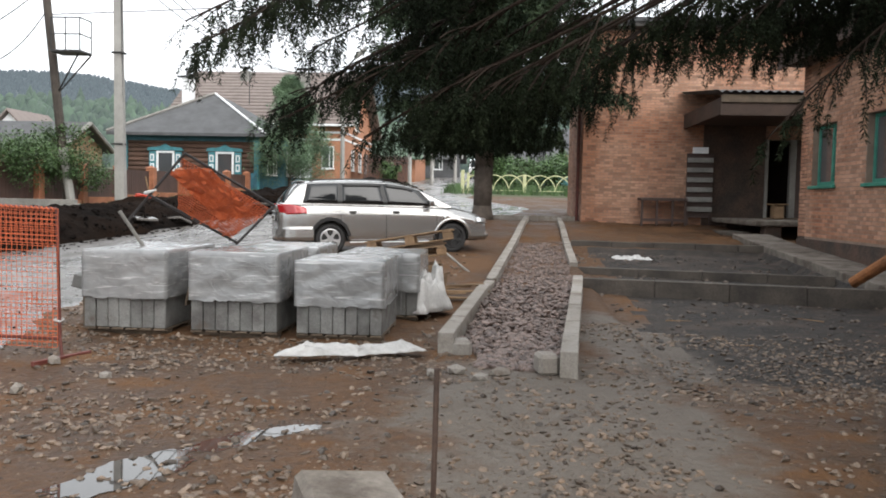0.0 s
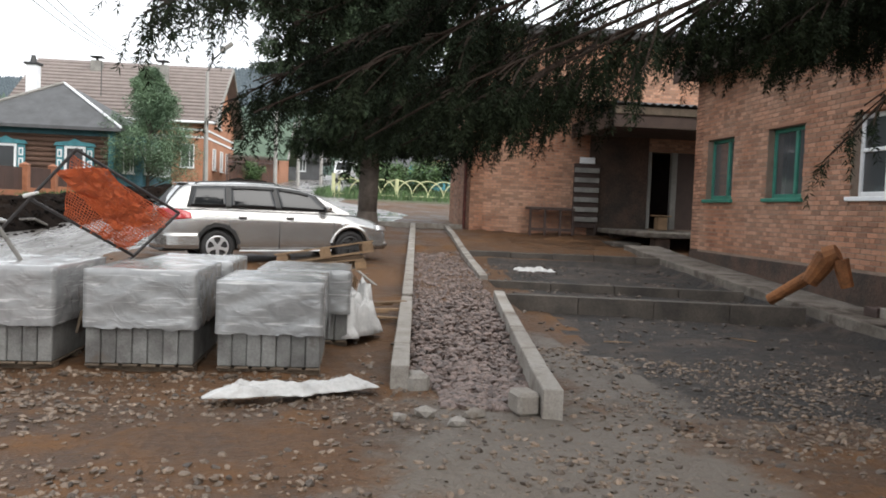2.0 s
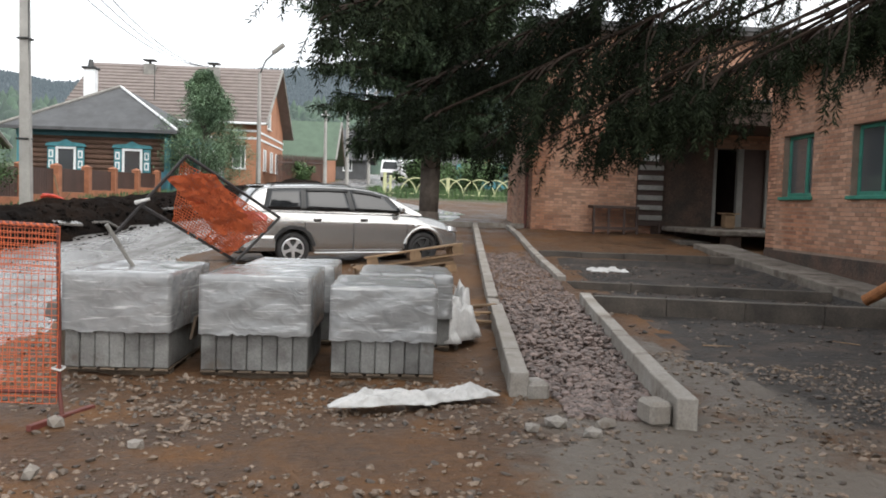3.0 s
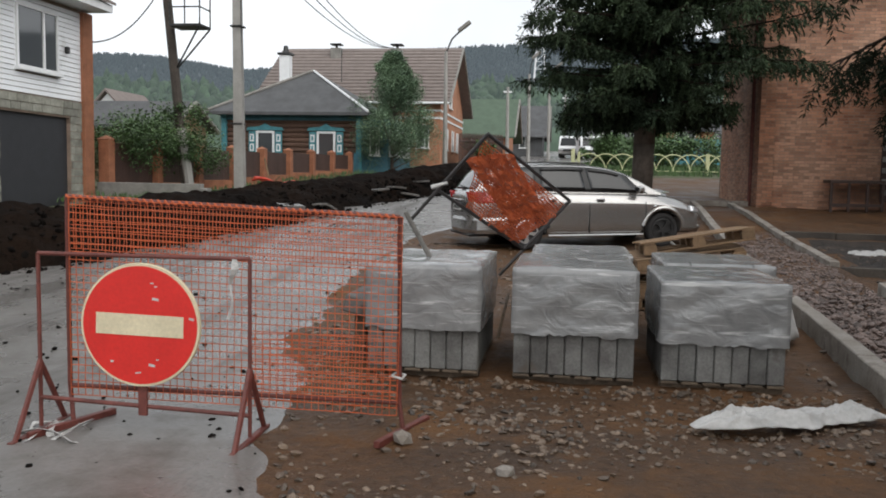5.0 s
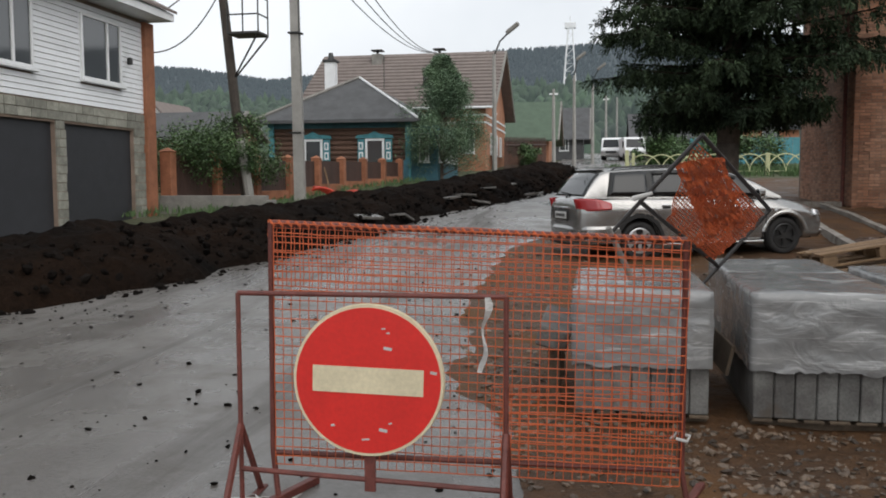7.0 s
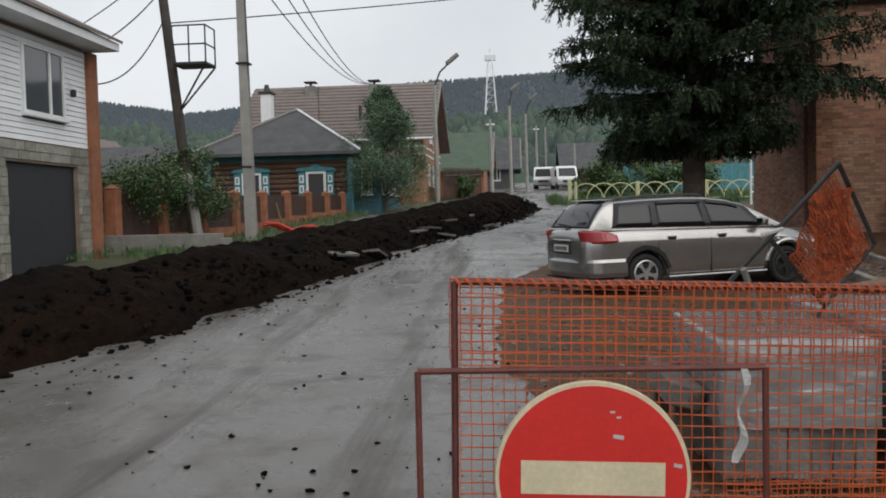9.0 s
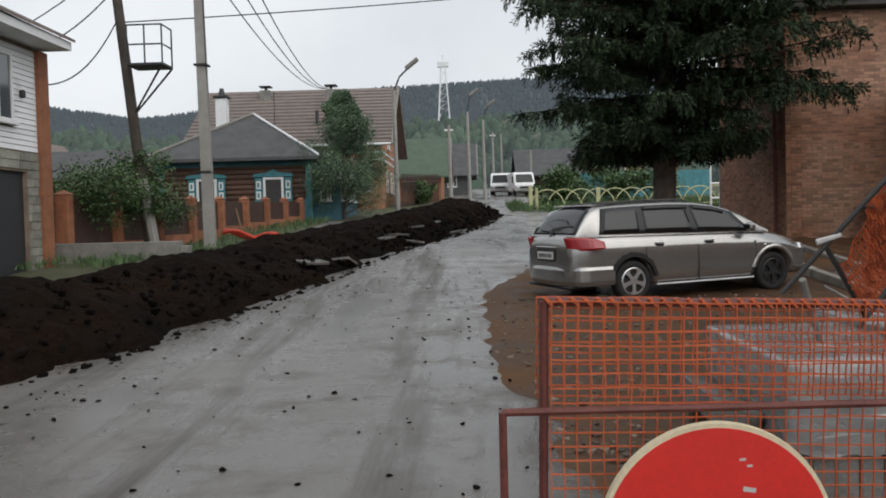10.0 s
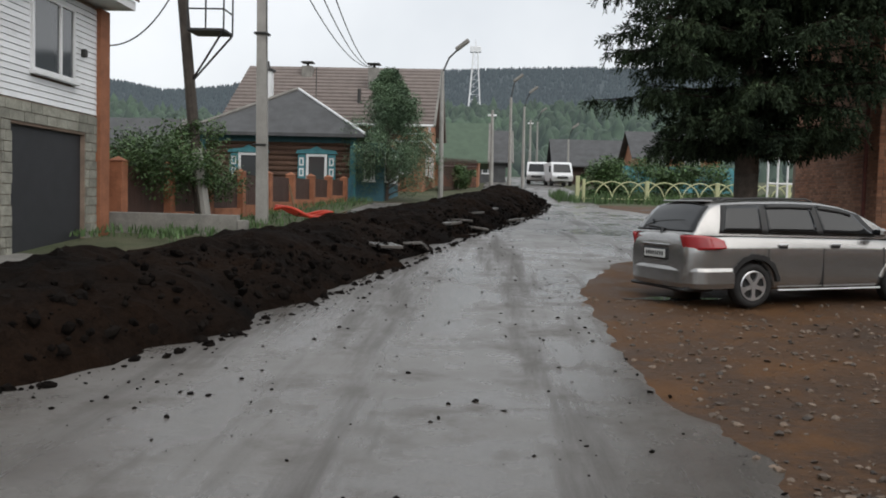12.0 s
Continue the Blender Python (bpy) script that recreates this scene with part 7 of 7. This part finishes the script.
def hill_z(x, y):
    d = math.hypot(x, y)
    az = math.atan2(x, y)
    top = ridge(az) * 620
    u = min(1, max(0, (d - 150) / 470))
    return 6 + (top - 6) * u ** 1.1 + 6 * noise.noise((x * 0.01, y * 0.01, 0)) * u


def build_hills():
    verts, faces = [], []
    azs = [radians(a) for a in range(-70, 71, 1)]
    ds = [150, 200, 250, 300, 350, 400, 450, 500, 550, 600, 640, 760]
    for a in azs:
        for d in ds:
            x, y = d * math.sin(a), d * math.cos(a)
            verts.append((x, y, hill_z(x, y) - (30 if d == 760 else 4)))
    n = len(ds)
    for i in range(len(azs) - 1):
        for j in range(n - 1):
            k = i * n + j
            faces.append((k, k + n, k + n + 1, k + 1))
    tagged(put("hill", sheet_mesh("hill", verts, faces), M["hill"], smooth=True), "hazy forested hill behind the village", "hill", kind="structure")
    rng = random.Random(77)
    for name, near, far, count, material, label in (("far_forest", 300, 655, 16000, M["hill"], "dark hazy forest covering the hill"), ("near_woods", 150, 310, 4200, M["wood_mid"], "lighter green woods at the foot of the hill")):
        verts, faces = [], []
        for k in range(count):
            a = radians(rng.uniform(-50, 38))
            d = math.sqrt(rng.uniform(near ** 2, far ** 2))
            if k % 5 == 0 and far > 600:
                d = rng.uniform(600, 645)
            x, y = d * math.sin(a), d * math.cos(a)
            z = hill_z(x, y) - 4
            leafy_ = far < 400 and rng.random() < 0.75
            h = rng.uniform(5, 9) if leafy_ else rng.uniform(3, 5.5) if far > 600 else rng.uniform(6, 11)
            r = h * (0.30 if leafy_ else 0.24)
            n0 = len(verts)
            levels = ((0.05, 0.9), (0.35, 1.0), (0.38, 0.75), (0.7, 0.5)) if not leafy_ else ((0.1, 0.5), (0.35, 1.0), (0.65, 0.95), (0.88, 0.55))
            m = 6
            for f, w in levels:
                for i in range(m):
                    b = 2 * math.pi * i / m + f * 5
                    jit = rng.uniform(0.7, 1.25)
                    verts.append((x + r * w * jit * math.cos(b), y + r * w * jit * math.sin(b), z + h * f * rng.uniform(0.93, 1.07)))
            verts.append((x, y, z + h))
            for lv in range(len(levels) - 1):
                for i in range(m):
                    j = (i + 1) % m
                    p, q = n0 + lv * m, n0 + (lv + 1) * m
                    faces.append((p + i, p + j, q + j, q + i))
            p = n0 + (len(levels) - 1) * m
            faces += [(p + i, p + (i + 1) % m, n0 + len(levels) * m) for i in range(m)]
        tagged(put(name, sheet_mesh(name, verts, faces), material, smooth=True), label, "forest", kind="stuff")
    t = thing("cell_tower", "pale lattice mast on the hillside", "mast")
    x, y = 350 * math.sin(radians(-2.37)), 350 * math.cos(radians(-2.37))
    z, h = 37, 27
    for sx in (-1, 1):
        for sy in (-1, 1):
            part("leg", tube(bmesh.new(), (x + 2.6 * sx, y + 2.6 * sy, z), (x + 0.8 * sx, y + 0.8 * sy, z + h), 0.28, sides=5), M["white"], t)
    for k in range(9):
        u, v = k / 9, (k + 1) / 9
        ra, rb = 2.6 - 1.8 * u, 2.6 - 1.8 * v
        part("brace", run(bmesh.new(), [(x - ra, y - ra, z + h * u), (x + rb, y - rb, z + h * v), (x - rb, y - rb, z + h * v)], 0.16, 4), M["white"], t)
    part("head", boxed(x - 2.2, x + 2.2, y - 1, y + 1, z + h - 1, z + h + 1.4, bevel=0.2), M["white"], t)
    part("spike", tube(bmesh.new(), (x, y, z + h), (x, y, z + h + 4), 0.2, sides=5), M["white"], t)


TIP = {"l": Vector((-3.76, 8.78, 1.42)), "t": Vector((-3.36, 8.74, 1.87)), "r": Vector((-2.70, 9.85, 1.33)), "b": Vector((-3.10, 9.72, 0.885))}
build_brick_building()
build_kerbs()
build_stacks()
build_car()
build_barriers()
build_fallen_barrier()
build_siding_house()
build_front_fence()
build_log_house()
build_far_houses()
build_van("van", "white van parked up the street", -2.4, 88, -95)
build_van("van", "white van with a dark windscreen up the street", -0.75, 84, -84)
build_poles()
build_trees()
build_arch_fence()
build_hills()
rail = thing("white_railing", "white metal railing behind the brick block", "railing")
for k in range(5):
    part("post", tube(bmesh.new(), (5.9 + k * 0.55, 45 + 0.3 * k, 1.6), (5.9 + k * 0.55, 45 + 0.3 * k, 4.3), 0.05, sides=6), M["white"], rail)
for z in (2.3, 3.0, 4.2):
    part("rail", tube(bmesh.new(), (5.9, 45, z), (8.1, 46.2, z), 0.045, sides=6), M["white"], rail)


# ---- stones, gravel, crumbs and clods ----
def stone_shape(rng):
    bm = bmesh.new()
    bmesh.ops.create_icosphere(bm, subdivisions=1, radius=1.0)
    vs = [Vector(v.co) * rng.uniform(0.7, 1.25) for v in bm.verts]
    fs = [[v.index for v in f.verts] for f in bm.faces]
    bm.free()
    return vs, fs


def scatter(name, label, category, count, where, size, material, seed, flat=0.55, parent=None):
    """Loose pieces lying on the surface that where() gives, joined as one stuff object."""
    rng = random.Random(seed)
    shapes = [stone_shape(rng) for k in range(7)]
    verts, faces = [], []
    for k in range(count):
        spot = where(rng)
        if spot is None:
            continue
        x, y, z, s = spot
        r = size(rng) * s
        vs, fs = shapes[rng.randrange(7)]
        a = rng.uniform(0, 6.28)
        ca, sa = math.cos(a) * r, math.sin(a) * r
        wide = rng.uniform(0.6, 1.0)
        h = r * flat * rng.uniform(0.7, 1.2)
        n = len(verts)
        tx, ty = rng.uniform(-0.25, 0.25), rng.uniform(-0.25, 0.25)
        for v in vs:
            px, py = v.x * ca - v.y * wide * sa, v.x * sa + v.y * wide * ca
            verts.append((x + px, y + py, z + v.z * h + px * tx + py * ty + h * 0.25))
        faces += [[n + i for i in f] for f in fs]
    ob = put(name, sheet_mesh(name, verts, faces), material, parent)
    return tagged(ob, label, category, kind="stuff")


def power(lo, hi, k):
    return lambda rng: lo + (hi - lo) * rng.random() ** k


def west_kerb_x(y):
    return -0.5 + (y - 7.75) * 0.0669


def east_kerb_x(y):
    return 0.57 + (y - 6.95) * 0.099 if y < 14.2 else 1.30 + (y - 15.4) * 0.0396


def on_yard(rng):
    x, y = rng.uniform(-6.3, 4.5), 2.2 + 7.6 * rng.random() ** 1.15
    if x < road_right(y) + 0.1 or (y > 8.15 and -4.3 < x < -0.5):
        return None
    if noise.noise((x * 0.9, y * 0.9, 4)) + rng.uniform(-0.4, 0.4) < -0.15 or (x > 1.0 and y < 6 and rng.random() < 0.6):
        return None
    return x, y, dirt_z(x, y), 1


def on_yard_far(rng):
    x, y = rng.uniform(-5.8, -0.7), 8 + 9 * rng.random() ** 2
    if x < road_right(y) or (8.2 < y < 11.1 and -4.5 < x < -0.9):
        return None
    return x, y, dirt_z(x, y), 1


def on_path(rng):
    y = 7.2 + 12.5 * rng.random() ** 1.5
    a, b = west_kerb_x(y) + 0.08, east_kerb_x(y) - 0.08
    x = rng.uniform(a, b)
    heap = 0.10 * max(0, 1 - abs(y - 10.5) / 3.4)
    if y < 7.9 and x < -0.2:
        return None
    return x, y, ground_z(y) + lumps(x, y) + heap * rng.random(), 1 if y < 13 else 0.7


def on_bed(rng):
    x, y = rng.uniform(1.5, 5.6), 5.6 + 13.0 * rng.random() ** 0.9
    if noise.noise((x * 1.3, y * 1.3, 8)) + rng.uniform(-0.5, 0.5) < 0.0:
        return None
    return x, y, dirt_z(x, y), 1


def on_road(rng):
    y = 5.0 + 30 * rng.random() ** 1.7
    right = road_right(y)
    edge = rng.random()
    x = right - 4.5 * edge ** 1.6 if rng.random() < 0.6 else mound_edge(y) + 1.6 * rng.random() ** 2
    if x > right + 0.2:
        return None
    return x, y, ground_z(y) + 0.012, 1


def on_bank(rng):
    y = rng.uniform(8, 46)
    u = rng.random() ** 1.4
    e = mound_edge(y)
    h = 0.85 * math.sin(math.pi * min(1, u * 0.52)) ** 0.8
    return e + 0.25 - 2.2 * u, y, ground_z(y) + (h * bank_top(y) / 0.92 if u > 0.1 else 0.0), 1


scatter("rubble", "wet brown and grey stones strewn over the yard", "stones", 40000, on_yard, power(0.006, 0.036, 2.8), M["stone"], 5)
scatter("rubble", "wet stones scattered round the stacks and the car", "stones", 3200, on_yard_far, power(0.010, 0.045, 2.8), M["stone"], 6)
scatter("gravel", "crushed reddish gravel filling the path", "gravel", 9000, on_path, power(0.016, 0.055, 1.6), M["gravel"], 7)
scatter("bed_debris", "clods and stones on the dark beds", "stones", 4200, on_bed, power(0.008, 0.055, 3.0), M["bed_stone"], 8)
scatter("road_crumbs", "black crumbs of earth on the wet asphalt", "crumbs", 1700, on_road, power(0.005, 0.034, 3.4), M["clod"], 9)

scatter("earth_clods", "black clods rolled down the earth bank", "clods", 3600, on_bank, power(0.015, 0.085, 3.2), M["clod"], 10, 0.8)


# ---- crumpled sheeting ----
def crumple(name, label, category, origin, along, across, height, seed, material, nu=80, nv=26):
    """A crumpled sheet lying on the ground in folds."""
    o, a, b = Vector(origin), Vector(along), Vector(across)
    verts, faces = [], []
    for i in range(nu + 1):
        u = i / nu
        for j in range(nv + 1):
            v = j / nv
            w = (0.35 + math.sin(math.pi * min(1, max(0, u))) ** 0.6) * (1 + 0.6 * noise.noise((u * 4, seed, 0)) + 0.25 * noise.noise((u * 14, seed, 6)))
            p = o + a * u + b * ((v - 0.5) * w + 0.5 * noise.noise((u * 3.0, seed, 4)) + 0.12 * noise.noise((u * 20, v * 3, seed)))
            fold = 0.25 + 0.6 * abs(noise.noise((u * 4, v * 2.2, seed))) + 0.45 * abs(noise.noise((u * 9 + v * 4, v * 3, seed + 2))) + 0.3 * abs(noise.noise((u * 21 - v * 6, v * 8, seed + 5)))
            rim = min(1, 4 * v, 4 * (1 - v), 6 * u, 6 * (1 - u))
            p.z = o.z + height * fold * rim * 1.5 + 0.01
            verts.append(p)
    for i in range(nu):
        for j in range(nv):
            k = i * (nv + 1) + j
            faces.append((k, k + nv + 1, k + nv + 2, k + 1))
    ob = put(name, sheet_mesh(name, verts, faces), material, smooth=True)
    so = ob.modifiers.new("skin", "SOLIDIFY")
    so.thickness = 0.004
    return tagged(ob, label, category)


crumple("plastic_sheet", "crumpled white plastic sheet lying in the mud", "sheet", (-1.95, 7.15, 0.05), (1.28, 0.50, 0), (-0.05, 0.20, 0), 0.085, 3, M["sheet"])
crumple("plastic_sheet", "dirty white sheet hanging beside the blocks", "sheet", (-0.92, 9.55, 0.12), (0.10, 1.0, 0), (0.30, 0.0, 0), 0.42, 9, M["sheet"], 30, 16)
# Two white sheets stand in for puddle patches that reflect the pale sky.
crumple("litter", "flat white sheet standing for a pale puddle patch at the road edge", "litter", (-5.82, 13.48, 0.09), (0.36, 0.02, 0), (0.0, 0.18, 0), 0.02, 21, M["sheet"], 16, 8)
crumple("litter", "small white scrap standing for a pale puddle patch at the road edge", "litter", (-5.52, 12.92, 0.08), (0.18, -0.10, 0), (0.06, 0.10, 0), 0.03, 25, M["sheet"], 12, 8)
crumple("white_sacks", "pale torn sacks lying in the bed", "sacks", (2.25, 17.9, 0.24), (0.95, 0.1, 0), (-0.05, 0.35, 0), 0.12, 14, M["sheet"], 30, 14)


# ---- timber, pipes, small site things ----
def pallet(at, label):
    p = thing("pallet", label, "pallet", "pallets behind the stacks", m=at)
    rng = random.Random(int(at.translation.x * 977))
    for y in (-0.36, 0.0, 0.36):
        part("runner", boxed(-0.6, 0.6, y - 0.05, y + 0.05, 0.0, 0.02, bevel=0.003), M["timber"], p)
        for x in (-0.53, 0.0, 0.53):
            part("block", boxed(x - 0.07, x + 0.07, y - 0.05, y + 0.05, 0.021, 0.10, bevel=0.004), M["timber"], p)
    for x in (-0.53, 0.0, 0.53):
        part("bearer", boxed(x - 0.06, x + 0.06, -0.41, 0.41, 0.101, 0.121, bevel=0.003), M["timber"], p)
    for k in range(6):
        y = -0.36 + 0.144 * k
        part("board", boxed(-0.6 + rng.uniform(-0.03, 0.03), 0.6 + rng.uniform(-0.03, 0.03), y - 0.048, y + 0.048, 0.122, 0.142, bevel=0.003), M["timber"], p)


def timber_pile():
    g = ground_z(11.9)
    pallet(pose(-1.45, 11.95, g + 0.01, 0, 0, 6), "weathered wooden pallet lying on the ground")
    pallet(pose(-1.38, 11.95, g + 0.155, 0, 0, 2), "weathered wooden pallet lying on another pallet")
    pallet(pose(-1.50, 11.95, g + 0.30, 0, 0, -4), "weathered wooden pallet in a low heap")
    pallet(pose(-1.40, 11.93, g + 0.52, 2, -8, 8), "broken wooden pallet tilted on the heap")
    pallet(pose(-1.28, 11.98, g + 0.69, -3, -10, 3), "broken wooden pallet tilted on top of the heap")
    part_rng = random.Random(12)
    for k in range(5):
        ln = part_rng.uniform(0.8, 1.4)
        ob = part("plank", boxed(-ln / 2, ln / 2, -0.05, 0.05, -0.012, 0.012, bevel=0.003), M["timber"])
        ob.matrix_world = pose(-0.75 + part_rng.uniform(-0.3, 0.2), 11.2 + 0.1 * k, g + 0.05 + 0.03 * k, 0, part_rng.uniform(-3, 3), part_rng.uniform(-10, 30))
        tagged(ob, "loose weathered plank beside the pallets", "plank", "loose planks")


timber_pile()


def site_bits():
    e = thing("rusty_pipe", "orange rusty bent pipe leaning on the concrete strip", "pipe")
    bm = tube(bmesh.new(), (5.22, 12.95, 0.34), (5.62, 12.42, 0.80), 0.085, 0.095, sides=12)
    part("stem", bm, M["rust_pipe"], e)
    bm = tube(bmesh.new(), (5.56, 12.48, 0.66), (5.70, 12.30, 1.02), 0.12, 0.17, sides=12)
    tube(bm, (5.70, 12.30, 1.02), (5.80, 12.20, 1.10), 0.17, 0.13, sides=12)
    tube(bm, (5.82, 12.18, 1.00), (5.92, 12.12, 0.62), 0.12, 0.09, sides=10)
    part("head", bm, M["rust_pipe"], e, smooth=False)
    for x, y, dx, dy, m, label in ((5.75, 11.15, 0.10, 0.14, "brick", "dark brick lying on the concrete strip"), (5.85, 10.2, 0.11, 0.16, "brick", "dark brick lying on the concrete strip")):
        tagged(part("loose_brick", boxed(x - dx, x + dx, y - dy, y + dy, ground_z(y) + 0.25, ground_z(y) + 0.37, bevel=0.008), M["door_brown"]), label, "brick", "bricks on the strip")
    tagged(part("kerb_offcut", boxed(5.68, 5.84, 10.4, 11.0, ground_z(11) + 0.25, ground_z(11) + 0.39, bevel=0.01), M["kerb"]), "grey kerb offcut lying on the concrete strip", "kerb offcut")
    tagged(part("stake", tube(bmesh.new(), (-0.21, 2.72, -0.1), (-0.20, 2.70, 0.88), 0.010, 0.010, sides=8), M["fascia"]), "thin rusty steel stake driven into the ground", "stake")
    b = part("standing_block", boxed(-0.15, 0.15, -0.14, 0.14, -0.62, 0, bevel=0.02), M["kerb_muddy"])
    b.matrix_world = pose(-0.42, 2.42, 0.58, 4, 6, 24)
    tagged(b, "upright rough concrete block by the stake", "concrete block")
    # steel rods and a prop among the stacks
    for a, b_, label in (((-3.80, 8.75, 0.86), (-3.98, 8.55, 1.25), "grey steel rod standing out of a wrapped stack"), ((-0.55, 14.6, 0.2), (-1.15, 15.1, 0.62), "grey wooden prop leaning near the car")):
        tagged(part("rod", tube(bmesh.new(), a, b_, 0.02, sides=8), M["concrete"]), label, "rod")
    pl = part("plank", box(bmesh.new(), -0.10, 0.10, -0.6, 0.6, -0.012, 0.012, bevel=0.004), M["muddy_timber"])
    pl.matrix_world = pose(-3.22, 9.0, 0.40, 0, -78, 2)
    tagged(pl, "muddy plank wedged between two stacks", "plank")
    kb = thing("kerb_block", "grey kerb block tilted beside a wrapped stack on stubs", "kerb block")
    part("stone", box(bmesh.new(), -0.11, 0.11, -0.52, 0.52, -0.07, 0.07, bevel=0.012, m=pose(-4.34, 8.98, 0.50, 0, 14, 0)), M["block"], kb)
    for y in (8.55, 9.32):
        part("stub", boxed(-4.38, -4.29, y, y + 0.10, -0.02, 0.44, bevel=0.006), M["muddy_timber"], kb)
    rng = random.Random(3)
    for k in range(8):
        x, y = rng.uniform(2.0, 5.0), rng.uniform(6.5, 11.5)
        st = tube(bmesh.new(), (0, 0, 0), (rng.uniform(0.2, 0.5), rng.uniform(-0.1, 0.1), 0.03), 0.008, 0.004, sides=5)
        ob = part("stick", st, M["timber"])
        ob.matrix_world = pose(x, y, dirt_z(x, y) + 0.015, 0, 0, rng.uniform(0, 360))
        tagged(ob, "thin pale stick lying on the bed", "stick", "sticks on the bed")
    for x, y, w, d in ((-0.35, 6.95, 0.16, 0.10), (-0.15, 6.7, 0.12, 0.12), (-0.55, 6.8, 0.10, 0.09), (0.0, 7.0, 0.2, 0.06), (-3.6, 6.55, 0.1, 0.07), (-3.0, 6.2, 0.08, 0.08), (-3.35, 5.6, 0.09, 0.06)):
        vs, fs = stone_shape(rng)
        ob = put("rock", sheet_mesh("rock", [(v.x * w * 0.6, v.y * d * 0.7, v.z * 0.045) for v in vs], fs), M["kerb"])
        ob.matrix_world = pose(x, y, dirt_z(x, y) + 0.03, 0, 0, rng.uniform(0, 180))
        tagged(ob, "broken grey concrete lump in the mud", "rock", "concrete lumps")
    h = thing("red_pipe", "bundle of red plastic pipe behind the earth bank", "pipe")
    for k in range(3):
        pts = [(-13.4 + i * 0.16, 30.0 - i * 0.09 + 0.15 * k, 1.35 + 0.10 * math.sin(i * 0.55 + k) - 0.012 * i) for i in range(13)]
        part("pipe_length", run(bmesh.new(), pts, 0.05, 8), M["red_hose"], h)
    for a, b_ in (((-12.7, 29.8, 1.2), (-12.95, 29.9, 2.1)), ((-12.6, 29.6, 1.2), (-12.3, 29.6, 1.5))):
        part("stake", tube(bmesh.new(), a, b_, 0.03, sides=6), M["timber"], h)
    # slabs dug up on the bank
    for k in range(9):
        y = rng.uniform(20, 34)
        x = mound_edge(y) - rng.uniform(-0.2, 0.9)
        ob = part("asphalt_slab", boxed(-0.28, 0.28, -0.2, 0.2, -0.03, 0.03, bevel=0.01), M["asphalt"])
        ob.matrix_world = pose(x, y, ground_z(y) + 0.08 + max(0, mound_edge(y) - x) * 0.5, rng.uniform(-14, 14), rng.uniform(-6, 20), rng.uniform(0, 180))
        tagged(ob, "broken slab of old asphalt on the bank", "asphalt slab", "asphalt slabs")


site_bits()


def puddle(x, y, a, b, turn, seed, z=None):
    pts = []
    for k in range(120):
        t = 2 * math.pi * k / 120
        r = 1 + 0.4 * noise.noise((math.cos(t) * 1.6, math.sin(t) * 1.6, seed)) + 0.3 * noise.noise((math.cos(t) * 5, math.sin(t) * 5, seed)) + 0.14 * noise.noise((math.cos(t) * 14, math.sin(t) * 14, seed))
        u, v = a * r * math.cos(t), b * r * math.sin(t)
        c, s = math.cos(radians(turn)), math.sin(radians(turn))
        pts.append((x + u * c - v * s, y + u * s + v * c))
    level = (ground_z(y) + 0.014) if z is None else ground_z(y) + z
    bm = bmesh.new()
    prism(bm, pts, level - 0.05, level, "z")
    tagged(part("puddle", bm, M["water"]), "shallow puddle of rain water reflecting the sky", "puddle", "puddles", "structure")


for p in ((-1.88, 4.1, 0.45, 0.17, 66, 3, -0.004), (-1.5, 4.75, 0.38, 0.13, 52, 4, -0.004), (-1.25, 5.0, 0.2, 0.07, 30, 8, -0.002), (-4.3, 17.2, 0.8, 0.3, 15, 5, 0.0)):
    puddle(*p)


# ---- grass ----
def grass(name, label, spots, seed, high, material):
    rng = random.Random(seed)
    verts, faces = [], []
    for x0, x1, y0, y1, count in spots:
        for k in range(count):
            x, y = rng.uniform(x0, x1), rng.uniform(y0, y1)
            if noise.noise((x * 1.1, y * 1.1, seed)) + rng.uniform(-0.3, 0.3) < -0.05:
                continue
            z = ground_z(y)
            h = high * rng.uniform(0.4, 1.2)
            a = rng.uniform(0, 6.28)
            w = 0.012 + 0.02 * rng.random()
            dx, dy = math.cos(a) * w, math.sin(a) * w
            lx, ly = rng.uniform(-0.4, 0.4) * h, rng.uniform(-0.4, 0.4) * h
            n = len(verts)
            verts += [(x - dx, y - dy, z), (x + dx, y + dy, z), (x + lx * 0.4 + dx * 0.8, y + ly * 0.4 + dy * 0.8, z + h * 0.6), (x + lx, y + ly, z + h)]
            faces += [(n, n + 1, n + 2), (n, n + 2, n + 3)]
    tagged(put(name, sheet_mesh(name, verts, faces), material), label, "grass", kind="stuff")


grass("grass", "rough green weeds along the garages and low wall", ((-16.2, -13.6, 22.6, 24.6, 600), (-16.1, -12.6, 25.0, 26.2, 380), (-14.6, -12.4, 26, 46, 2000), (-13.4, -12.2, 21, 24.5, 300)), 3, 0.2, M["leaf"])
grass("grass", "rough grass behind the arched fence", ((-3.5, 12, 47.5, 56, 9000),), 4, 0.5, M["leaf"])

# ---- bricks ----
for job in BRICK_JOBS:
    lay_bricks(*job)
